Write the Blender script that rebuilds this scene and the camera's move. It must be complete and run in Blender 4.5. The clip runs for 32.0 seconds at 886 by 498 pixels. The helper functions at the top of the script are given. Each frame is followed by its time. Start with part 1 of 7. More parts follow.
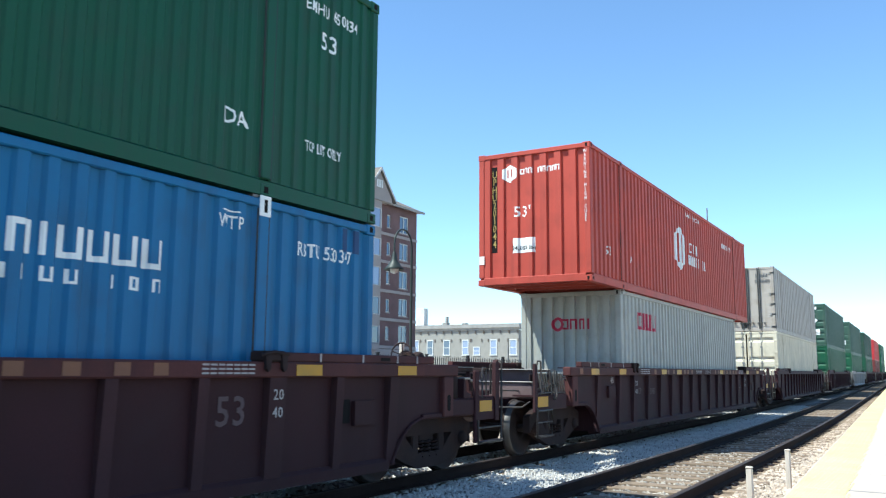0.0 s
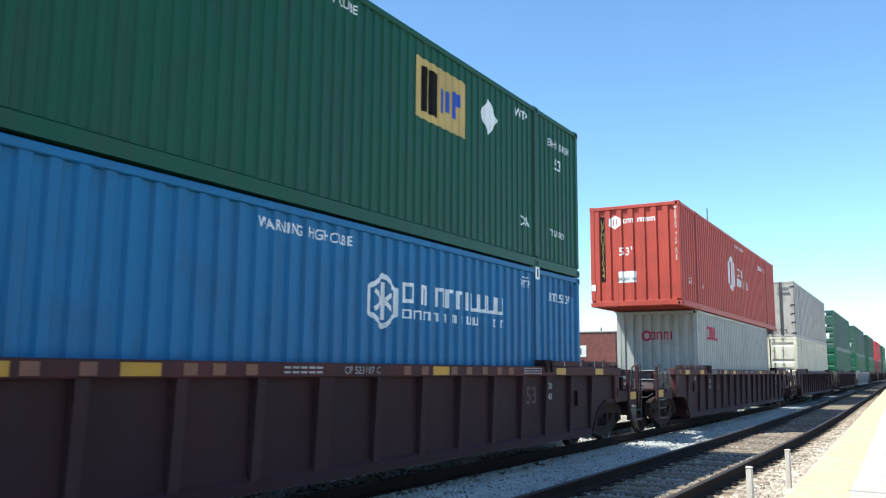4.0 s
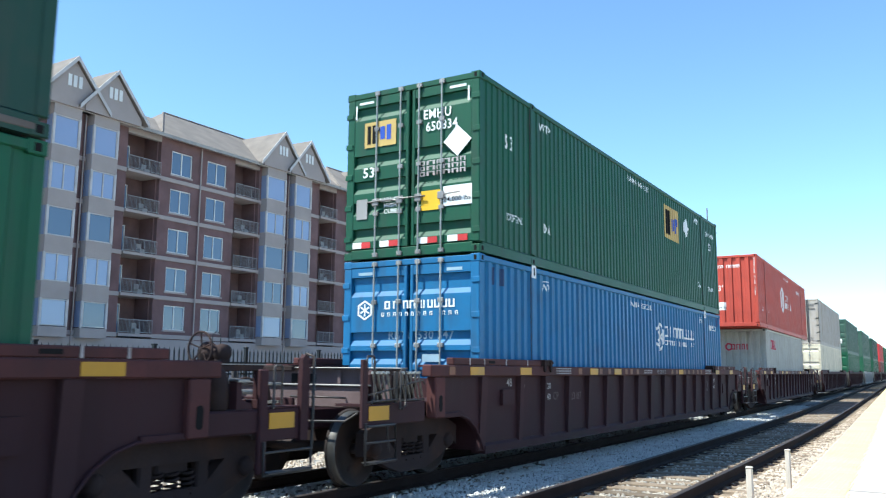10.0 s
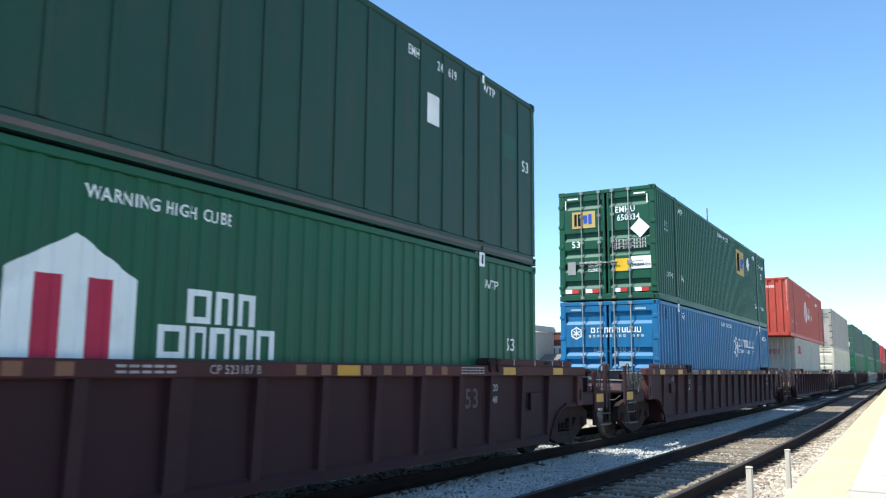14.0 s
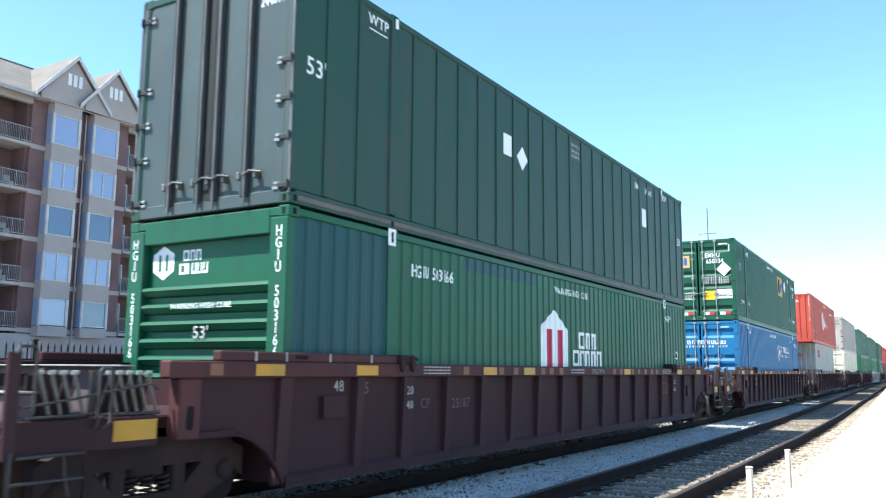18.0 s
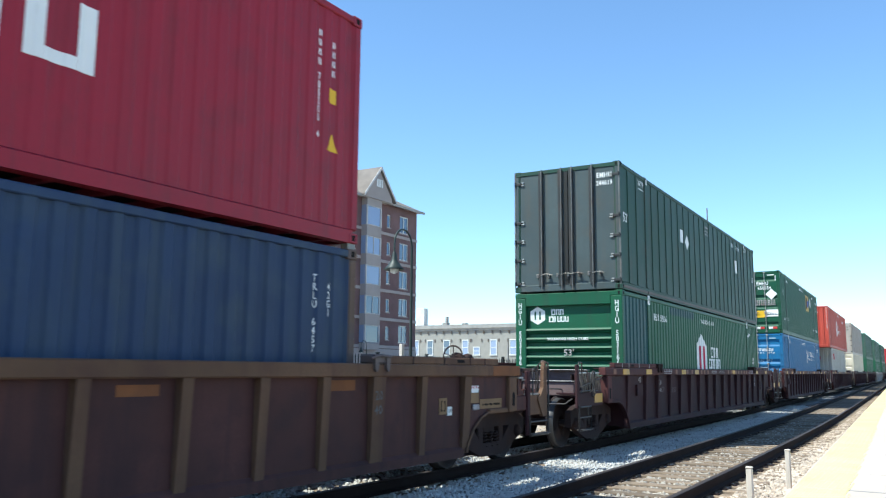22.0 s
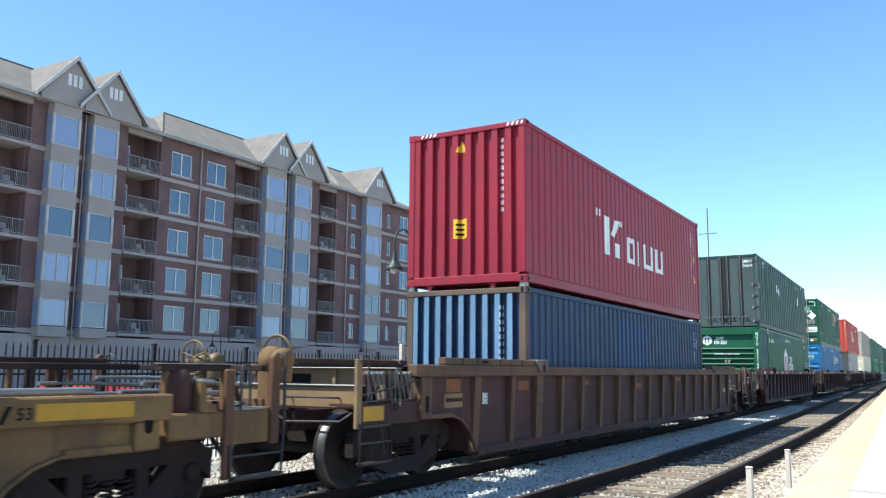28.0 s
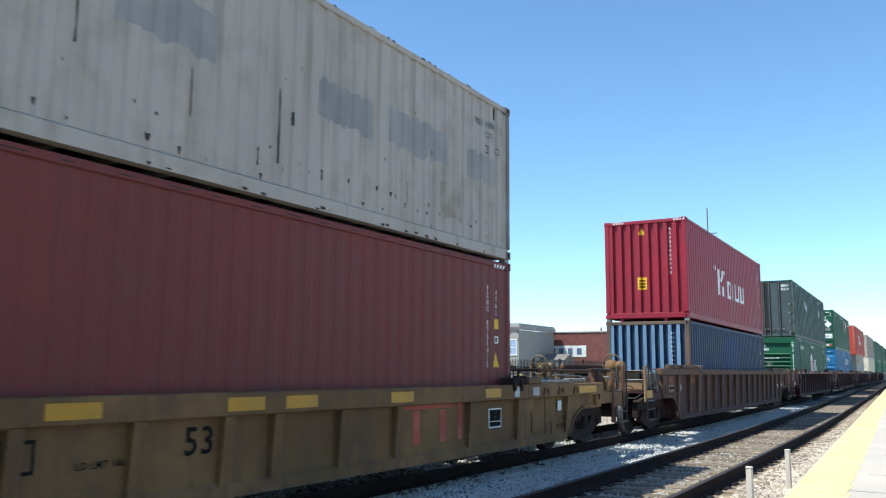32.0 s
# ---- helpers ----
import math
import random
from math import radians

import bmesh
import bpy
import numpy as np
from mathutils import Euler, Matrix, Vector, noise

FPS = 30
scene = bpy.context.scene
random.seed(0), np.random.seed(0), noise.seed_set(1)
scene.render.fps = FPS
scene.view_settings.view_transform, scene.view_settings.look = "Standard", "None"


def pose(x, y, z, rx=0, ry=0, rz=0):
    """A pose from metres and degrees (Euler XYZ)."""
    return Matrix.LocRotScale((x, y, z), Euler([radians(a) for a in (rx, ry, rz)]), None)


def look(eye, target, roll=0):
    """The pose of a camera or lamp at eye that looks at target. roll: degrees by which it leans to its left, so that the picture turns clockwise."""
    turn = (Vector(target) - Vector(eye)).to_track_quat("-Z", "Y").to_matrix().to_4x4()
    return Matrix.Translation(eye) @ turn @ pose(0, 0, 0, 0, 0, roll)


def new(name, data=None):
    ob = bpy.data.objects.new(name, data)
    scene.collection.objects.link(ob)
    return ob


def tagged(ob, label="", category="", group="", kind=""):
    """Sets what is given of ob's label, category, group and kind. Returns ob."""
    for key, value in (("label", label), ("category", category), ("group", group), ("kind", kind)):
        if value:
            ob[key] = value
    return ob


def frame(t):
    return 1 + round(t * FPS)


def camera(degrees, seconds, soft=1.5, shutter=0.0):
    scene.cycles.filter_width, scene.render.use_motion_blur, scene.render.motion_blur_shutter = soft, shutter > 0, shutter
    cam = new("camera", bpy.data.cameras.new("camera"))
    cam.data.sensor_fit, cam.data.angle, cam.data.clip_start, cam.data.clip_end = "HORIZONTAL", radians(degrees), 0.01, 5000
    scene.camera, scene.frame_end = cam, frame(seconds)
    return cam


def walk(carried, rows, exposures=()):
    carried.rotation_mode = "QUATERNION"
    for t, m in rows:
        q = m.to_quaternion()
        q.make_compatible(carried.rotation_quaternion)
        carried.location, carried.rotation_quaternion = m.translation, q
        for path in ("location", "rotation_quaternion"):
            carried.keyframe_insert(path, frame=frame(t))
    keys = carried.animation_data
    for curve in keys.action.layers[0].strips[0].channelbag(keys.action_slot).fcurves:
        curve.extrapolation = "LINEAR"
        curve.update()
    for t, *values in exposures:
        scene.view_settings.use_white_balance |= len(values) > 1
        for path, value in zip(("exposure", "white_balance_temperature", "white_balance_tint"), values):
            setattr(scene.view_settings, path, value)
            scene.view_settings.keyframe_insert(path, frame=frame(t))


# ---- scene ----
LENS, CLIP = 56.3, 32.0
EYE = 1.47  # above the rail heads

# ---- camera: held still on the platform ----
cam = camera(LENS, CLIP, soft=1.2, shutter=0.4)
CAM_POSE = pose(0, 0, EYE, 0, 0, 31.093) @ pose(0, 0, 0, 98.282) @ pose(0, 0, 0, 0, 0, 0.438)
walk(cam, [(0.0, CAM_POSE), (CLIP, CAM_POSE)],
     exposures=[(t, 0.75 + e, 5750, -2) for t, e in ((0.0, 0.04), (1.0, 0.03), (3.5, 0.01), (6.0, 0.2), (7.0, 0.32), (8.0, 0.34), (9.0, 0.28), (10.0, 0.2), (12.0, 0.1), (13.5, -0.02), (15.0, 0.14), (16.0, 0.27), (17.0, 0.48), (18.0, 0.58), (19.0, 0.52), (20.0, 0.48), (21.0, 0.12), (22.0, 0.02), (23.0, 0.07), (24.0, 0.14), (25.0, 0.28), (26.0, 0.24), (28.5, 0.06), (29.0, 0.02), (30.0, -0.12), (32.0, -0.18))])

# ---- daylight ----
SUN = Vector((-0.41, -0.47, 1.0)).normalized()
world = bpy.data.worlds.new("sky")
scene.world = world
world.use_nodes = True
wn = world.node_tree.nodes
sky = wn.new("ShaderNodeTexSky")
sky.sky_type, sky.sun_disc = "NISHITA", False
sky.sun_elevation = math.asin(SUN.z)
sky.sun_rotation = math.atan2(SUN.x, SUN.y)
sky.air_density, sky.dust_density, sky.ozone_density = 0.85, 0.0, 2.6
wn["Background"].inputs["Strength"].default_value = 0.148
world.node_tree.links.new(sky.outputs[0], wn["Background"].inputs[0])
sun = new("sun", bpy.data.lights.new("sun", "SUN"))
sun.data.energy, sun.data.angle, sun.data.color = 5.0, radians(0.53), (1.0, 0.935, 0.83)
sun.matrix_world = look((0, 0, 60), Vector((0, 0, 60)) - SUN)


# ---- materials ----
def mat(name, col, rough=0.6, metal=0.0, vary=0.12, grain=30.0, stain=1.2, dirt=None, dirt_amount=0.0, streak=0.0, bump=0.15, spec=0.3, random_piece=0.0):
    """A painted, mineral or wooden surface: two scales of tone, optional dirt in patches or downward streaks, fine relief."""
    m = bpy.data.materials.new(name)
    m.use_nodes = True
    n, l = m.node_tree.nodes, m.node_tree.links
    b = n["Principled BSDF"]
    b.inputs["Roughness"].default_value, b.inputs["Metallic"].default_value = rough, metal
    b.inputs["Specular IOR Level"].default_value = spec
    co = n.new("ShaderNodeTexCoord")

    def tex(scale, detail, stretch=None):
        t = n.new("ShaderNodeTexNoise")
        t.inputs["Scale"].default_value, t.inputs["Detail"].default_value = scale, detail
        if stretch:
            mp = n.new("ShaderNodeMapping")
            mp.inputs["Scale"].default_value = stretch
            l.new(co.outputs["Object"], mp.inputs[0])
            l.new(mp.outputs[0], t.inputs["Vector"])
        else:
            l.new(co.outputs["Object"], t.inputs["Vector"])
        return t

    def mix(kind, fac, a, c):
        x = n.new("ShaderNodeMix")
        x.data_type, x.blend_type = "RGBA", kind
        for slot, v in ((0, fac), (6, a), (7, c)):
            if isinstance(v, (int, float)):
                x.inputs[slot].default_value = v
            elif isinstance(v, tuple):
                x.inputs[slot].default_value = (*v, 1)
            else:
                l.new(v, x.inputs[slot])
        return x.outputs[2]

    def ramp(src, lo, hi):
        r = n.new("ShaderNodeMapRange")
        r.inputs[1].default_value, r.inputs[2].default_value = lo, hi
        l.new(src, r.inputs[0])
        return r.outputs[0]

    big, small = tex(stain, 4), tex(grain, 3)
    dark = tuple(c * (1 - 2 * vary) for c in col)
    light = tuple(min(1, c * (1 + vary)) for c in col)
    out = mix("MIX", ramp(big.outputs[0], 0.3, 0.7), dark, light)
    out = mix("MIX", mix("MULTIPLY", 1.0, ramp(small.outputs[0], 0.35, 0.7), (0.45, 0.45, 0.45)), out, tuple(c * (1 - vary) for c in col))
    if random_piece:
        info = n.new("ShaderNodeObjectInfo")
        hsv = n.new("ShaderNodeHueSaturation")
        l.new(ramp(info.outputs["Random"], 0, 1), hsv.inputs["Value"])
        r = hsv.inputs["Value"].links[0].from_node
        r.inputs[3].default_value, r.inputs[4].default_value = 1 - random_piece, 1 + random_piece
        l.new(out, hsv.inputs["Color"])
        out = hsv.outputs[0]
    if dirt:
        d = tex(2.3, 6)
        out = mix("MIX", mix("MULTIPLY", 1.0, ramp(d.outputs[0], 0.5, 0.78), (dirt_amount,) * 3), out, dirt)
        if streak:
            s = tex(1.0, 4, (5.0, 5.0, 0.45))
            out = mix("MIX", mix("MULTIPLY", 1.0, ramp(s.outputs[0], 0.52, 0.72), (streak,) * 3), out, dirt)
    l.new(out, b.inputs["Base Color"])
    if rough < 0.95:
        rr = n.new("ShaderNodeMapRange")
        rr.inputs[3].default_value, rr.inputs[4].default_value = max(0.05, rough - 0.1), min(1, rough + 0.15)
        l.new(big.outputs[0], rr.inputs[0])
        l.new(rr.outputs[0], b.inputs["Roughness"])
    if bump:
        bp = n.new("ShaderNodeBump")
        bp.inputs["Strength"].default_value, bp.inputs["Distance"].default_value = bump, 0.01
        l.new(small.outputs[0], bp.inputs["Height"])
        l.new(bp.outputs[0], b.inputs["Normal"])
    return m


RUST = (0.10, 0.045, 0.025)
GRIME = (0.035, 0.03, 0.028)
steel_paint = dict(rough=0.5, vary=0.07, grain=18, stain=0.5, dirt=GRIME, dirt_amount=0.25, streak=0.25, bump=0.05)
# three maroons: darkest for the sills, paler for ribs, reddest for the chord
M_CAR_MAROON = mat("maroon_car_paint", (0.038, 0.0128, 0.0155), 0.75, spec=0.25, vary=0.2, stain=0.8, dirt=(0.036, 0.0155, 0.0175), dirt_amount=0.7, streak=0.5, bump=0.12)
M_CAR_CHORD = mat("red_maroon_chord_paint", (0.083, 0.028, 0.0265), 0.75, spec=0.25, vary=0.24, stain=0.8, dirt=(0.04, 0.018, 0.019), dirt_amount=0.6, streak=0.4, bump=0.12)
M_CAR_RIB = mat("paler_maroon_rib_paint", (0.054, 0.0245, 0.0265), 0.8, spec=0.2, vary=0.2, stain=0.8, dirt=(0.04, 0.02, 0.022), dirt_amount=0.6, streak=0.5, bump=0.12)
M_DUSTY = mat("dusty_mauve_deck_plate", (0.15, 0.105, 0.104), 0.85, spec=0.2, vary=0.15, stain=1.5, dirt=(0.07, 0.045, 0.045), dirt_amount=0.6)
M_CAR_BROWN = mat("purple_brown_car_paint", (0.078, 0.033, 0.029), 0.75, spec=0.25, vary=0.2, stain=0.8, dirt=(0.036, 0.019, 0.021), dirt_amount=0.75, streak=0.6, bump=0.12)
M_CAR_OCHRE = mat("ochre_brown_car_paint", (0.14, 0.078, 0.045), 0.75, spec=0.25, vary=0.2, stain=0.8, dirt=(0.075, 0.035, 0.027), dirt_amount=0.75, streak=0.6, bump=0.12)
M_RUSTPATCH = mat("orange_brown_patch", (0.21, 0.082, 0.03), 0.8, vary=0.2, grain=9, dirt=(0.1, 0.045, 0.03), dirt_amount=0.5)
M_NOTICE = mat("tan_notice_board", (0.24, 0.15, 0.075), 0.75, vary=0.15, dirt=(0.12, 0.07, 0.045), dirt_amount=0.5)
M_CAR_YELLOW = mat("yellow_car_paint", (0.195, 0.11, 0.046), 0.7, spec=0.2, vary=0.24, stain=1.1, dirt=(0.085, 0.05, 0.033), dirt_amount=0.8, streak=0.6, bump=0.1)
M_CAR_GREY = mat("grey_car_paint", (0.35, 0.34, 0.33), 0.7, vary=0.15, dirt=GRIME, dirt_amount=0.5, streak=0.5)
M_BLUE = mat("sky_blue_container_paint", (0.018, 0.13, 0.29), **steel_paint)
M_GREEN = mat("dark_green_container_paint", (0.008, 0.068, 0.033), **steel_paint)
M_GREEN_DULL = mat("dull_green_container_paint", (0.015, 0.052, 0.035), 0.55, vary=0.1, grain=14, stain=0.5, dirt=(0.06, 0.05, 0.04), dirt_amount=0.3, streak=0.3, bump=0.05)
M_GREEN_HUB = mat("leaf_green_container_paint", (0.011, 0.083, 0.038), **steel_paint)
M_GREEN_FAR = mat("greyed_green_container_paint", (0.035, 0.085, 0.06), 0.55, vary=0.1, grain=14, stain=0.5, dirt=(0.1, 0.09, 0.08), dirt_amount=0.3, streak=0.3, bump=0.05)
M_TEAL = mat("faded_teal_repaint", (0.008, 0.055, 0.058), **steel_paint)
M_ORANGE = mat("orange_red_container_paint", (0.42, 0.062, 0.04), 0.55, vary=0.08, grain=18, stain=0.6, dirt=(0.2, 0.035, 0.025), dirt_amount=0.4, streak=0.35, bump=0.05)
M_CRIMSON = mat("crimson_container_paint", (0.26, 0.013, 0.03), **steel_paint)
M_NAVY = mat("weathered_blue_container_paint", (0.024, 0.045, 0.1), 0.6, vary=0.14, grain=10, stain=0.7, dirt=(0.05, 0.07, 0.09), dirt_amount=0.6, streak=0.5, bump=0.06)
M_OXIDE = mat("red_oxide_container_paint", (0.145, 0.029, 0.026), 0.6, vary=0.08, grain=14, stain=0.5, dirt=(0.09, 0.04, 0.035), dirt_amount=0.4, streak=0.35, bump=0.05)
M_WHITE = mat("dirty_white_container_paint", (0.39, 0.342, 0.3), 0.55, vary=0.06, grain=12, stain=0.5, dirt=(0.2, 0.17, 0.12), dirt_amount=0.5, streak=0.5, bump=0.05)
M_GREYWHITE = mat("pale_grey_container_paint", (0.37, 0.36, 0.325), 0.55, vary=0.08, grain=12, stain=0.5, dirt=(0.2, 0.19, 0.16), dirt_amount=0.4, streak=0.45, bump=0.05)
M_CREAM = mat("cream_container_paint", (0.62, 0.55, 0.42), 0.55, vary=0.08, dirt=(0.2, 0.17, 0.12), dirt_amount=0.35, streak=0.3)
M_FARRED = mat("bright_red_container_paint", (0.45, 0.03, 0.035), 0.55)
M_PATCH_GREY = mat("grey_overpaint", (0.285, 0.27, 0.262), 0.6, vary=0.12, grain=8, dirt=(0.33, 0.3, 0.27), dirt_amount=0.5)
M_LETTER = mat("white_lettering", (0.78, 0.78, 0.76), 0.6, vary=0.05, grain=40, dirt=(0.45, 0.45, 0.43), dirt_amount=0.5)
M_STENCIL = mat("faded_stencil", (0.42, 0.38, 0.37), 0.75, vary=0.15, grain=40, dirt=(0.2, 0.15, 0.14), dirt_amount=0.8)
M_STENCIL_DIM = mat("ghost_stencil", (0.12, 0.082, 0.084), 0.8, vary=0.2, grain=40)
M_BLACK = mat("black_paint", (0.014, 0.013, 0.013), 0.9, spec=0.1)
M_LOGO_GOLD = mat("gold_logo_panel", (0.52, 0.36, 0.12), 0.6)
M_LOGO_BLUE = mat("blue_logo_shape", (0.03, 0.08, 0.4), 0.6)
M_LOGO_RED = mat("red_logo_shape", (0.42, 0.02, 0.06), 0.6)
M_REFLECT = mat("yellow_reflective_tape", (0.5, 0.25, 0.016), 0.45, dirt=(0.25, 0.17, 0.05), dirt_amount=0.5)
M_REFLECT_OLD = mat("worn_reflective_tape", (0.2, 0.09, 0.05), 0.6, dirt=(0.14, 0.06, 0.05), dirt_amount=0.6)
M_HAZARD = mat("hazard_yellow_sticker", (0.7, 0.42, 0.02), 0.5)
M_REDTAPE = mat("red_reflective_tape", (0.5, 0.04, 0.04), 0.45)
M_CAST = mat("grimy_cast_steel", (0.042, 0.0285, 0.0275), 0.85, spec=0.12, metal=0.0, vary=0.25, dirt=RUST, dirt_amount=0.4)
M_GALV = mat("worn_galvanised_steel", (0.28, 0.26, 0.245), 0.45, metal=0.5, vary=0.2, dirt=(0.12, 0.08, 0.06), dirt_amount=0.5)
M_SLATE = mat("slate_door_paint", (0.058, 0.077, 0.08), 0.55, vary=0.12, grain=10, stain=0.8, dirt=(0.09, 0.07, 0.05), dirt_amount=0.3, streak=0.3)
M_ROD = mat("dull_lock_rod", (0.19, 0.18, 0.165), 0.45, metal=0.5, vary=0.2, dirt=RUST, dirt_amount=0.5)
M_LOCKROD = mat("pale_galvanised_lock_rod", (0.33, 0.33, 0.315), 0.4, metal=0.3, vary=0.15, dirt=(0.2, 0.15, 0.12), dirt_amount=0.4)
M_GRAB = mat("dark_worn_grab_iron", (0.05, 0.043, 0.042), 0.45, metal=0.15, vary=0.25, dirt=RUST, dirt_amount=0.4)
M_WHEEL = mat("rolled_steel_wheel", (0.036, 0.027, 0.026), 0.75, spec=0.2, vary=0.25, dirt=RUST, dirt_amount=0.4)
M_TREAD = mat("polished_wheel_tread", (0.11, 0.102, 0.098), 0.42, metal=0.7, vary=0.1)
M_RUBBER = mat("black_rubber_hose", (0.02, 0.02, 0.02), 0.7)
M_RAIL = mat("rusty_rail_web", (0.024, 0.015, 0.013), 0.9, spec=0.1, vary=0.2, dirt=GRIME, dirt_amount=0.4)
M_RAILHEAD = mat("worn_rail_head", (0.05, 0.038, 0.034), 0.6, spec=0.2, vary=0.1)
M_TIE = mat("weathered_tie_wood", (0.23, 0.17, 0.12), 0.9, vary=0.25, grain=60, stain=3, dirt=(0.06, 0.05, 0.045), dirt_amount=0.6, bump=0.5, random_piece=0.3)
M_BALLAST = mat("ballast_bed", (0.3, 0.28, 0.262), 0.95, vary=0.25, grain=45, stain=1.0, dirt=(0.1, 0.09, 0.085), dirt_amount=0.5, bump=1.0)
M_STONE = mat("crushed_limestone", (0.59, 0.56, 0.52), 0.95, spec=0.1, vary=0.1, grain=22, stain=4, dirt=(0.22, 0.2, 0.18), dirt_amount=0.5, bump=0.4)
M_STONE_DARK = mat("grimy_crushed_stone", (0.47, 0.41, 0.345), 0.9, vary=0.2, grain=22, stain=3, dirt=(0.16, 0.12, 0.1), dirt_amount=0.6, bump=0.4)
M_TAN = mat("tan_platform_gravel", (0.62, 0.51, 0.41), 0.9, vary=0.2, grain=22, stain=3, dirt=(0.3, 0.25, 0.2), dirt_amount=0.4, bump=0.4)
M_GROUND = mat("dusty_ground", (0.42, 0.385, 0.335), 0.95, vary=0.2, grain=8, stain=0.15, bump=0.6)
M_CONC = mat("sunlit_concrete", (0.52, 0.435, 0.37), 0.85, vary=0.07, grain=60, stain=0.8, bump=0.2)
M_TACTILE = mat("yellow_tactile_paving", (0.88, 0.7, 0.27), 0.8, vary=0.08, grain=40, stain=1.0, bump=0.2)
M_POST = mat("white_marker_post", (0.62, 0.54, 0.46), 0.6, dirt=(0.3, 0.28, 0.25), dirt_amount=0.5, streak=0.5)
M_IRON = mat("black_iron", (0.016, 0.016, 0.018), 0.5)
M_LAMPGREEN = mat("dark_green_lamp_paint", (0.03, 0.04, 0.035), 0.45)
M_BRICK = mat("red_brown_brick", (0.168, 0.101, 0.1), 0.9, vary=0.16, grain=14, stain=0.6, dirt=(0.13, 0.07, 0.06), dirt_amount=0.4, bump=0.3)
M_STUCCO = mat("pale_band_stone", (0.36, 0.305, 0.285), 0.85, vary=0.06, grain=20, stain=0.5)
M_SIDING = mat("taupe_siding", (0.34, 0.29, 0.27), 0.8, vary=0.06, grain=10, stain=0.7)
M_ROOF = mat("grey_brown_shingle", (0.2, 0.17, 0.15), 0.9, vary=0.12, grain=6, stain=0.8, bump=0.4)
M_FRAME = mat("white_window_frame", (0.72, 0.71, 0.69), 0.5)
M_RECESS = mat("balcony_brick", (0.15, 0.09, 0.085), 0.9, vary=0.14, grain=14)
M_RAILGREY = mat("grey_balcony_metal", (0.3, 0.29, 0.29), 0.6)
M_BAYFRAME = mat("taupe_white_frame", (0.5, 0.47, 0.46), 0.6)
M_CURTAIN = mat("pale_curtain", (0.62, 0.62, 0.6), 0.85, vary=0.12, grain=5, stain=1.5)
M_CREAMWALL = mat("cream_painted_brick", (0.31, 0.29, 0.26), 0.85, vary=0.06, grain=8)
M_DARKBRICK = mat("dark_red_brick", (0.16, 0.06, 0.05), 0.9, vary=0.14, grain=10)
M_TRIM = mat("grey_cornice_paint", (0.33, 0.31, 0.29), 0.7)
M_PALE = mat("pale_panel", (0.66, 0.64, 0.6), 0.7)
M_BARK = mat("grey_bark", (0.16, 0.13, 0.11), 0.95, vary=0.25, grain=20)
M_TWIG = mat("bare_twigs", (0.22, 0.18, 0.15), 0.95)
M_CARRED = mat("red_car_paint", (0.4, 0.03, 0.03), 0.3)
M_CARDARK = mat("dark_car_paint", (0.03, 0.035, 0.05), 0.3)
M_CARSILVER = mat("silver_car_paint", (0.5, 0.5, 0.52), 0.3, metal=0.4)


def glass(name, col, rough=0.04):
    m = bpy.data.materials.new(name)
    m.use_nodes = True
    b = m.node_tree.nodes["Principled BSDF"]
    b.inputs["Base Color"].default_value = (*col, 1)
    b.inputs["Roughness"].default_value = rough
    b.inputs["Specular IOR Level"].default_value = 0.9
    return m


M_GLASS = glass("dark_reflecting_glass", (0.09, 0.13, 0.2))
# curtained panes; the reflected sky's pale blue is put into the base colour
M_GLASS_BAY = glass("sky_tinted_curtained_glass", (0.24, 0.29, 0.43), 0.08)


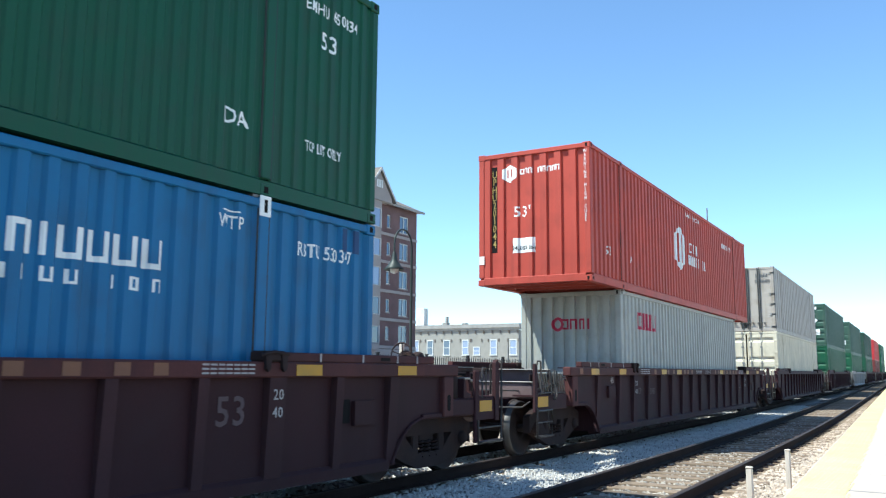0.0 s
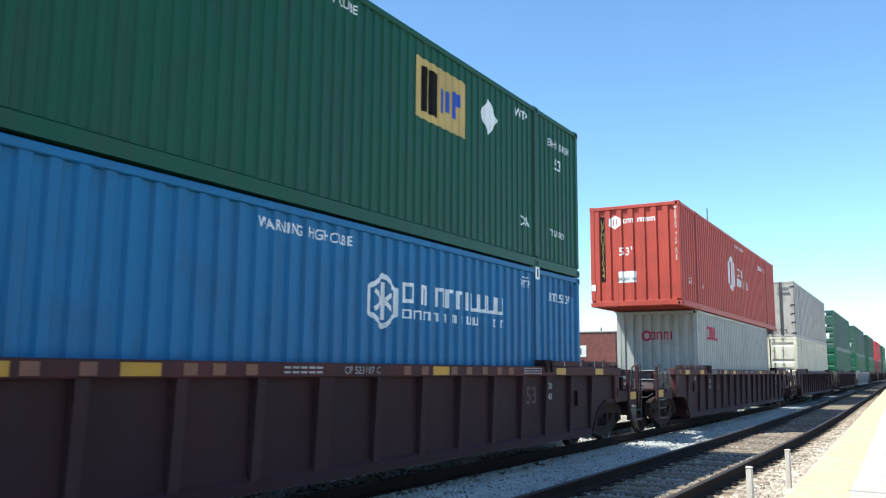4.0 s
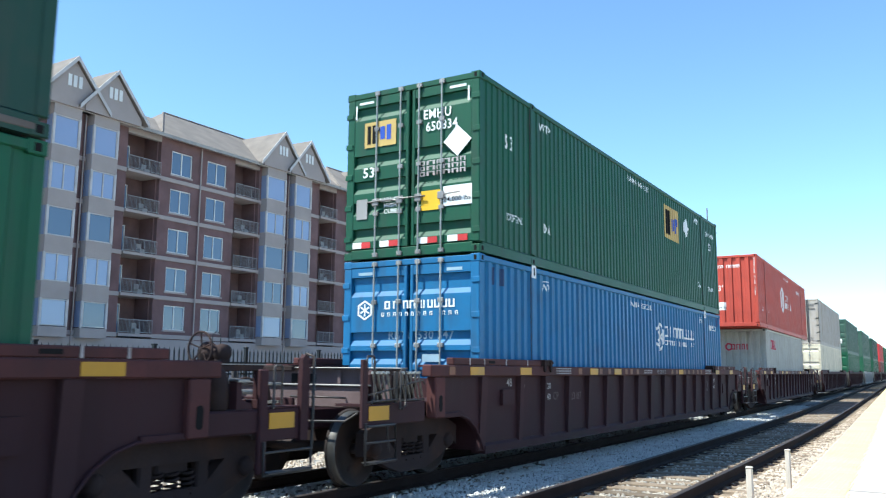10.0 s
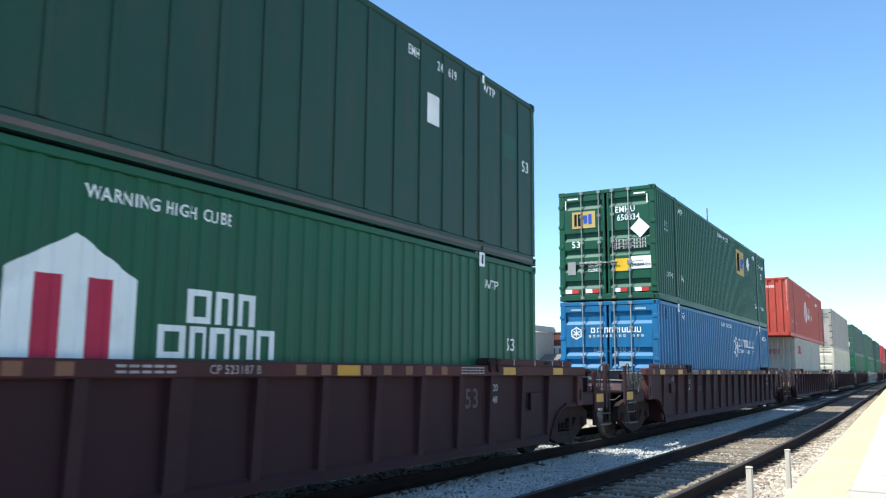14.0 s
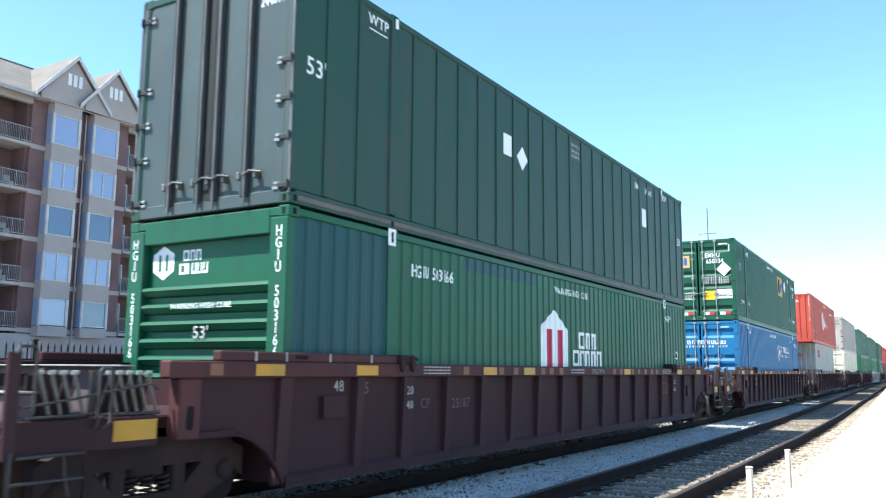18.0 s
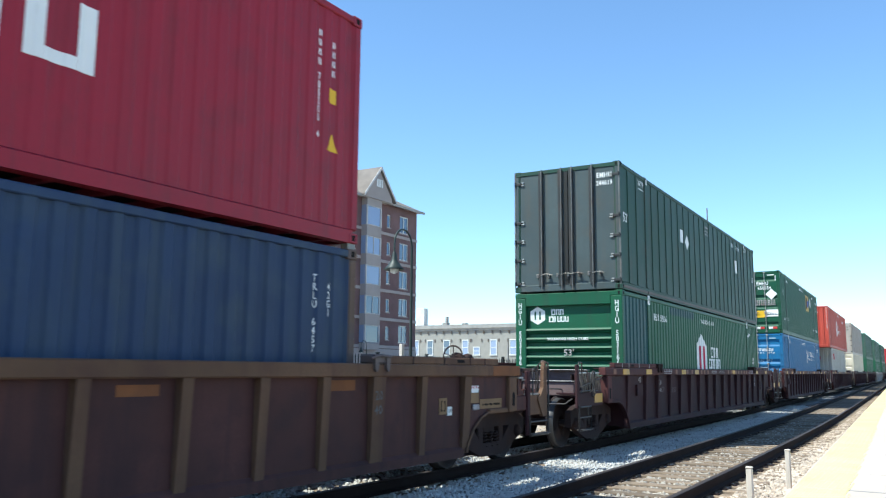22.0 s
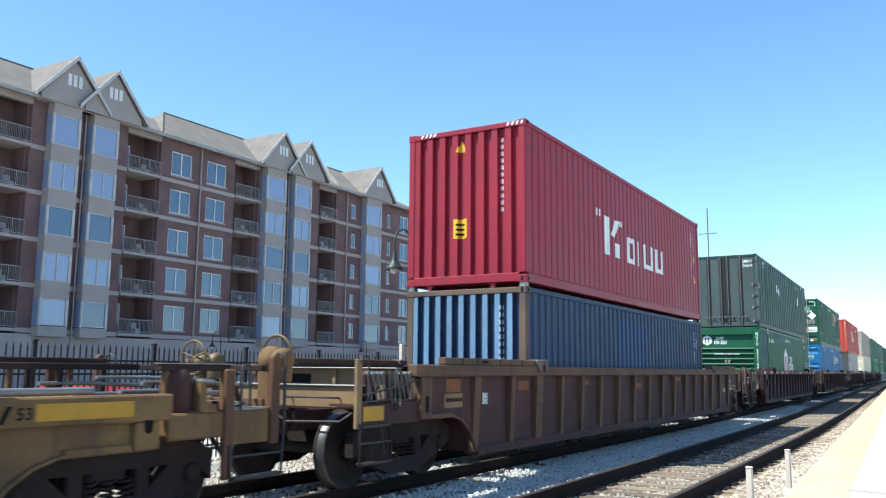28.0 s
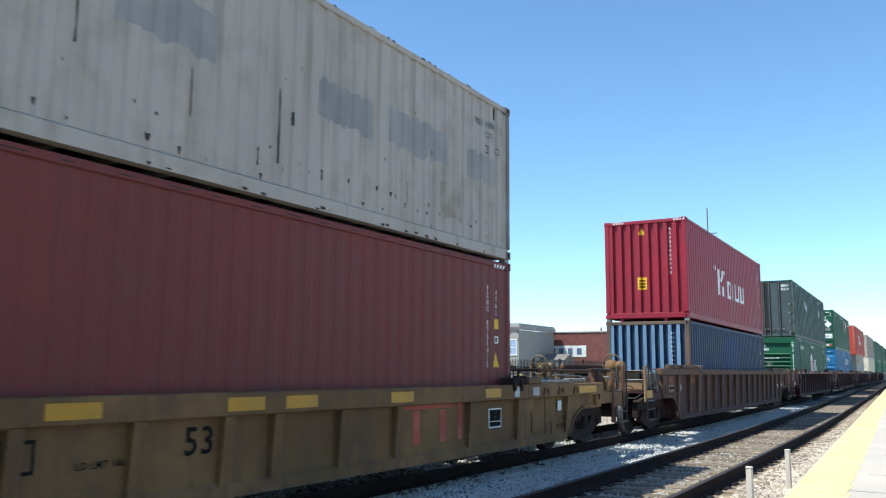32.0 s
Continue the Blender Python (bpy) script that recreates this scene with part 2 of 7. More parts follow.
# ---- mesh helpers ----
class Shape:
    """Collects faces for one mesh."""

    def __init__(self):
        self.v, self.f, self.s = [], [], []

    def add(self, vs, fs, smooth=False):
        k = len(self.v)
        self.v += [tuple(p) for p in vs]
        self.f += [tuple(i + k for i in f) for f in fs]
        self.s += [smooth] * len(fs)
        return self

    def box(self, x0, x1, y0, y1, z0, z1, c=0.0):
        x0, x1, y0, y1, z0, z1 = min(x0, x1), max(x0, x1), min(y0, y1), max(y0, y1), min(z0, z1), max(z0, z1)
        if not c:
            vs = [(x, y, z) for x in (x0, x1) for y in (y0, y1) for z in (z0, z1)]
            return self.add(vs, [(0, 1, 3, 2), (4, 6, 7, 5), (0, 4, 5, 1), (2, 3, 7, 6), (0, 2, 6, 4), (1, 5, 7, 3)])
        c = min(c, (x1 - x0) * 0.45, (y1 - y0) * 0.45, (z1 - z0) * 0.45)
        lo, hi = (x0, y0, z0), (x1, y1, z1)
        vs, idx = [], {}
        for sx in (0, 1):
            for sy in (0, 1):
                for sz in (0, 1):
                    s = (sx, sy, sz)
                    for a in range(3):
                        p = [(hi[i] - (0 if i == a else c)) if s[i] else (lo[i] + (0 if i == a else c)) for i in range(3)]
                        idx[s, a] = len(vs)
                        vs.append(p)
        fs = []
        for a in range(3):
            b, d = (a + 1) % 3, (a + 2) % 3
            for sa in (0, 1):
                def key(sb, sd):
                    s = [0, 0, 0]
                    s[a], s[b], s[d] = sa, sb, sd
                    return tuple(s)
                q = [idx[key(i, j), a] for i, j in ((0, 0), (1, 0), (1, 1), (0, 1))]
                fs.append(q if sa else q[::-1])
            for sb in (0, 1):
                for sd in (0, 1):
                    s0, s1 = [0, 0, 0], [0, 0, 0]
                    s0[b] = s1[b] = sb
                    s0[d] = s1[d] = sd
                    s1[a] = 1
                    s0, s1 = tuple(s0), tuple(s1)
                    q = [idx[s0, b], idx[s1, b], idx[s1, d], idx[s0, d]]
                    fs.append(q if sb == sd else q[::-1])
        for s in {k[0] for k in idx}:
            q = [idx[s, 0], idx[s, 1], idx[s, 2]]
            fs.append(q if sum(s) % 2 else q[::-1])
        return self.add(vs, fs)

    def prism(self, pts, axis, a, b):
        """A closed outline in the two other axes (in order x, y, z), drawn from a to b along the axis."""
        k = "xyz".index(axis)

        def put(p, w):
            q = list(p)
            q.insert(k, w)
            return q
        n = len(pts)
        vs = [put(p, a) for p in pts] + [put(p, b) for p in pts]
        fs = [(i, (i + 1) % n, n + (i + 1) % n, n + i) for i in range(n)] + [tuple(range(n))[::-1], tuple(range(n, 2 * n))]
        return self.add(vs, fs)

    def tube(self, pts, r, n=8, caps=True):
        pts = [Vector(p) for p in pts]
        vs, fs = [], []
        up = None
        for i, p in enumerate(pts):
            d = (pts[min(i + 1, len(pts) - 1)] - pts[max(i - 1, 0)]).normalized()
            if up is None:
                up = Vector((0, 0, 1)) if abs(d.z) < 0.9 else Vector((0, 1, 0))
            s = d.cross(up).normalized()
            up = s.cross(d).normalized()
            rr = r[i] if isinstance(r, (list, tuple)) else r
            vs += [p + s * math.cos(2 * math.pi * j / n) * rr + up * math.sin(2 * math.pi * j / n) * rr for j in range(n)]
        for i in range(len(pts) - 1):
            for j in range(n):
                k, q = i * n + j, i * n + (j + 1) % n
                fs.append((k, q, q + n, k + n))
        self.add(vs, fs, True)
        if caps:
            self.add(vs[:n], [tuple(range(n))[::-1]])
            self.add(vs[-n:], [tuple(range(n))])
        return self

    def lathe(self, prof, centre, axis="z", n=20):
        """Profile of (radius, height) turned round an axis through centre."""
        vs, fs = [], []
        for r, h in prof:
            for j in range(n):
                a = 2 * math.pi * j / n
                c, s = r * math.cos(a), r * math.sin(a)
                p = {"z": (c, s, h), "x": (h, c, s), "y": (s, h, c)}[axis]
                vs.append([p[i] + centre[i] for i in range(3)])
        for i in range(len(prof) - 1):
            for j in range(n):
                k, q = i * n + j, i * n + (j + 1) % n
                fs.append((k, q, q + n, k + n))
        return self.add(vs, fs, True)

    def mesh(self, name, material):
        me = bpy.data.meshes.new(name)
        me.from_pydata(self.v, [], self.f)
        me.polygons.foreach_set("use_smooth", self.s)
        me.materials.append(material)
        me.update()
        return me


def part(name, shape, material, parent, label="", at=None):
    """One mesh object under a thing or a part."""
    ob = new(name, shape.mesh(name, material) if isinstance(shape, Shape) else shape)
    ob.parent = parent
    if at is not None:
        ob.matrix_basis = at
    return tagged(ob, label)


def thing(name, label, category, m=None, group="", kind=""):
    ob = new(name)
    ob.empty_display_size = 0.3
    if m is not None:
        ob.matrix_basis = m
    return tagged(ob, label, category, group, kind)


def solid(name, shape, material, label, category, group="", kind="", m=None):
    ob = new(name, shape.mesh(name, material))
    if m is not None:
        ob.matrix_basis = m
    return tagged(ob, label, category, group, kind)




def letters(text, size):
    """The outline mesh of a text, centred, in the xy plane."""
    cu = bpy.data.curves.new("text", "FONT")
    cu.body, cu.size, cu.align_x, cu.align_y, cu.resolution_u = text, size, "CENTER", "CENTER", 2
    cu.space_character = 1.08
    cu.offset = size * 0.012
    ob = bpy.data.objects.new("text", cu)
    me = bpy.data.meshes.new_from_object(ob)
    bpy.data.objects.remove(ob)
    return me


def pieces(me):
    """The separate islands of a mesh as meshes of their own, one a character."""
    top = list(range(len(me.vertices)))

    def root(i):
        while top[i] != i:
            i = top[i]
        return i
    for e in me.edges:
        a, b = root(e.vertices[0]), root(e.vertices[1])
        if a != b:
            top[a] = b
    groups = {}
    for f in me.polygons:
        groups.setdefault(root(f.vertices[0]), []).append(tuple(f.vertices))
    out = []
    for faces in groups.values():
        ids = sorted({i for f in faces for i in f})
        at = {v: k for k, v in enumerate(ids)}
        m = bpy.data.meshes.new("character")
        m.from_pydata([me.vertices[i].co for i in ids], [], [[at[i] for i in f] for f in faces])
        m.materials.append(me.materials[0])
        out.append(m)
    return out


# ---- containers ----
def profile(a, b, pitch, depth, steps=(0.30, 0.42, 0.78, 0.90)):
    """A pressed sheet's outline from a to b: (position, inset) with broad outer lands and recesses."""
    n = max(1, round((b - a) / pitch))
    p = (b - a) / n
    pts = [(a, 0.0)]
    for i in range(n):
        o = a + i * p
        pts += [(o + k * p, d) for k, d in zip(steps, (0.0, depth, depth, 0.0))]
    return pts + [(b, 0.0)]


def inset_at(prof, u):
    for (a, da), (b, db) in zip(prof, prof[1:]):
        if a <= u <= b:
            return da + (db - da) * (u - a) / max(b - a, 1e-9)
    return 0.0


class Box:
    """One freight container: its sizes and the sheet outlines of its sides and of its ends, for panels and for what is painted on them."""

    def __init__(self, L, W, H, pitch, depth, lifts, end_pitch=0.28, end_depth=0.045):
        self.L, self.W, self.H, self.lifts = L, W, H, lifts
        e, hl, hw = 0.11, L / 2, W / 2
        cuts = [-hl + e] + ([-6.1 - 0.07, -6.1 + 0.07, 6.1 - 0.07, 6.1 + 0.07] if lifts else []) + [hl - e]
        self.spans = list(zip(cuts[::2], cuts[1::2]))
        self.side = []
        for a, b in self.spans:
            self.side += profile(a, b, pitch, depth) if depth else [(a, 0.0), (b, 0.0)]
        self.end = profile(-hw + 0.13, hw - 0.13, end_pitch, end_depth, (0.42, 0.48, 0.92, 0.98)) if end_depth else [(-hw + 0.13, 0.0), (hw - 0.13, 0.0)]
        self.back = 0.02

    def on_side(self, me, y, z, lift=0.004):
        """Lays a flat mesh on the sheet of the +x side, round the point (y, z)."""
        bm = bmesh.new()
        bm.from_mesh(me)
        ys = [v.co.x + y for v in bm.verts]
        for u, _ in self.side:
            if min(ys) < u < max(ys):
                bmesh.ops.bisect_plane(bm, geom=bm.verts[:] + bm.edges[:] + bm.faces[:], plane_co=(u - y, 0, 0), plane_no=(1, 0, 0))
        for v in bm.verts:
            u, w = v.co.x + y, v.co.y + z
            v.co = (self.W / 2 - self.back - inset_at(self.side, u) + lift, u, w)
        bm.to_mesh(me)
        bm.free()
        return me

    def on_end(self, me, x, z, lift=0.004, flat=None):
        """Lays a flat mesh on the -y end."""
        bm = bmesh.new()
        bm.from_mesh(me)
        xs = [v.co.x + x for v in bm.verts]
        if flat is None:
            for u, _ in self.end:
                if min(xs) < u < max(xs):
                    bmesh.ops.bisect_plane(bm, geom=bm.verts[:] + bm.edges[:] + bm.faces[:], plane_co=(u - x, 0, 0), plane_no=(1, 0, 0))
        for v in bm.verts:
            u, w = v.co.x + x, v.co.y + z
            d = flat if flat is not None else self.back + inset_at(self.end, u)
            v.co = (u, -self.L / 2 + d - lift, w)
        bm.to_mesh(me)
        bm.free()
        return me


def flat_mesh(name, polys, material):
    """Flat outlines in the xy plane, as one mesh."""
    s = Shape()
    for p in polys:
        s.add([(x, y, 0) for x, y in p], [tuple(range(len(p)))])
    return s.mesh(name, material)


def rect(x0, x1, y0, y1):
    return [(x0, y0), (x1, y0), (x1, y1), (x0, y1)]


def strokes(x0, x1, y0, y1):
    """A character's place as two plain upright bars."""
    w = x1 - x0
    return [rect(x0, x0 + 0.34 * w, y0, y1), rect(x1 - 0.34 * w, x1, y0, y1)]


def char_bars(n, w, h, gap=0.35, upright=False):
    """A row (or column) of n places of plain bars, each as large as a character."""
    out = []
    step = w * (1 + gap) if not upright else h * (1 + gap)
    for i in range(n):
        o = (i - (n - 1) / 2) * step
        out += strokes(-w / 2, w / 2, -o - h / 2, -o + h / 2) if upright else strokes(o - w / 2, o + w / 2, -h / 2, h / 2)
    return out


def word_bars(widths, h, gap):
    """Plain bars for a word whose characters have the given widths, centred; a negative width is a space."""
    total = sum(abs(w) for w in widths) + gap * (len(widths) - 1)
    out, o = [], -total / 2
    for w in widths:
        if w > 0.55 * h:
            k = len(out) % 3
            out += [rect(o, o + 0.27 * w, -h / 2, h / 2), rect(o + 0.73 * w, o + w, -h / 2, h / 2)]
            out.append(rect(o + 0.271 * w, o + 0.729 * w, -h / 2, -0.31 * h) if k != 1 else rect(o + 0.271 * w, o + 0.729 * w, 0.31 * h, h / 2))
            if k == 0:
                out.append(rect(o + 0.271 * w, o + 0.729 * w, 0.31 * h, h / 2))
        elif w > 0:
            out.append(rect(o, o + w * 0.5, -h / 2, h / 2))
        o += abs(w) + gap
    return out


def ring(r0, r1, n, turn=0.0, sx=1.0):
    """A flat ring with n corners, as quads."""
    out = []
    for i in range(n):
        a, b = 2 * math.pi * i / n + turn, 2 * math.pi * (i + 1) / n + turn
        out.append([(r0 * math.cos(a) * sx, r0 * math.sin(a)), (r1 * math.cos(a) * sx, r1 * math.sin(a)), (r1 * math.cos(b) * sx, r1 * math.sin(b)), (r0 * math.cos(b) * sx, r0 * math.sin(b))])
    return out


def polygon(n, r, turn=0.0, sx=1.0):
    return [(r * math.cos(2 * math.pi * i / n + turn) * sx, r * math.sin(2 * math.pi * i / n + turn)) for i in range(n)]


def container(name, label, kind_size, paint, group="", pitch=0.28, depth=0.04, lifts=True, end="corrugated", post_paint=None, skin="pressed", end_pitch=0.28, near_paint=None, fine=True, end_depth=0.05, rail_paint=None, ledges=(0.3, 0.75, 1.12, 1.56, 2.4), door_paint=None):
    """A freight container standing on z = 0, its length along y. end: what closes the -y end."""
    L, W, H = kind_size
    bx = Box(L, W, H, pitch, depth if skin == "pressed" else 0.0, lifts, end_pitch, end_depth if end == "corrugated" else 0.0)
    ob = thing(name, label, "shipping container", group=group)
    hl, hw = L / 2, W / 2
    post_paint = post_paint or paint
    rail_paint = rail_paint or post_paint
    zb, zt = 0.17, H - 0.1
    for sg in (1, -1):
        for i, (a, b) in enumerate(bx.spans):
            pr = [(u, d) for u, d in bx.side if a - 1e-6 <= u <= b + 1e-6]
            x0 = sg * (hw - bx.back)
            s = Shape().prism([(x0 - sg * d, u) for u, d in pr] + [(x0 - sg * 0.06, b), (x0 - sg * 0.06, a)], "z", zb, zt)
            spare = near_paint and sg > 0 and i == 0
            part("side_panel", s, near_paint if spare else paint, ob, "teal-green repainted end panel" if spare else "")
        if skin == "posts":
            n = round(L / 0.61)
            for i in range(1, n):
                y = -hl + i * L / n
                if abs(abs(y) - 6.1) > 0.2:
                    part("side_post", Shape().box(sg * (hw - 0.02), sg * (hw - 0.002), y - 0.045, y + 0.045, zb, zt, 0.008), paint, ob)
        r = Shape().box(sg * (hw - 0.11), sg * hw, -hl + 0.1, hl - 0.1, zt, H - 0.01, 0.012)
        part("top_rail", r, rail_paint, ob)
        r = Shape()
        r.prism([(sg * (hw - 0.14), 0.0), (sg * hw, 0.0), (sg * hw, zb - 0.02), (sg * (hw - 0.05), zb + 0.015), (sg * (hw - 0.14), zb + 0.015)], "y", -hl + 0.1, hl - 0.1)
        part("bottom_rail", r, rail_paint, ob)
        if lifts:
            for y in (-6.1, 6.1):
                part("lift_post", Shape().box(sg * (hw - 0.12), sg * (hw + 0.003), y - 0.075, y + 0.075, 0.18, H - 0.012, 0.012), post_paint, ob)
    for sx in (-1, 1):
        for y, sy in ((-hl, -1), (hl, 1)):
            part("corner_post", Shape().box(sx * (hw - 0.14), sx * (hw - 0.004), y - sy * 0.004, y - sy * 0.13, 0.16, H - 0.12, 0.015), post_paint, ob)
    castings = [(sx, sy * hl) for sx in (-1, 1) for sy in (-1, 1)] + ([(sx, sy * 6.1) for sx in (-1, 1) for sy in (-1, 1)] if lifts else [])
    for sx, y in castings:
        for z in (0.0, H - 0.118):
            mid = abs(abs(y) - 6.1) < 0.05 and lifts
            y0, y1 = (y - 0.089, y + 0.089) if mid else (y, y - math.copysign(0.178, y))
            s = Shape().box(sx * (hw - 0.16), sx * (hw + 0.006), y0 - (0 if mid else -math.copysign(0.0, y)), y1, z - 0.004, z + 0.122, 0.01)
            c = part("corner_casting", s, post_paint, ob)
            if fine and sx > 0:
                ym, h = (y0 + y1) / 2, 0.03
                part("casting_hole", Shape().box(hw + 0.002, hw + 0.009, ym - 0.032, ym + 0.032, z + 0.025, z + 0.095, 0.004), M_BLACK, c)
                if not mid and y < 0:
                    part("casting_hole", Shape().box(hw - 0.1, hw - 0.05, -hl - 0.003, -hl + 0.01, z + 0.02, z + 0.1, 0.004), M_BLACK, c)
    # roof with shallow cross ribs, floor
    n = int(L / 0.35)
    s = Shape()
    vs, fs = [], []
    for i in range(n + 1):
        y = -hl + 0.1 + (L - 0.2) * i / n
        z = H - 0.035 + (0.018 if i % 2 else 0)
        vs += [(-hw + 0.09, y, z), (hw - 0.09, y, z)]
    fs = [(2 * i, 2 * i + 1, 2 * i + 3, 2 * i + 2) for i in range(n)]
    part("roof", s.add(vs, fs), paint, ob)
    part("floor", Shape().box(-hw + 0.13, hw - 0.13, -hl + 0.1, hl - 0.1, 0.09, 0.15), M_CAST, ob)
    if fine:
        for i in range(int(L / 0.6)):
            y = -hl + 0.4 + i * 0.6
            part("cross_member", Shape().box(-hw + 0.12, hw - 0.12, y - 0.03, y + 0.03, 0.01, 0.088), post_paint, ob)
    # far end sheet
    s = Shape().prism([(u, hl - 0.02 - d) for u, d in bx.end] + [(hw - 0.13, hl - 0.115), (-hw + 0.13, hl - 0.115)], "z", 0.16, H - 0.1)
    part("end_panel", s, paint, ob)
    for y, sy in ((hl, 1), (-hl, -1)):
        part("end_rail", Shape().box(-hw + 0.13, hw - 0.13, y - sy * 0.1, y - sy * 0.004, H - 0.11, H - 0.012, 0.01), post_paint, ob)
        part("end_sill", Shape().box(-hw + 0.13, hw - 0.13, y - sy * 0.12, y - sy * 0.004, 0.005, 0.16, 0.01), door_paint if sy < 0 and door_paint else post_paint, ob)
    if end == "corrugated":
        s = Shape().prism([(u, -hl + 0.02 + d) for u, d in bx.end] + [(hw - 0.13, -hl + 0.115), (-hw + 0.13, -hl + 0.115)], "z", 0.16, H - 0.1)
        part("end_panel", s, paint, ob)
    elif end == "doors":
        for sx in (-1, 1):
            d = Shape()
            x0, x1 = (-hw + 0.1, -0.03) if sx < 0 else (0.03, hw - 0.1)
            d.box(x0, x1, -hl + 0.068, -hl + 0.08, 0.17, H - 0.12)
            door = part("door", d, paint, ob)
            part("door_frame", Shape().box(x0, x0 + 0.06, -hl + 0.005, -hl + 0.068, 0.17, H - 0.12, 0.01).box(x1 - 0.06, x1, -hl + 0.005, -hl + 0.068, 0.17, H - 0.12, 0.01), paint, door)
            z0 = 0.18
            for z in ledges:
                p = [(-hl + 0.012, z0), (-hl + 0.012, z), (-hl + 0.064, z + 0.085), (-hl + 0.067, z + 0.085), (-hl + 0.067, z0)]
                part("door_panel", Shape().prism(p, "x", x0 + 0.061, x1 - 0.061), paint, door)
                z0 = z + 0.22
            p = [(-hl + 0.012, H - 0.27), (-hl + 0.067, H - 0.27), (-hl + 0.067, H - 0.121), (-hl + 0.012, H - 0.121)]
            part("door_panel", Shape().prism(p, "x", x0 + 0.061, x1 - 0.061), paint, door)
            for f in (0.46, 0.87) if sx < 0 else (0.13, 0.5):
                x = x0 + (x1 - x0) * f
                rod = part("lock_rod", Shape().tube([(x, -hl - 0.022, 0.03), (x, -hl - 0.022, H - 0.03)], 0.015, 8), M_LOCKROD, door)
                for z in (0.06, 0.75, 1.5, 2.2, H - 0.07):
                    part("rod_bracket", Shape().box(x - 0.05, x + 0.05, -hl - 0.03, -hl + 0.012, z - 0.035, z + 0.035, 0.008), M_GALV, rod)
                s = Shape().tube([(x, -hl - 0.03, 0.93), (x + 0.14 * sx, -hl - 0.05, 0.95), (x + 0.36 * -sx * (1 if f < 0.5 else -1), -hl - 0.05, 0.96)], 0.013, 6)
                part("lock_handle", s.box(x - 0.06, x + 0.06, -hl - 0.045, -hl - 0.01, 0.88, 1.0, 0.008), M_GALV, rod)
            for i in range(5):
                z = 0.35 + i * (H - 0.75) / 4
                part("hinge", Shape().box(sx * (hw - 0.13), sx * (hw + 0.012), -hl - 0.012, -hl + 0.012, z - 0.045, z + 0.045, 0.006), post_paint, door)
    elif end == "flat_doors":
        for sx in (-1, 1):
            x0, x1 = (-hw + 0.1, -0.05) if sx < 0 else (0.05, hw - 0.1)
            door = part("door", Shape().box(x0, x1, -hl + 0.02, -hl + 0.06, 0.14, H - 0.11, 0.008), door_paint or paint, ob, "plain flat door leaf")
            for f in (0.5, 0.93 if sx < 0 else 0.07):
                x = x0 + (x1 - x0) * f
                post = part("door_post", Shape().box(x - 0.055, x + 0.055, -hl - 0.03, -hl + 0.02, 0.12, H - 0.06, 0.012), M_DOORPOST, door)
                rod = part("lock_rod", Shape().tube([(x + 0.03, -hl - 0.045, 0.02), (x + 0.03, -hl - 0.045, H - 0.01)], 0.014, 8), M_ROD, post)
                part("lock_handle", Shape().tube([(x, -hl - 0.06, 0.36), (x + 0.12, -hl - 0.07, 0.4), (x + 0.3, -hl - 0.07, 0.37)], 0.012, 6).box(x + 0.17, x + 0.21, -hl - 0.065, -hl + 0.02, 0.31, 0.42, 0.01).box(x - 0.11, x - 0.05, -hl - 0.045, -hl + 0.02, 0.32, 0.41, 0.01), M_ROD, post)
            for z in (0.2, 0.75, 1.2, 1.65, H - 0.3):
                part("hinge_strap", Shape().box(sx * (hw - 0.25), sx * (hw - 0.172), -hl - 0.012, -hl + 0.02, z - 0.045, z - 0.01, 0.005).box(sx * (hw - 0.235), sx * (hw - 0.172), -hl - 0.012, -hl + 0.02, z + 0.012, z + 0.045, 0.005), M_LOCKROD, door)
                part("hinge", Shape().box(sx * (hw - 0.17), sx * (hw + 0.01), -hl - 0.018, -hl + 0.02, z - 0.03, z + 0.03, 0.008).tube([(sx * (hw - 0.02), -hl - 0.025, z - 0.05), (sx * (hw - 0.02), -hl - 0.025, z + 0.05)], 0.018, 8), M_DOORPOST, door)
        for sx in (-1, 1):
            part("edge_panel", Shape().box(sx * (hw - 0.1), sx * (hw - 0.034), -hl - 0.006, -hl + 0.003, 0.162, H - 0.122), door_paint or paint, ob)
            # thin pale strip puts the lit edge of the corner into colour
            part("edge_trim", Shape().box(sx * (hw - 0.03), sx * (hw + 0.004), -hl - 0.012, -hl + 0.004, 0.1, H - 0.02, 0.004), M_ROD, ob, "pale strip for the sunlit door edge")
        part("door_seal", Shape().box(-0.045, 0.045, -hl + 0.0, -hl + 0.03, 0.14, H - 0.11), M_RUBBER, ob)
    elif end == "bars":
        part("end_panel", Shape().box(-hw + 0.13, hw - 0.13, -hl + 0.1, -hl + 0.12, 0.16, H - 0.1), paint, ob)
        part("end_frame", Shape().box(-hw + 0.003, -hw + 0.27, -hl - 0.002, -hl + 0.1, 0.16, H - 0.12, 0.012), paint, ob)
        part("end_frame", Shape().box(hw - 0.27, hw - 0.003, -hl - 0.002, -hl + 0.1, 0.16, H - 0.12, 0.012), paint, ob)
        part("end_frame", Shape().box(-hw + 0.27, hw - 0.27, -hl - 0.002, -hl + 0.1, H - 0.3, H - 0.012, 0.012), paint, ob)
        for i in range(9):
            z = 0.38 + i * 0.205
            q = [(-hl + 0.0, z + 0.015), (-hl + 0.02, z + 0.05), (-hl + 0.1, z + 0.07), (-hl + 0.1, z - 0.07), (-hl + 0.05, z - 0.05)]
            part("end_bar", Shape().prism(q, "x", -hw + 0.27, hw - 0.27), paint, ob)
    return ob, bx


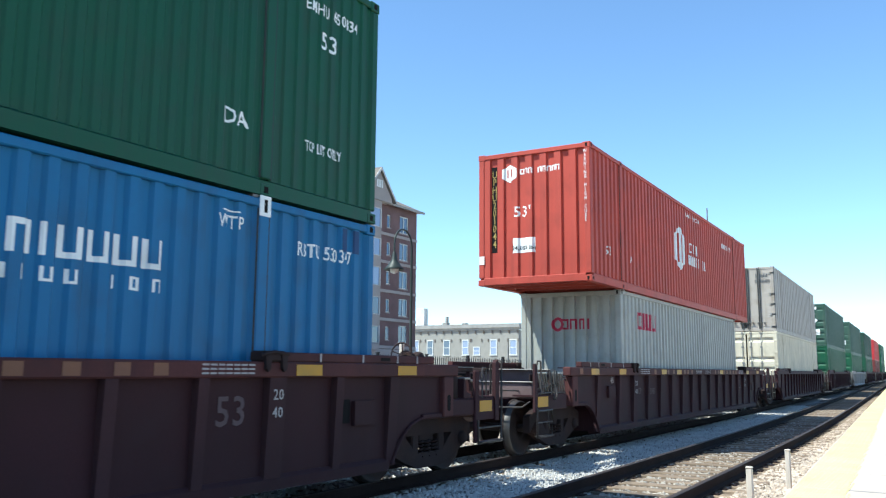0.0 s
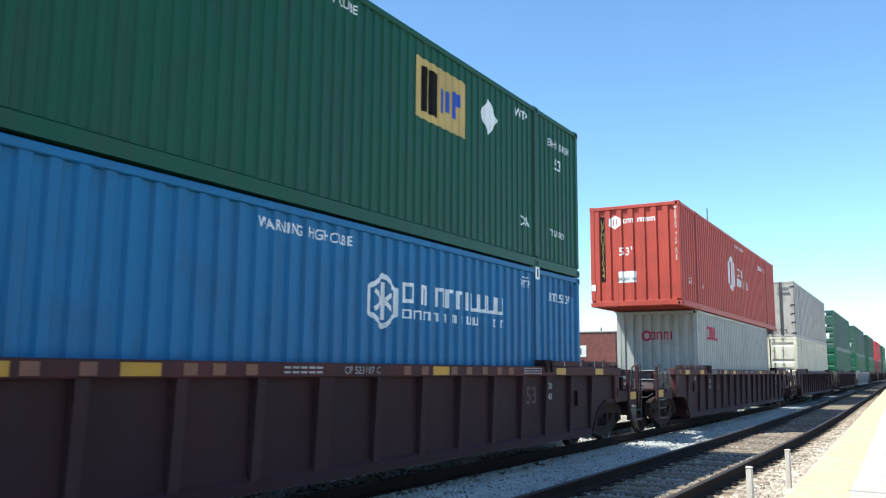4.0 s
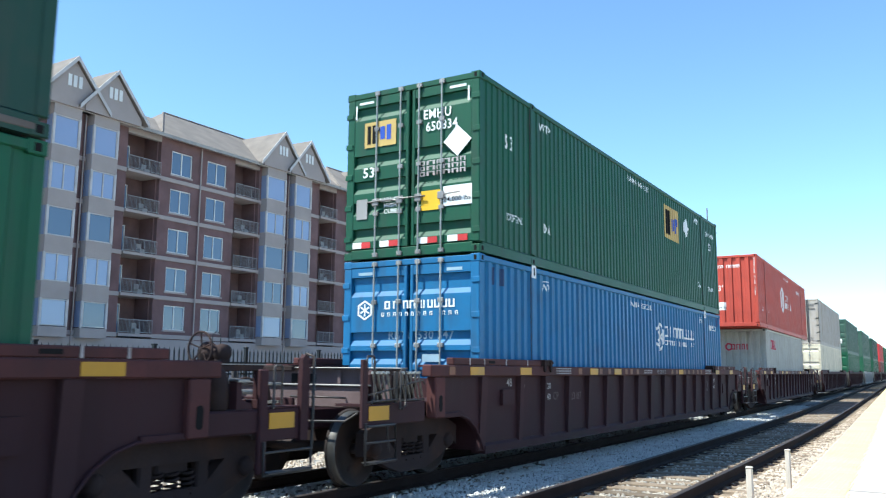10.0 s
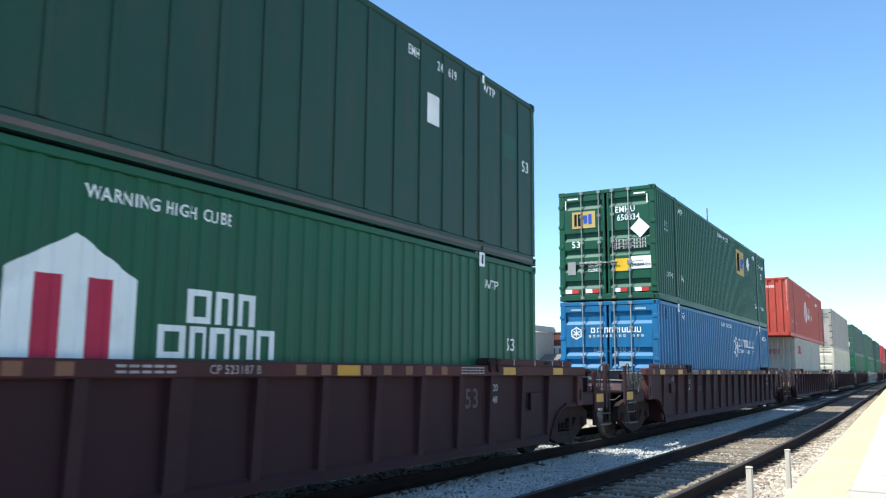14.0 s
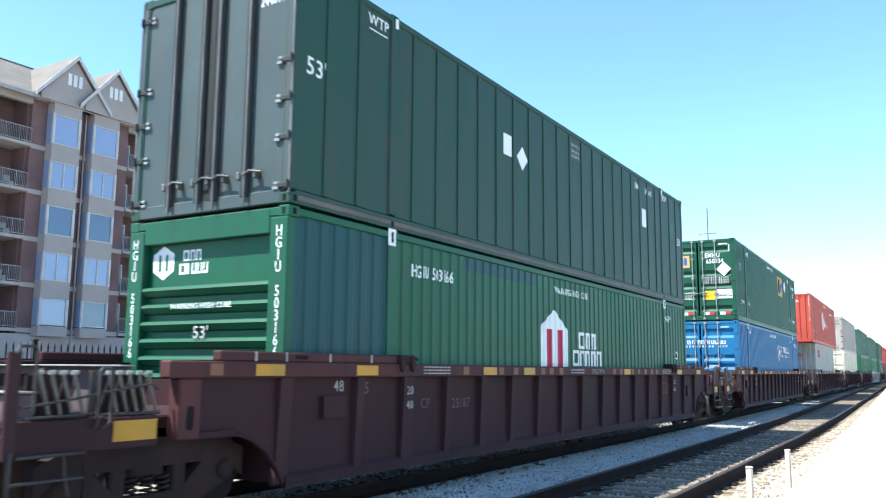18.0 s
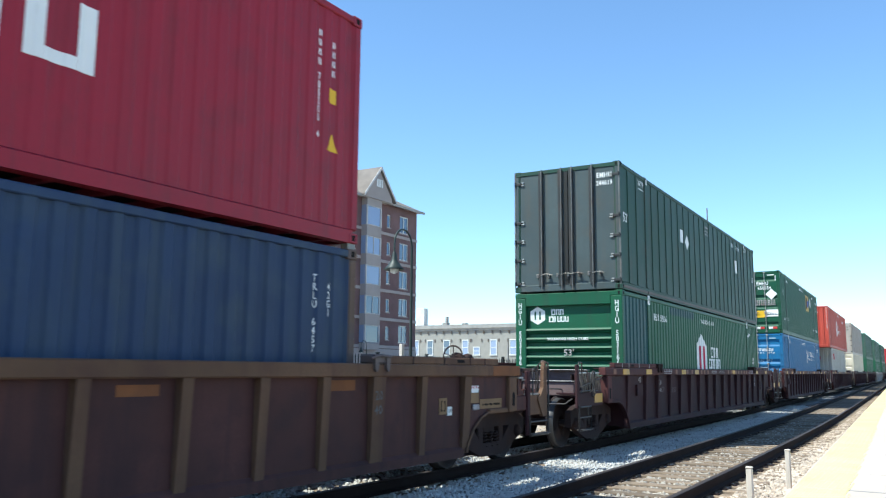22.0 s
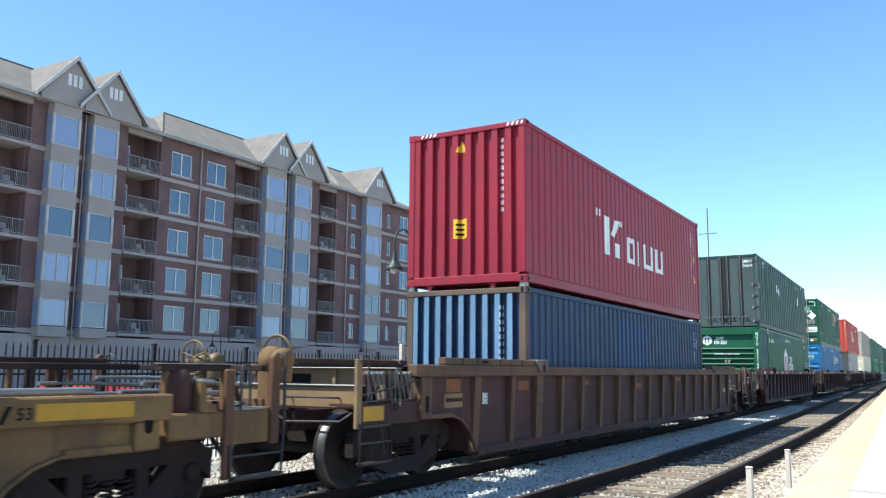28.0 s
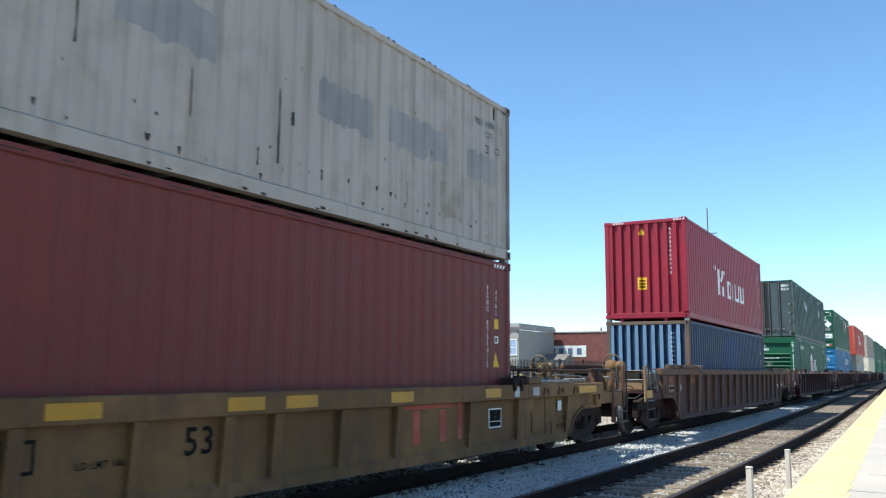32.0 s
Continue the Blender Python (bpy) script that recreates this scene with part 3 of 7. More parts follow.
def paint_side(ob, bx, name, polys, material, y, z, label="", lift=0.004):
    """Paints outlines on the +x side; several bars become parts of their own."""
    whole = len(polys) == 1 or name == "emblem"
    for group in ([polys] if whole else [[q] for q in polys]):
        part(name, bx.on_side(flat_mesh(name, group, material), y, z, lift), material, ob, label)


def paint_end(ob, bx, name, polys, material, x, z, label="", flat=None, lift=0.004):
    whole = len(polys) == 1 or name == "emblem"
    for group in ([polys] if whole else [[q] for q in polys]):
        part(name, bx.on_end(flat_mesh(name, group, material), x, z, lift, flat), material, ob, label)


def text_side(ob, bx, text, size, y, z, material=None, squeeze=1.0):
    me = letters(text, size)
    me.materials.append(material or M_LETTER)
    if squeeze != 1.0:
        me.transform(Matrix.Diagonal((squeeze, 1, 1, 1)))
    return [part("lettering", m, None, ob) for m in pieces(bx.on_side(me, y, z))]


def column(ob, bx, text, size, u, z, end=False, material=None, flat=None, step=0.78):
    """Lettering that runs downwards, one character under another."""
    for i, ch in enumerate(text):
        if ch != " ":
            w = z - (i - (len(text) - 1) / 2) * size * step
            if end:
                text_end(ob, bx, ch, size, u, w, material, flat, squeeze=0.8)
            else:
                text_side(ob, bx, ch, size * 0.86, u, w, material, squeeze=0.8)


def text_end(ob, bx, text, size, x, z, material=None, flat=None, lift=0.004, squeeze=1.0):
    me = letters(text, size)
    me.materials.append(material or M_LETTER)
    if squeeze != 1.0:
        me.transform(Matrix.Diagonal((squeeze, 1, 1, 1)))
    return [part("lettering", m, None, ob) for m in pieces(bx.on_end(me, x, z, lift, flat))]


M_DOORPOST = mat("dark_door_post", (0.035, 0.036, 0.036), 0.55, vary=0.15, dirt=RUST, dirt_amount=0.25)
HC53, HC40, STD40 = (16.154, 2.591, 2.896), (12.192, 2.438, 2.896), (12.192, 2.438, 2.591)
DIAMOND = [[(0, -0.3), (0.3, 0), (0, 0.3), (-0.3, 0)]]
TRAIN = []  # thing, place of its middle along the train, height of its base, roll of its wheels or None
WELL = 0.37


def twist_locks(ob, size, drop):
    """The four connectors that hold an upper container over the one below."""
    for sx in (-1, 1):
        for sy in (-1, 1):
            x, y = sx * (size[1] / 2 - 0.08), sy * (min(size[0], 12.192) / 2 - 0.09)
            part("twist_lock", Shape().box(x - 0.06, x + 0.06, y - 0.07, y + 0.07, -drop - 0.01, 0.002, 0.01), M_GALV, ob, "steel connector between containers")


def load(ob, middle, base):
    TRAIN.append((ob, middle, base))
    return ob


def post_joints(ob):
    """Dark seams on both sides of a long container's lift posts."""
    for y in (-6.1, 6.1):
        for dy in (-0.084, 0.084):
            part("post_joint", Shape().box(1.255, 1.2835, y + dy - 0.009, y + dy + 0.009, 0.18, 2.78), M_DOORPOST, ob, "dark seam beside a lift post")


def stack_a(mid):
    low, bx = container("shipping_container", "pale grey forty-foot container carried in a well car", HC40, M_GREYWHITE, "containers on the train", pitch=0.28, depth=0.036, lifts=False)
    paint_side(low, bx, "logo_shape", word_bars([0.42, 0.18, 0.36, 0.36], 0.4, 0.06), M_LOGO_RED, -4.1, 2.27, "faded red logo")
    paint_end(low, bx, "logo_shape", ring(0.1, 0.17, 12, sx=0.9), M_LOGO_RED, -0.3, 2.15)
    paint_end(low, bx, "logo_shape", word_bars([0.16, 0.16, 0.14, 0.1], 0.24, 0.05), M_LOGO_RED, 0.15, 2.15)
    load(low, mid, WELL)
    top, bx = container("shipping_container", "orange-red fifty-three-foot container overhanging a grey one", HC53, M_ORANGE, "containers on the train", pitch=0.27, depth=0.035, end_pitch=0.33)
    paint_end(top, bx, "logo_shape", [polygon(6, 0.2, math.pi / 6)], M_LETTER, -0.55, 2.42, "white hexagon logo")
    paint_end(top, bx, "logo_shape", [rect(-0.07, -0.04, -0.09, 0.09), rect(0.04, 0.07, -0.09, 0.09)], M_ORANGE, -0.55, 2.42, lift=0.008)
    paint_end(top, bx, "logo_shape", word_bars([0.1, 0.08, 0.09, -0.08, 0.12, 0.07, 0.09, 0.09, 0.09], 0.12, 0.015), M_LETTER, 0.15, 2.44)
    text_end(top, bx, "53'", 0.32, -0.25, 1.55)
    paint_end(top, bx, "marking", [rect(-0.07, 0.07, -0.95, 0.95)], M_BLACK, -0.93, 1.66)
    column(top, bx, "UPHU201044", 0.22, -0.93, 1.66, True, M_HAZARD_PALE)
    paint_end(top, bx, "weight_plate", [rect(-0.25, 0.25, -0.16, 0.16)], M_LETTER, -0.22, 0.83)
    text_end(top, bx, "24,000 lbs", 0.12, -0.22, 0.77, M_BLACK, lift=0.008)
    column(top, bx, "WARNING HIGH CUBE", 0.1, 1.19, 1.98, True, None, 0.0, 0.9)
    paint_end(top, bx, "marking", [rect(-0.06, 0.06, -0.09, 0.09)], M_LETTER, -1.21, 0.55, flat=0.0)
    text_side(top, bx, "53", 0.26, -6.95, 0.74)
    text_side(top, bx, "A", 0.22, -5.45, 0.72)
    paint_side(top, bx, "logo_shape", [polygon(6, 0.64, math.pi / 2, 1.0)], M_LETTER, -1.06, 1.57, "white hexagon logo")
    paint_side(top, bx, "logo_shape", [rect(-0.3, -0.12, -0.4, 0.4), rect(0.12, 0.3, -0.4, 0.4)], M_ORANGE, -1.06, 1.57, lift=0.008)
    paint_side(top, bx, "logo_shape", word_bars([0.3, 0.22, 0.22], 0.28, 0.08), M_LETTER, 0.45, 1.72)
    paint_side(top, bx, "logo_shape", word_bars([0.3, 0.2, 0.2, 0.2, 0.2, -0.1, 0.1, 0.17, 0.17], 0.28, 0.05), M_LETTER, 0.85, 1.36)
    text_side(top, bx, "WARNING HIGH CUBE", 0.15, 0.4, 2.64)
    paint_side(top, bx, "marking", char_bars(10, 0.1, 0.16, 0.4), M_LETTER, 4.9, 2.35)
    post_joints(top)
    twist_locks(top, HC53, 0.03)
    load(top, mid, WELL + 2.9)


def stack_b(mid):
    low, bx = container("shipping_container", "bright blue fifty-three-foot container with ribbed doors", HC53, M_BLUE, "containers on the train", pitch=0.262, depth=0.04, end="doors", ledges=(0.3, 0.6, 0.9, 1.2, 1.5, 2.3))
    paint_side(low, bx, "logo_shape", ring(0.29, 0.36, 6, math.pi / 2), M_LETTER, 1.5, 1.98, "white hexagon emblem")
    paint_side(low, bx, "logo_shape", [[(0.24 * math.cos(a) - 0.03 * math.sin(a), 0.24 * math.sin(a) + 0.03 * math.cos(a)), (-0.24 * math.cos(a) - 0.03 * math.sin(a), -0.24 * math.sin(a) + 0.03 * math.cos(a)), (-0.24 * math.cos(a) + 0.03 * math.sin(a), -0.24 * math.sin(a) - 0.03 * math.cos(a)), (0.24 * math.cos(a) + 0.03 * math.sin(a), 0.24 * math.sin(a) - 0.03 * math.cos(a))] for a in (0.5, 1.57, 2.6)], M_LETTER, 1.5, 1.98)
    paint_side(low, bx, "logo_shape", word_bars([0.24, -0.02, 0.2, -0.08, 0.2, 0.23, 0.2, 0.09, 0.21, 0.18, 0.23, 0.22], 0.27, 0.07), M_LETTER, 3.4, 2.13, "white company name")
    paint_side(low, bx, "logo_shape", word_bars([0.17, 0.13, 0.12, 0.12, 0.13, 0.16, 0.04, 0.12, 0.1, -0.12, 0.04, 0.13, 0.12], 0.12, 0.115), M_LETTER, 3.4, 1.85)
    text_side(low, bx, "WARNING HIGH CUBE", 0.17, 0.0, 2.64, squeeze=0.86)
    text_side(low, bx, "WTP", 0.19, -5.47, 2.57, squeeze=0.8)
    text_side(low, bx, "WTP", 0.19, 5.65, 2.57, squeeze=0.8)
    for y in (-5.47, 5.65):
        paint_side(low, bx, "marking", [rect(-0.12, 0.12, -0.008, 0.008)], M_LETTER, y, 2.69)
    text_side(low, bx, "RBTU", 0.22, 6.86, 2.43, squeeze=0.75)
    text_side(low, bx, "530347", 0.22, 7.4, 2.43, squeeze=0.75)
    for y in (-7.55, -7.25):
        paint_side(low, bx, "lift_slot", [rect(-0.05, 0.05, -0.14, 0.14)], M_BLUEPATCH, y, 2.6)
    paint_side(low, bx, "lift_slot", [rect(-0.05, 0.05, -0.14, 0.14)], M_BLUEPATCH, 7.5, 2.64)
    paint_side(low, bx, "lift_slot", [rect(-0.05, 0.05, -0.14, 0.14)], M_BLUEPATCH, 7.72, 2.64)
    paint_end(low, bx, "logo_shape", ring(0.13, 0.165, 6, math.pi / 2), M_LETTER, -0.85, 2.08, "white hexagon emblem", flat=0.008)
    for a in (0.5, 1.57, 2.6):
        c, s_ = 0.1 * math.cos(a), 0.1 * math.sin(a)
        paint_end(low, bx, "logo_shape", [[(c - s_ * 0.14, s_ + c * 0.14), (-c - s_ * 0.14, -s_ + c * 0.14), (-c + s_ * 0.14, -s_ - c * 0.14), (c + s_ * 0.14, s_ - c * 0.14)]], M_LETTER, -0.85, 2.08, flat=0.008)
    paint_end(low, bx, "logo_shape", word_bars([0.11, -0.01, 0.1, -0.04, 0.1, 0.11, 0.1, 0.05, 0.1, 0.1, 0.11, 0.11], 0.13, 0.025), M_LETTER, 0.2, 2.15, flat=0.008)
    paint_end(low, bx, "logo_shape", word_bars([0.05] * 9 + [-0.05] + [0.05] * 3, 0.065, 0.065), M_LETTER, 0.2, 2.0, flat=0.008)
    text_end(low, bx, "RBTU 530 347", 0.19, 0.2, 1.66, M_STENCIL_BLUE, flat=0.064)
    paint_end(low, bx, "marking", [rect(-0.17, 0.17, -0.06, 0.06)], M_STENCIL_BLUE, 0.45, 1.3, flat=-0.001)
    for x in (-0.85, 0.85):
        paint_end(low, bx, "marking", [rect(-0.14, 0.14, -0.025, 0.025)], M_STENCIL_BLUE, x, 2.68, flat=0.01)
    post_joints(low)
    load(low, mid, WELL - 0.025)
    for sy in (-6.1, 6.1):
        part("casting_cover", Shape().box(1.296, 1.305, sy - 0.085, sy + 0.085, 2.7, 2.92, 0.004), M_LETTER, low, "white painted lift casting")
        part("casting_hole", Shape().box(1.303, 1.309, sy - 0.02, sy + 0.03, 2.74, 2.88, 0.004), M_BLACK, low)
    top, bx = container("shipping_container", "dark green fifty-three-foot container with white placard on its doors", HC53, M_GREEN, "containers on the train", pitch=0.2, depth=0.022, end="doors")
    text_side(top, bx, "TOP LIFT ONLY", 0.17, -6.78, 0.7, squeeze=0.5)
    text_side(top, bx, "53", 0.34, -7.0, 1.95)
    text_side(top, bx, "DA", 0.24, -5.45, 0.72)
    text_side(top, bx, "WTP", 0.22, -5.5, 2.58)
    text_side(top, bx, "WARNING HIGH CUBE", 0.17, 0.0, 2.65, squeeze=0.86)
    text_side(top, bx, "DA", 0.24, 5.65, 0.73)
    text_side(top, bx, "WTP", 0.22, 5.55, 2.6)
    text_side(top, bx, "53", 0.3, 7.1, 2.02)
    text_side(top, bx, "TOP LIFT ONLY", 0.17, 7.05, 0.7, squeeze=0.5)
    text_side(top, bx, "EMHU 650834", 0.2, 7.17, 2.4, squeeze=0.75)
    paint_side(top, bx, "logo_panel", [rect(-0.7, 0.7, -0.44, 0.44)], M_LOGO_GOLD, 2.88, 2.12, "gold company logo panel")
    paint_side(top, bx, "logo_shape", [rect(-0.55, -0.42, -0.33, 0.33), rect(-0.36, -0.12, -0.33, 0.33)], M_BLACK, 2.88, 2.12, lift=0.008)
    paint_side(top, bx, "logo_shape", [rect(-0.05, 0.05, -0.22, 0.14), rect(0.1, 0.2, -0.18, 0.14), rect(0.3, 0.38, -0.22, 0.2), rect(0.38, 0.52, 0.0, 0.2)], M_LOGO_BLUE, 2.88, 2.12, lift=0.008)
    paint_side(top, bx, "placard", DIAMOND, M_LETTER, 4.34, 2.24, "white hazard placard")
    paint_end(top, bx, "logo_panel", [rect(-0.32, 0.32, -0.22, 0.22)], M_LOGO_GOLD, -0.6, 2.12, "gold company logo panel", flat=0.0)
    paint_end(top, bx, "logo_shape", [rect(-0.26, -0.19, -0.16, 0.16), rect(-0.16, -0.06, -0.16, 0.16)], M_BLACK, -0.6, 2.12, flat=0.0, lift=0.008)
    paint_end(top, bx, "logo_shape", [rect(0.0, 0.1, -0.1, 0.12), rect(0.13, 0.22, -0.12, 0.14)], M_LOGO_BLUE, -0.6, 2.12, flat=0.0, lift=0.008)
    text_end(top, bx, "EMHU", 0.22, 0.52, 2.3, flat=-0.001, squeeze=0.85)
    text_end(top, bx, "650834", 0.22, 0.6, 2.09, flat=-0.001, squeeze=0.85)
    paint_end(top, bx, "placard", [[(x * 0.85, y * 0.85) for x, y in DIAMOND[0]]], M_LETTER, 0.9, 1.8, "white hazard placard", flat=0.0, lift=0.01)
    text_end(top, bx, "53", 0.24, -0.82, 1.46, flat=0.0)
    for z, n in ((1.07, 7), (0.97, 4), (0.87, 4)):
        text_end(top, bx, {1.07: "WARNING", 0.97: "HIGH", 0.87: "CUBE"}[z], 0.1, -0.37, z - 0.1, flat=-0.001)
    paint_end(top, bx, "sticker", [rect(-0.11, 0.11, -0.17, 0.17)], M_PATCH_GREY, -0.95, 0.85, flat=0.0)
    paint_end(top, bx, "sticker", [rect(-0.19, 0.19, -0.16, 0.16)], M_HAZARD, 0.42, 0.88, "yellow warning sticker", flat=0.0)
    paint_end(top, bx, "sticker", [rect(-0.26, 0.26, -0.16, 0.16)], M_LETTER, 0.9, 0.92, "white weight sticker", flat=0.0)
    text_end(top, bx, "24,000 lbs", 0.11, 0.9, 0.86, M_BLACK, flat=0.0, lift=0.008)
    for i in range(3):
        paint_end(top, bx, "marking", word_bars([0.1, 0.16, 0.08, 0.14, 0.12, 0.1], 0.07, 0.03), M_STENCIL, 0.62, 1.5 - i * 0.09, flat=0.0)
    for x in (-0.95, -0.4, 0.35, 0.9):
        paint_end(top, bx, "reflective_tape", [rect(-0.18, 0.0, -0.05, 0.05)], M_LETTER, x, 0.24, flat=0.006)
        paint_end(top, bx, "reflective_tape", [rect(0.0, 0.18, -0.05, 0.05)], M_REDTAPE, x, 0.24, flat=0.006)
    for x in (-0.9, 0.9):
        paint_end(top, bx, "marking", [rect(-0.15, 0.15, -0.02, 0.02)], M_LETTER, x, 2.7, flat=0.01)
        paint_end(top, bx, "marking", [rect(-0.015, 0.015, -0.12, 0.12)], M_LETTER, math.copysign(1.1, x), 2.55, flat=0.0)
    post_joints(top)
    twist_locks(top, HC53, 0.03)
    load(top, mid, WELL + 2.9)


def stack_c(mid):
    low, bx = container("shipping_container", "leaf-green container with barred end under a darker one", HC53, M_GREEN_HUB, "containers on the train", pitch=0.25, depth=0.02, end="bars", near_paint=M_TEAL)
    paint_end(low, bx, "logo_shape", [polygon(6, 0.21, math.pi / 2)], M_LETTER, -0.77, 2.38, "white hexagon logo", flat=0.1)
    paint_end(low, bx, "logo_shape", [rect(-0.08, -0.04, -0.1, 0.1), rect(0.04, 0.08, -0.1, 0.1)], M_GREEN_HUB, -0.77, 2.38, flat=0.1, lift=0.008)
    paint_end(low, bx, "logo_shape", word_bars([0.1, 0.08, 0.08], 0.13, 0.02), M_LETTER, -0.28, 2.45, flat=0.1)
    paint_end(low, bx, "logo_shape", word_bars([0.12, 0.06, 0.08, 0.08, 0.08], 0.13, 0.015), M_LETTER, -0.25, 2.29, flat=0.1)
    text_end(low, bx, "53'", 0.2, 0.03, 1.52, M_STENCIL, flat=-0.003)
    text_end(low, bx, "WARNING HIGH CUBE", 0.09, 0.0, 1.83, flat=-0.003)
    for x in (-1.17, 1.17):
        column(low, bx, "HGIU 503166", 0.17, x, 1.95, True, None, -0.002)
    text_side(low, bx, "HGIU", 0.24, -5.36, 2.43, squeeze=0.75)
    text_side(low, bx, "503166", 0.24, -4.78, 2.43, squeeze=0.75)
    text_side(low, bx, "WARNING HIGH CUBE", 0.17, 0.04, 2.58, squeeze=0.9)
    paint_side(low, bx, "patch", [rect(-1.3, 1.3, -0.1, 0.1)], M_TEAL, -2.88, 2.69, "dark overpainted strip")
    paint_side(low, bx, "logo_panel", [[(-0.61, -0.65), (0.61, -0.65), (0.61, 0.42), (0, 0.76), (-0.61, 0.42)]], M_LETTER, -0.84, 1.46, "white house-shaped logo panel")
    paint_side(low, bx, "logo_shape", [rect(-0.36, -0.12, -0.6, 0.4), rect(0.12, 0.36, -0.6, 0.4)], M_LOGO_RED, -0.84, 1.46, lift=0.008)
    paint_side(low, bx, "logo_shape", word_bars([0.3, 0.24, 0.24], 0.32, 0.05), M_LETTER, 0.8, 1.7)
    paint_side(low, bx, "logo_shape", word_bars([0.34, 0.2, 0.26, 0.26, 0.26], 0.3, 0.05), M_LETTER, 0.78, 1.36)
    text_side(low, bx, "WTP", 0.2, 6.46, 2.44)
    text_side(low, bx, "53", 0.28, 7.12, 1.52)
    load(low, mid, WELL - 0.025)
    for sy in (-6.1, 6.1):
        part("casting_cover", Shape().box(1.296, 1.305, sy - 0.085, sy + 0.085, 2.7, 2.92, 0.004), M_LETTER, low, "white painted lift casting")
        part("casting_hole", Shape().box(1.303, 1.309, sy - 0.02, sy + 0.03, 2.74, 2.88, 0.004), M_BLACK, low)
    top, bx = container("shipping_container", "dull dark green smooth-sided container with plain doors", HC53, M_GREEN_DULL, "containers on the train", skin="posts", end="flat_doors", door_paint=M_SLATE)
    text_end(top, bx, "EMHU", 0.17, 0.93, 2.6, flat=0.02, squeeze=0.75)
    text_end(top, bx, "244619", 0.16, 0.93, 2.42, flat=0.02, squeeze=0.75)
    text_side(top, bx, "53'", 0.3, -7.66, 1.64)
    text_side(top, bx, "WTP", 0.2, -6.45, 2.66)
    text_side(top, bx, "53", 0.27, 7.71, 1.68)
    text_side(top, bx, "WTP", 0.2, 6.36, 2.66)
    paint_side(top, bx, "marking", [rect(-0.2, 0.2, -0.008, 0.008)], M_LETTER, -6.45, 2.53)
    paint_side(top, bx, "placard", [rect(-0.15, 0.15, -0.18, 0.18)], M_LETTER, -2.72, 1.93, "white paper placard")
    paint_side(top, bx, "placard", [[(x * 0.72, y * 0.72) for x, y in DIAMOND[0]]], M_LETTER, -2.15, 1.82, "white hazard placard")
    for z in (2.62, 2.5, 2.4):
        paint_side(top, bx, "marking", word_bars([0.14, 0.1, 0.16], 0.06, 0.03), M_STENCIL, 0.26, z)
    paint_side(top, bx, "sticker", [rect(-0.16, 0.16, -0.22, 0.22)], M_LETTER, 4.67, 1.88)
    text_side(top, bx, "EMHU", 0.2, 4.2, 2.57, squeeze=0.7)
    text_side(top, bx, "244 619", 0.2, 5.05, 2.57, squeeze=0.8)
    paint_side(top, bx, "patch", [rect(-0.25, 0.25, -0.2, 0.2)], M_GREEN, 7.09, 1.91)
    post_joints(top)
    for y in (-6.1, 6.1):
        part("lift_mark", Shape().box(1.3015, 1.305, y + 0.0, y + 0.07, 2.72, 2.86, 0.003), M_LETTER, top, "scuffed white lift mark")
    part("rubbing_strip", Shape().box(1.29, 1.302, -7.95, 7.95, 0.04, 0.1, 0.005), M_CARSILVER_DULL, top, "scraped grey bottom rail")
    twist_locks(top, HC53, 0.03)
    load(top, mid, WELL + 2.9)


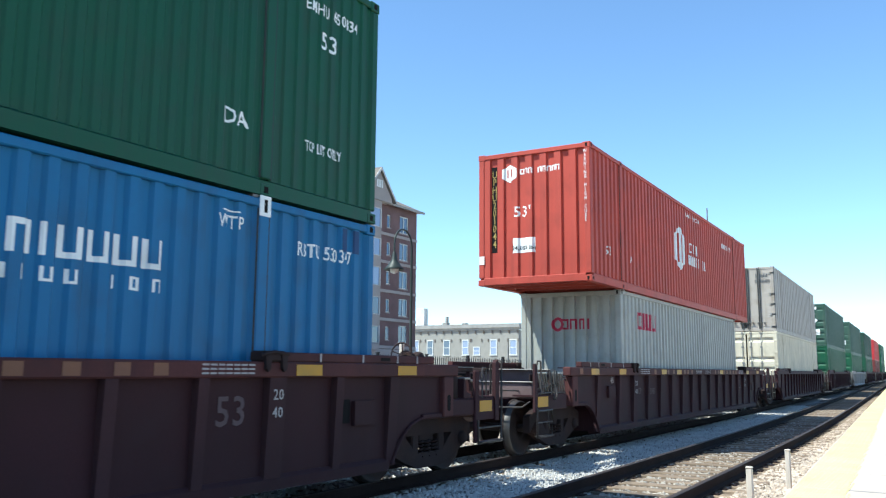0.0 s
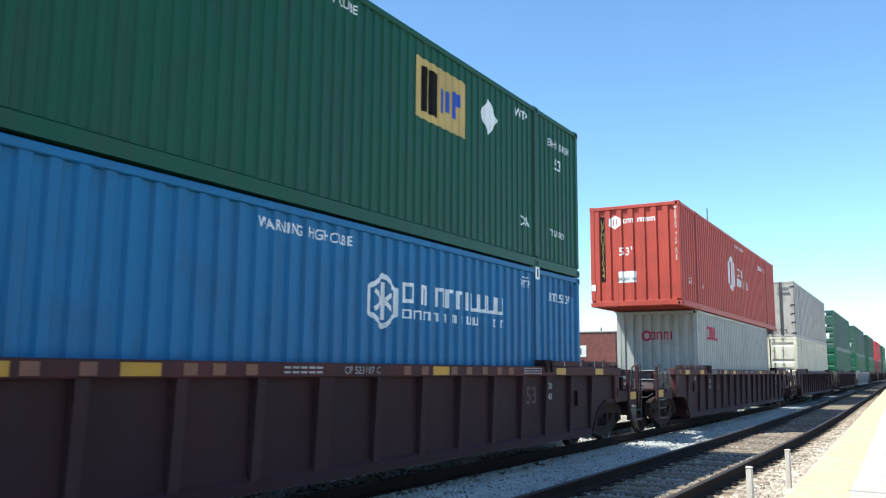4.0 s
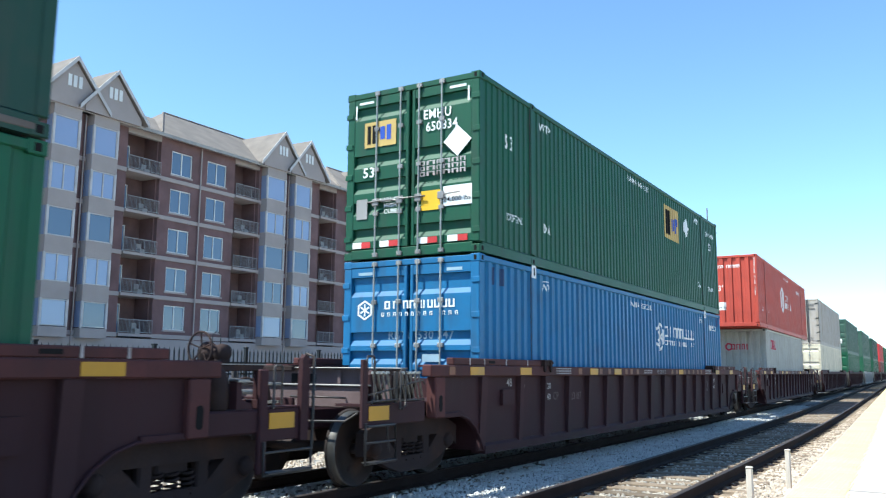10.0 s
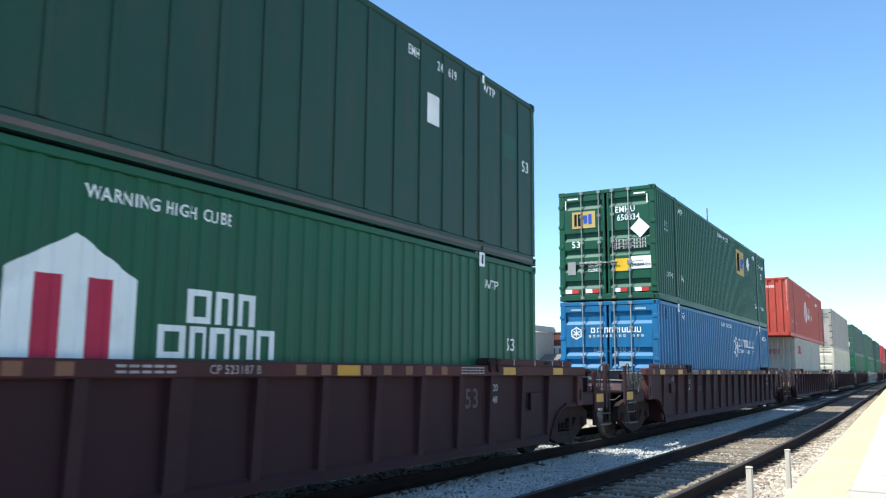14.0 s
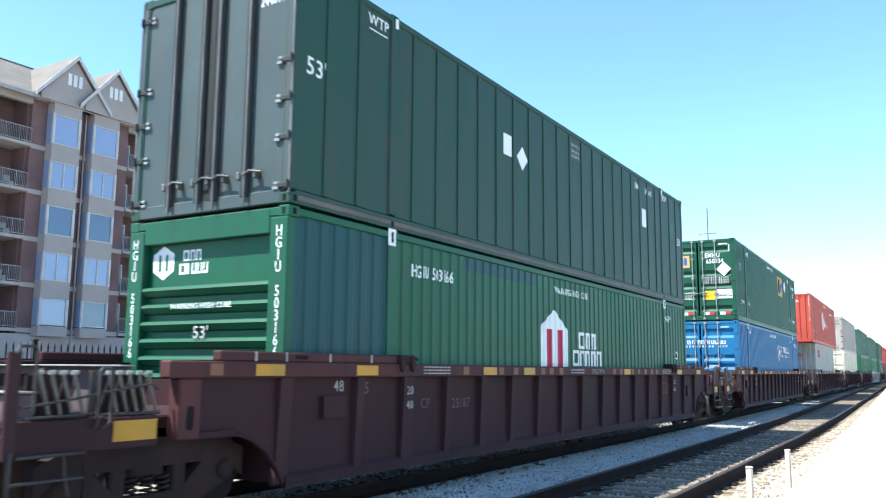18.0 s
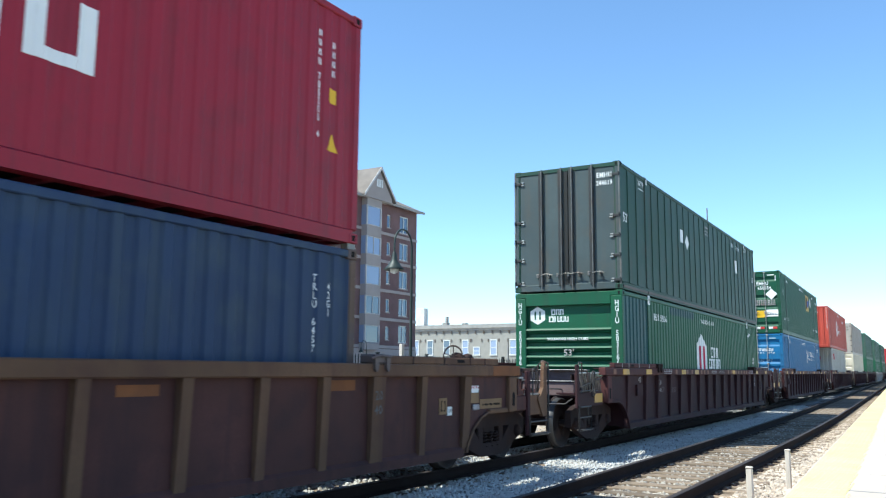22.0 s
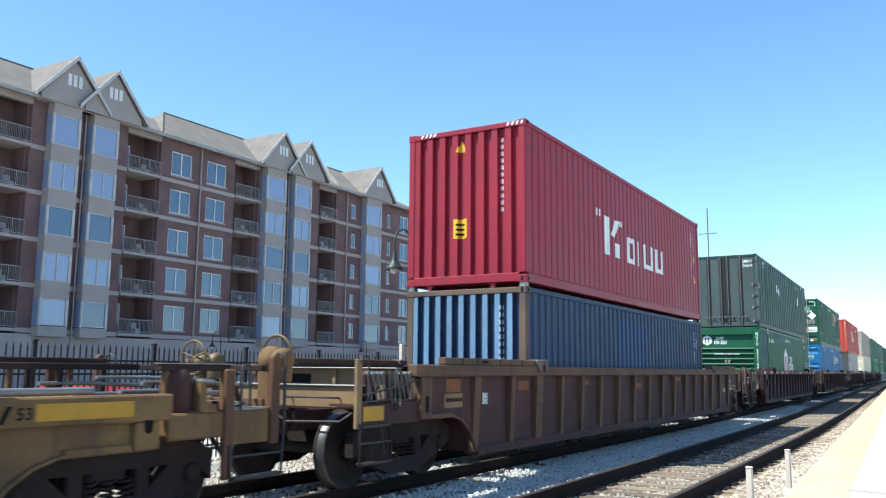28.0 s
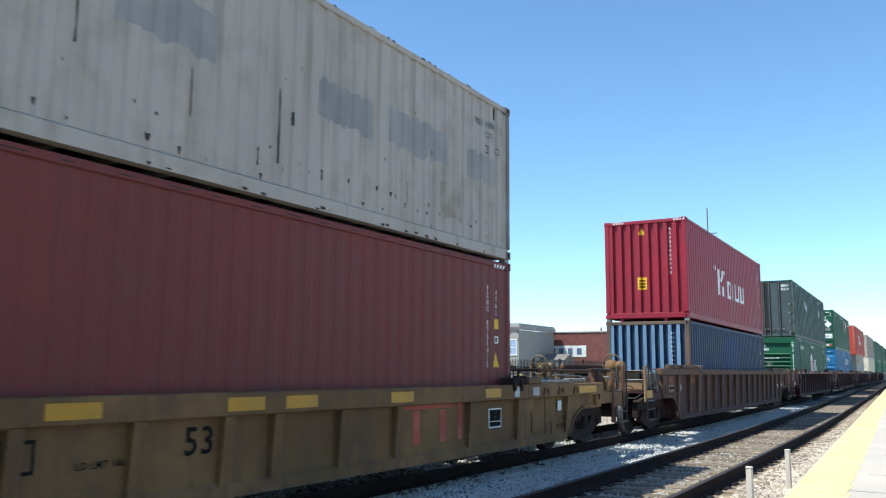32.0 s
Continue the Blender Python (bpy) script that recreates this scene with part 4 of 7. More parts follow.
def stack_k(mid):
    low, bx = container("shipping_container", "weathered blue forty-foot container with brown corner posts", STD40, M_NAVY, "containers on the train", pitch=0.278, depth=0.03, lifts=False, post_paint=M_NAVYPOST, rail_paint=M_NAVY, end_depth=0.078, end_pitch=0.25)
    # sun-bleached outer lands of the end sheet
    land = [u for u, d in bx.end if d == 0.0]
    for a, b in zip(land[0::2], land[1::2]):
        if b - a > 0.08:
            paint_end(low, bx, "faded_land", [rect(a + 0.003, b - 0.003, 0.17, 2.48)], M_NAVYFADE, 0.0, 0.0, "sun-bleached pale blue rib")
    paint_end(low, bx, "marking", char_bars(11, 0.05, 0.075, 0.7, True), M_LETTER, 0.72, 1.6)
    paint_side(low, bx, "patch", [rect(-1.06, 1.06, -0.85, 0.85)], M_BLUEPATCH, -0.24, 1.45, "fresher blue paint patch")
    column(low, bx, "TRLU 6457", 0.14, 5.36, 1.78, step=0.72)
    column(low, bx, "42G1", 0.14, 5.62, 1.95, step=0.72)
    load(low, mid, WELL - 0.055)
    top, bx = container("shipping_container", "crimson forty-foot container with large white lettering", HC40, M_CRIMSON, "containers on the train", pitch=0.278, depth=0.014, lifts=False, end_pitch=0.285, end_depth=0.075)
    # one plain block a letter, thinned where the letter is open
    big = [rect(-0.52, -0.2, -0.42, 0.42), [(-0.08, 0.06), (0.2, 0.42), (0.5, 0.42), (0.14, 0.0)], rect(0.2, 0.5, -0.42, -0.1)]
    paint_side(top, bx, "logo_shape", big, M_LETTER, -1.55, 1.4, "large white logo shape")
    paint_side(top, bx, "logo_shape", [rect(-0.42, -0.34, -0.08, 0.08), rect(-0.28, -0.2, -0.08, 0.08)], M_LETTER, -2.1, 1.83)
    paint_side(top, bx, "logo_shape", [rect(0.2, 0.26, -0.06, 0.06), rect(0.31, 0.37, -0.06, 0.06)], M_LETTER, -1.25, 1.78)
    paint_side(top, bx, "logo_shape", word_bars([0.55, 0.25, 0.8, 0.65], 0.6, 0.2), M_LETTER, 0.9, 1.26, "white company name")
    column(top, bx, "785205 4", 0.14, 5.32, 1.56, step=0.72)
    paint_side(top, bx, "marking", char_bars(4, 0.05, 0.08, 0.5, True), M_LETTER, 5.32, 2.28)
    paint_side(top, bx, "marking", char_bars(4, 0.05, 0.08, 0.5, True), M_LETTER, 5.58, 2.2)
    paint_side(top, bx, "sticker", [rect(-0.07, 0.07, -0.09, 0.09)], M_HAZARD, 5.57, 1.73)
    paint_side(top, bx, "sticker", [[(-0.1, -0.1), (0.1, -0.1), (0, 0.12)]], M_HAZARD, 5.58, 1.15, "yellow warning triangle")
    paint_end(top, bx, "marking", char_bars(11, 0.05, 0.075, 0.7, True), M_LETTER, 0.72, 1.95)
    paint_end(top, bx, "sticker", [rect(-0.14, 0.14, -0.18, 0.18)], M_HAZARD, -0.1, 1.02, "yellow warning sticker")
    for i in range(3):
        paint_end(top, bx, "sticker", [rect(-0.09, 0.09, -0.02, 0.02)], M_BLACK, -0.1, 1.1 - i * 0.09, lift=0.008)
    paint_end(top, bx, "sticker", [[(-0.1, -0.11), (0.1, -0.11), (0, 0.11)]], M_HAZARD, -0.1, 2.57, "yellow warning triangle")
    for x in (-0.95, 0.85):
        for i in range(4):
            part("stripe", Shape().prism([(x + i * 0.09, 2.81), (x + i * 0.09 + 0.04, 2.81), (x + i * 0.09 + 0.07, 2.87), (x + i * 0.09 + 0.03, 2.87)], "y", -6.1, -6.094), M_LETTER, top)
    twist_locks(top, HC40, 0.08)
    load(top, mid, WELL + 2.591 + 0.025)
    for x in (-0.75, 0.55):
        part("fork_stop", Shape().prism([(x - 0.06, 0.0), (x + 0.06, 0.0), (x + 0.02, -0.1), (x - 0.02, -0.1)], "y", -6.06, -6.0), M_CRIMSON, top)


def stack_e(mid):
    low, bx = container("shipping_container", "dull brown-red forty-foot container with yellow warning triangle", HC40, M_OXIDE, "containers on the train", pitch=0.278, depth=0.009, lifts=False)
    column(low, bx, "TCNU 8755415", 0.14, 5.33, 1.83, step=0.77)
    column(low, bx, "45G1", 0.125, 5.62, 2.22, step=0.88)
    paint_side(low, bx, "sticker", [rect(-0.06, 0.06, -0.08, 0.08)], M_HAZARD, 5.62, 1.88)
    paint_side(low, bx, "sticker", ring(0.05, 0.08, 4, math.pi / 4), M_LETTER, 5.62, 1.63)
    paint_side(low, bx, "sticker", [[(-0.1, -0.11), (0.1, -0.11), (0, 0.13)]], M_HAZARD, 5.6, 1.31, "yellow warning triangle")
    for i in range(16):
        y = -3.8 + i * 0.55
        part("scuff", Shape().box(1.2188, 1.2215, y, y + 0.12 + 0.2 * ((i * 7) % 3) / 3, 2.83, 2.842), M_RUSTMARK, low)
    for i in range(4):
        part("stripe", Shape().prism([(5.5 + i * 0.1, 2.78), (5.5 + i * 0.1 + 0.05, 2.78), (5.5 + i * 0.1 + 0.08, 2.84), (5.5 + i * 0.1 + 0.03, 2.84)], "x", 1.216, 1.222), M_LETTER, low)
    load(low, mid, WELL - 0.055)
    top, bx = container("shipping_container", "dirty white forty-foot container with grey overpainted patches", STD40, M_WHITE, "containers on the train", pitch=0.278, depth=0.026, lifts=False, post_paint=M_POSTGREY, rail_paint=M_WHITE)
    rnd = random.Random(5)

    def ragged(w, h):
        """An outline of about w by h with brushed, uneven edges."""
        n = 14
        lower = [(-w / 2 + w * i / n, -h / 2 + rnd.uniform(-0.05, 0.05)) for i in range(n + 1)]
        return [lower + [(x, h / 2 + rnd.uniform(-0.04, 0.04)) for x, _ in reversed(lower)]]

    for y, z, w, h in ((-1.12, 1.5, 1.24, 0.52), (1.65, 1.36, 1.06, 0.5), (3.32, 1.4, 1.5, 0.5), (5.12, 1.37, 0.95, 0.44)):
        paint_side(top, bx, "patch", ragged(w, h), M_PATCH_GREY, y, z, "grey overpainted patch")
    paint_side(top, bx, "marking", char_bars(3, 0.06, 0.11, 0.5), M_BLACKFADE, 5.02, 2.12)
    paint_side(top, bx, "marking", char_bars(4, 0.06, 0.11, 0.5), M_BLACKFADE, 5.42, 2.14)
    paint_side(top, bx, "marking", char_bars(1, 0.06, 0.11, 0.5), M_BLACKFADE, 5.82, 2.14)
    text_side(top, bx, "22G1", 0.13, 5.42, 1.96, M_BLACKFADE, squeeze=0.9)
    paint_side(top, bx, "sticker", ring(0.06, 0.1, 4, math.pi / 4), M_BLACKFADE, 5.31, 1.72, "small framed black sticker")
    paint_side(top, bx, "sticker", ring(0.05, 0.08, 4, math.pi / 4), M_BLACKFADE, 5.68, 1.75)
    paint_side(top, bx, "slot", [rect(-0.04, 0.04, -0.1, 0.1)], M_BLACK, 5.57, 2.38, "dark vent slot")
    paint_side(top, bx, "stain", [[(-0.3, 0.25), (-0.16, 0.3), (0.08, 0.26), (0.28, 0.18), (0.33, -0.1), (0.27, -0.26), (0.02, -0.22), (-0.2, -0.28), (-0.33, -0.06)]], M_BROWNSTAIN, 4.2, 0.65, "dull brown dirt stain")
    for y, z, h, w in ((0.43, 1.25, 0.85, 0.016), (1.64, 0.76, 0.28, 0.01), (0.12, 0.52, 0.2, 0.012), (0.66, 1.05, 0.16, 0.018), (1.2, 0.5, 0.12, 0.008), (3.0, 0.7, 0.3, 0.007), (3.3, 0.62, 0.2, 0.006), (-0.8, 1.1, 0.5, 0.012), (-2.1, 1.8, 0.9, 0.014), (-2.9, 0.9, 0.4, 0.012), (4.5, 0.6, 0.22, 0.01)):
        k = [rnd.uniform(0.5, 1.2) * w for _ in range(7)]
        left = [(-k[i] + rnd.uniform(-0.006, 0.006), -h * i / 6) for i in range(7)]
        paint_side(top, bx, "rust_streak", [left + [(k[i] * 0.8, -h * i / 6) for i in range(6, -1, -1)]], M_RUSTMARK, y, z, "long black rust streak")
    for i in range(46):
        y, z = rnd.uniform(-4, 5.8), rnd.choice((rnd.uniform(0.22, 0.6), rnd.uniform(0.22, 0.6), rnd.uniform(0.3, 2.4)))
        w, h = rnd.uniform(0.006, 0.03), rnd.uniform(0.02, 0.09)
        paint_side(top, bx, "rust_mark", [[(-w, 0), (w, rnd.uniform(-0.01, 0.01)), (w * 0.3, -h), (-w * 0.4, -h * 0.8)]], M_RUSTMARK, y, z)
    for i in range(40):
        y, w = rnd.uniform(-2, 5.9), rnd.uniform(0.02, 0.09)
        z0 = 2.585 if i % 2 else rnd.uniform(0.0, 0.02)
        part("scuff", Shape().box(1.2188, 1.2215, y, y + w, z0 - rnd.uniform(0.008, 0.03) if i % 2 else z0 + 0.004, z0 if i % 2 else z0 + rnd.uniform(0.015, 0.04)), M_RUSTMARK, top)
    twist_locks(top, STD40, 0.08)
    load(top, mid, WELL + 2.896 + 0.02)


def far_stack(mid, low_paint, top_paint, low_label, top_label, end="doors", top_end="doors", skin="pressed", diamond=True):
    low, bx = container("shipping_container", low_label, HC53, low_paint, "containers on the train", pitch=0.27, depth=0.03, end=end, fine=False)
    load(low, mid, WELL)
    top, bx = container("shipping_container", top_label, HC53, top_paint, "containers on the train", pitch=0.27, depth=0.03, end=top_end, skin=skin, fine=False, door_paint=top_paint if skin == "posts" else None)
    if diamond:
        paint_end(top, bx, "placard", DIAMOND, M_LETTER, 0.5, 1.75, "white placard", flat=0.0)
        paint_end(top, bx, "sticker", [rect(-0.4, 0.4, -0.2, 0.2)], M_LETTER, 0.5, 0.95, flat=0.0)
        paint_end(top, bx, "marking", [rect(-0.35, 0.35, -0.1, 0.1)], M_LETTER, 0.4, 2.6, flat=0.0)
    else:
        paint_end(top, bx, "marking", char_bars(4, 0.1, 0.17, 0.35), M_BLACKFADE, 0.75, 2.5, flat=0.0)
        paint_end(top, bx, "marking", char_bars(6, 0.08, 0.15, 0.35), M_BLACKFADE, 0.78, 2.25, flat=0.0)
    twist_locks(top, HC53, 0.03)
    load(top, mid, WELL + 2.9)


M_CARSILVER_DULL = mat("scraped_grey_rail", (0.12, 0.1, 0.088), 0.6, vary=0.2, dirt=RUST, dirt_amount=0.4)
M_HAZARD_PALE = mat("ochre_lettering", (0.55, 0.4, 0.12), 0.6)
M_STENCIL_BLUE = mat("faded_blue_white_lettering", (0.3, 0.4, 0.48), 0.6)
M_NAVYPOST = mat("rusty_brown_post", (0.13, 0.085, 0.06), 0.7, vary=0.2, dirt=(0.04, 0.06, 0.1), dirt_amount=0.5)
M_NAVYFADE = mat("sun_bleached_blue", (0.16, 0.25, 0.37), 0.7, vary=0.12, grain=9, stain=0.9, dirt=(0.1, 0.15, 0.22), dirt_amount=0.5, streak=0.4)
M_BLUEPATCH = mat("fresh_blue_patch", (0.022, 0.052, 0.135), 0.6, vary=0.08)
M_BLACKFADE = mat("faded_black_marking", (0.12, 0.12, 0.12), 0.7, vary=0.2)
M_POSTGREY = mat("stained_grey_corner_post", (0.17, 0.155, 0.135), 0.65, vary=0.2, dirt=(0.09, 0.05, 0.035), dirt_amount=0.6)
M_RUSTMARK = mat("rust_mark", (0.05, 0.036, 0.028), 0.9, vary=0.3)
M_BROWNSTAIN = mat("dull_brown_stain", (0.35, 0.305, 0.26), 0.8, vary=0.2, grain=7, stain=2.5, dirt=(0.2, 0.16, 0.12), dirt_amount=0.55)


# ---- well cars ----
M_BRASS = mat("rusty_brass_fitting", (0.17, 0.115, 0.06), 0.5, metal=0.3, vary=0.25, dirt=(0.12, 0.06, 0.035), dirt_amount=0.6)
M_OLDBROWN = mat("scuffed_brown_stanchion", (0.13, 0.06, 0.035), 0.75, spec=0.25, vary=0.25, dirt=(0.3, 0.2, 0.08), dirt_amount=0.4)
# cream-yellow deck paint, made paler for the sun on its top
M_TANPAINT = mat("sunlit_pale_yellow_paint", (0.5, 0.36, 0.17), 0.7, vary=0.15, dirt=(0.25, 0.16, 0.08), dirt_amount=0.4)
M_CLAMP = mat("worn_clamp_steel", (0.13, 0.1, 0.095), 0.6, vary=0.2, dirt=RUST, dirt_amount=0.5)
WHEEL_R = 0.47
RAISE = pose(0, 0, 0.02)
WHEELSETS = []


def truck(car, yc, full=True):
    for sx in (-1, 1):
        # side frame: a bow-shaped casting with openings either side of the spring nest
        x0, x1 = sx * 0.98, sx * 1.1
        out = [(-1.14, 0.38), (-1.14, 0.66), (-0.9, 0.75), (-0.5, 0.82), (0.5, 0.82), (0.9, 0.75), (1.14, 0.66), (1.14, 0.38), (0.92, 0.4), (0.62, 0.22), (0.3, 0.16), (-0.3, 0.16), (-0.62, 0.22), (-0.92, 0.4)]
        fr = part("truck_side_frame", Shape().prism([(yc + a, b) for a, b in out[:8]] + [(yc + a, b) for a, b in ((0.9, 0.56), (-0.9, 0.56))], "x", x0, x1).prism([(yc + a, b) for a, b in ((-1.0, 0.57), (-0.62, 0.57), (-0.34, 0.32), (0.34, 0.32), (0.62, 0.57), (1.0, 0.57), (0.95, 0.36), (0.62, 0.22), (0.3, 0.12), (-0.3, 0.12), (-0.62, 0.22), (-0.95, 0.36))], "x", x0 - sx * 0.005, x1 - sx * 0.005), M_CAST, car, at=RAISE)
        for dy in (-0.34, 0.34):
            part("frame_column", Shape().box(x0, x1 - sx * 0.01, yc + dy - 0.08, yc + dy + 0.08, 0.24, 0.6, 0.02), M_CAST, fr)
        for dy in (-0.18, 0.0, 0.18):
            n = 26
            part("spring", Shape().tube([(sx * 1.04 + 0.06 * math.cos(i * 1.1), yc + dy + 0.06 * math.sin(i * 1.1), 0.27 + 0.22 * i / n) for i in range(n)], 0.015, 5), M_CAST, fr)
        for dy in (-0.89, 0.89):
            part("bearing_cap", Shape().lathe([(0.001, sx * 1.16), (0.07, sx * 1.16), (0.1, sx * 1.12), (0.1, sx * 0.95)], (0, yc + dy, 0.46), "x", 14), M_CAST, fr)
    part("truck_bolster", Shape().box(-1.05, 1.05, yc - 0.2, yc + 0.2, 0.45, 0.75, 0.03), M_CAST, car, at=RAISE)
    for dy in (-0.36, 0.36):
        part("brake_beam", Shape().box(-0.95, 0.95, yc + dy - 0.06, yc + dy + 0.06, 0.36, 0.72, 0.03), M_CAST, car)
    for dy in (-0.89, 0.89):
        ws = part("wheelset", Shape().tube([(-1.0, 0, 0), (-0.6, 0, 0), (0.6, 0, 0), (1.0, 0, 0)], [0.07, 0.07, 0.07, 0.07], 12), M_WHEEL, car, at=pose(0, yc + dy, WHEEL_R))
        for sx in (-1, 1):
            r = WHEEL_R
            w = part("wheel", Shape().lathe([(0.1, sx * 0.66), (0.13, sx * 0.80), (0.2, sx * 0.78), (r - 0.1, sx * 0.75), (r - 0.06, sx * 0.815), (r - 0.015, sx * 0.82)], (0, 0, 0), "x", 32).lathe([(r + 0.0, sx * 0.71), (r + 0.028, sx * 0.69), (r - 0.06, sx * 0.68), (r - 0.1, sx * 0.72), (0.13, sx * 0.7)], (0, 0, 0), "x", 32), M_WHEEL, ws)
            part("tread", Shape().lathe([(r - 0.015, sx * 0.82), (r - 0.003, sx * 0.81), (r, sx * 0.71)], (0, 0, 0), "x", 32), M_TREAD, ws, "bright worn wheel tread")
            for i in range(4):
                a = i * math.pi / 2 + 0.4
                part("wheel_mark", Shape().prism([(0.22 * math.cos(a + d) if k else 0.3 * math.cos(a + d), 0.22 * math.sin(a + d) if k else 0.3 * math.sin(a + d)) for k, d in ((0, -0.05), (0, 0.05), (1, 0.07), (1, -0.07))], "x", sx * 0.772, sx * 0.783), M_CAST, ws) if sx > 0 and i < 2 else None
        if full:
            WHEELSETS.append((ws, yc + dy))


def brake_wheel(car, x, y, z, r, face, paint, housing):
    """A spoked hand wheel on its gear housing; face: the way along y that it looks."""
    bw = part("brake_wheel", Shape().tube([(x + r * math.cos(i * math.pi / 12), y, z + r * math.sin(i * math.pi / 12)) for i in range(25)], 0.016, 6), paint, car)
    for i in range(5):
        a = i * math.tau / 5 + 0.3
        part("spoke", Shape().tube([(x, y - face * 0.03, z), (x + r * math.cos(a), y, z + r * math.sin(a))], 0.011, 5), paint, bw)
    part("brake_housing", Shape().lathe([(0.001, y - face * 0.22), (0.11, y - face * 0.21), (0.15, y - face * 0.15), (0.15, y - face * 0.07), (0.06, y - face * 0.03), (0.001, y)], (x + 0.03, 0, z - 0.06), "y", 18).box(x - 0.09, x + 0.09, y - face * 0.2, y - face * 0.1, 1.0, z - 0.1, 0.02), housing, car)
    part("gear_case", Shape().lathe([(0.001, -0.09), (0.1, -0.08), (0.12, 0.0), (0.1, 0.08), (0.001, 0.09)], (x + 0.24, y - face * 0.16, z - 0.05), "x", 16).box(x + 0.16, x + 0.32, y - face * 0.24, y - face * 0.08, z - 0.3, z - 0.1, 0.02), housing, car)


def front_end(car, paint, plain, tall, deck):
    """What stands on the +y end: stanchions, apron, ladder, tank, pipes and walkway. plain: no reflector; tall: paint of the outer stanchion."""
    for sx in (-1, 1):
        x0, x1, xr = sx * 1.37, sx * 1.43, sx * 1.44
        part("side_beam", Shape().box(sx * 1.1, sx * 1.4, 9.72, 10.42, 0.82, 1.06, 0.02), paint, car)
        part("corner_stanchion", Shape().box(x0, x1, 10.38, 10.5, 0.42, 1.46, 0.015), tall if tall is M_OLDBROWN else M_CAR_MAROON if plain else paint, car)
        part("corner_stanchion", Shape().prism([(11.0, 0.72), (11.12, 0.72), (11.13, 1.52), (11.1, 1.6), (11.05, 1.62), (11.01, 1.58), (11.0, 1.3)] if tall is not M_CAR_OCHRE else [(10.98, 0.7), (11.14, 0.7), (11.15, 1.5), (11.11, 1.62), (11.06, 1.62), (11.02, 1.5), (11.0, 1.18), (10.9, 1.06), (10.8, 1.02), (10.8, 0.98)], "x", x0, x1), tall, car)
        apron = part("apron_plate", Shape().box(sx * 1.375, sx * 1.405, 10.502, 10.998, 0.74, 1.06, 0.008), tall if tall is M_CAR_OCHRE else paint, car)
        part("apron_flange", Shape().box(sx * 1.18, sx * 1.405, 10.502, 10.998, 1.062, 1.085, 0.006), M_GALV if plain else paint, apron)
        if not plain:
            part("reflector", Shape().box(sx * 1.407, sx * 1.412, 10.54, 10.92, 0.86, 1.02), M_REFLECT, apron, "yellow reflective panel")
        lad = part("ladder", Shape().tube([(xr, 10.44, 0.74), (xr, 10.44, 0.41), (xr, 11.16, 0.41), (xr, 11.18, 0.9), (xr, 11.18, 1.6), (sx * 1.34, 11.18, 1.63), (sx * 1.25, 11.18, 1.55), (sx * 1.25, 11.18, 1.1)], 0.018, 6), M_GRAB, car)
        part("rung", Shape().tube([(xr, 10.44, 0.63), (xr, 11.17, 0.63)], 0.014, 6), M_GRAB, lad)
        part("tread", Shape().box(sx * 1.38, sx * 1.5, 10.46, 11.14, 0.42, 0.44, 0.004), M_GRAB, lad)
        part("grab_iron", Shape().tube([(xr, 10.56, 1.06), (xr, 10.56, 1.47), (xr, 10.58, 1.5), (xr, 10.66, 1.5), (xr, 10.68, 1.47), (xr, 10.68, 1.1)], 0.014, 6), M_GRAB, car)
        part("handrail", Shape().box(sx * 1.16, sx * 1.26, 9.74, 10.6, 1.44, 1.5, 0.008), M_CAST, car)
        # added pale strip: the sun's glint on the rail's upper face
        part("handrail_cap", Shape().box(sx * 1.15, sx * 1.27, 9.73, 10.61, 1.502, 1.512), M_GALV, car)
        for y in (9.8, 10.52):
            part("rail_foot", Shape().box(sx * 1.18, sx * 1.24, y, y + 0.05, 1.06, 1.44, 0.006), paint, car)
    part("air_reservoir", Shape().lathe([(0.13, 1.06), (0.15, 1.08), (0.15, 1.3), (0.14, 1.38), (0.1, 1.45), (0.05, 1.48), (0.001, 1.485)], (1.2, 9.96, 0), "z", 18), M_CAST if not plain else M_CAR_BROWN, car)
    part("bracket", Shape().prism([(10.08, 1.07), (10.3, 1.07), (10.28, 1.12), (10.16, 1.16), (10.14, 1.33), (10.08, 1.34)], "x", 1.3, 1.4), paint, car)
    part("bracket", Shape().box(1.28, 1.42, 10.08, 10.24, 1.33, 1.36, 0.006), M_GALV, car)
    part("air_valve", Shape().lathe([(0.001, 10.14), (0.08, 10.15), (0.1, 10.2), (0.1, 10.3), (0.06, 10.36), (0.001, 10.37)], (1.0, 0, 1.25), "y", 14).box(0.9, 1.1, 10.18, 10.3, 1.06, 1.2, 0.02).tube([(1.0, 10.3, 1.3), (1.1, 10.5, 1.36), (1.12, 10.8, 1.3), (1.0, 11.0, 1.0)], 0.025, 6), M_CAST, car)
    for x, z, r in ((1.05, 1.33, 0.022), (0.75, 1.24, 0.03), (0.4, 1.37, 0.02), (0.1, 1.2, 0.03), (-0.5, 1.3, 0.025)):
        part("air_pipe", Shape().tube([(x, 9.7, z), (x + 0.02, 10.3, z), (x + 0.1, 10.62, z - 0.02), (x + 0.1, 11.0, z - 0.03)], r, 6), M_GALV, car)
    for k in range(9):
        part("walkway_slat", Shape().box(-1.15, 1.15, 10.55 + k * 0.05, 10.575 + k * 0.05, 1.1, 1.13), M_GALV, car)
    part("walkway_rail", Shape().box(-1.3, 1.3, 10.5, 10.54, 1.06, 1.15, 0.004).box(-1.3, 1.3, 11.0, 11.05, 1.0, 1.16, 0.006), deck, car)
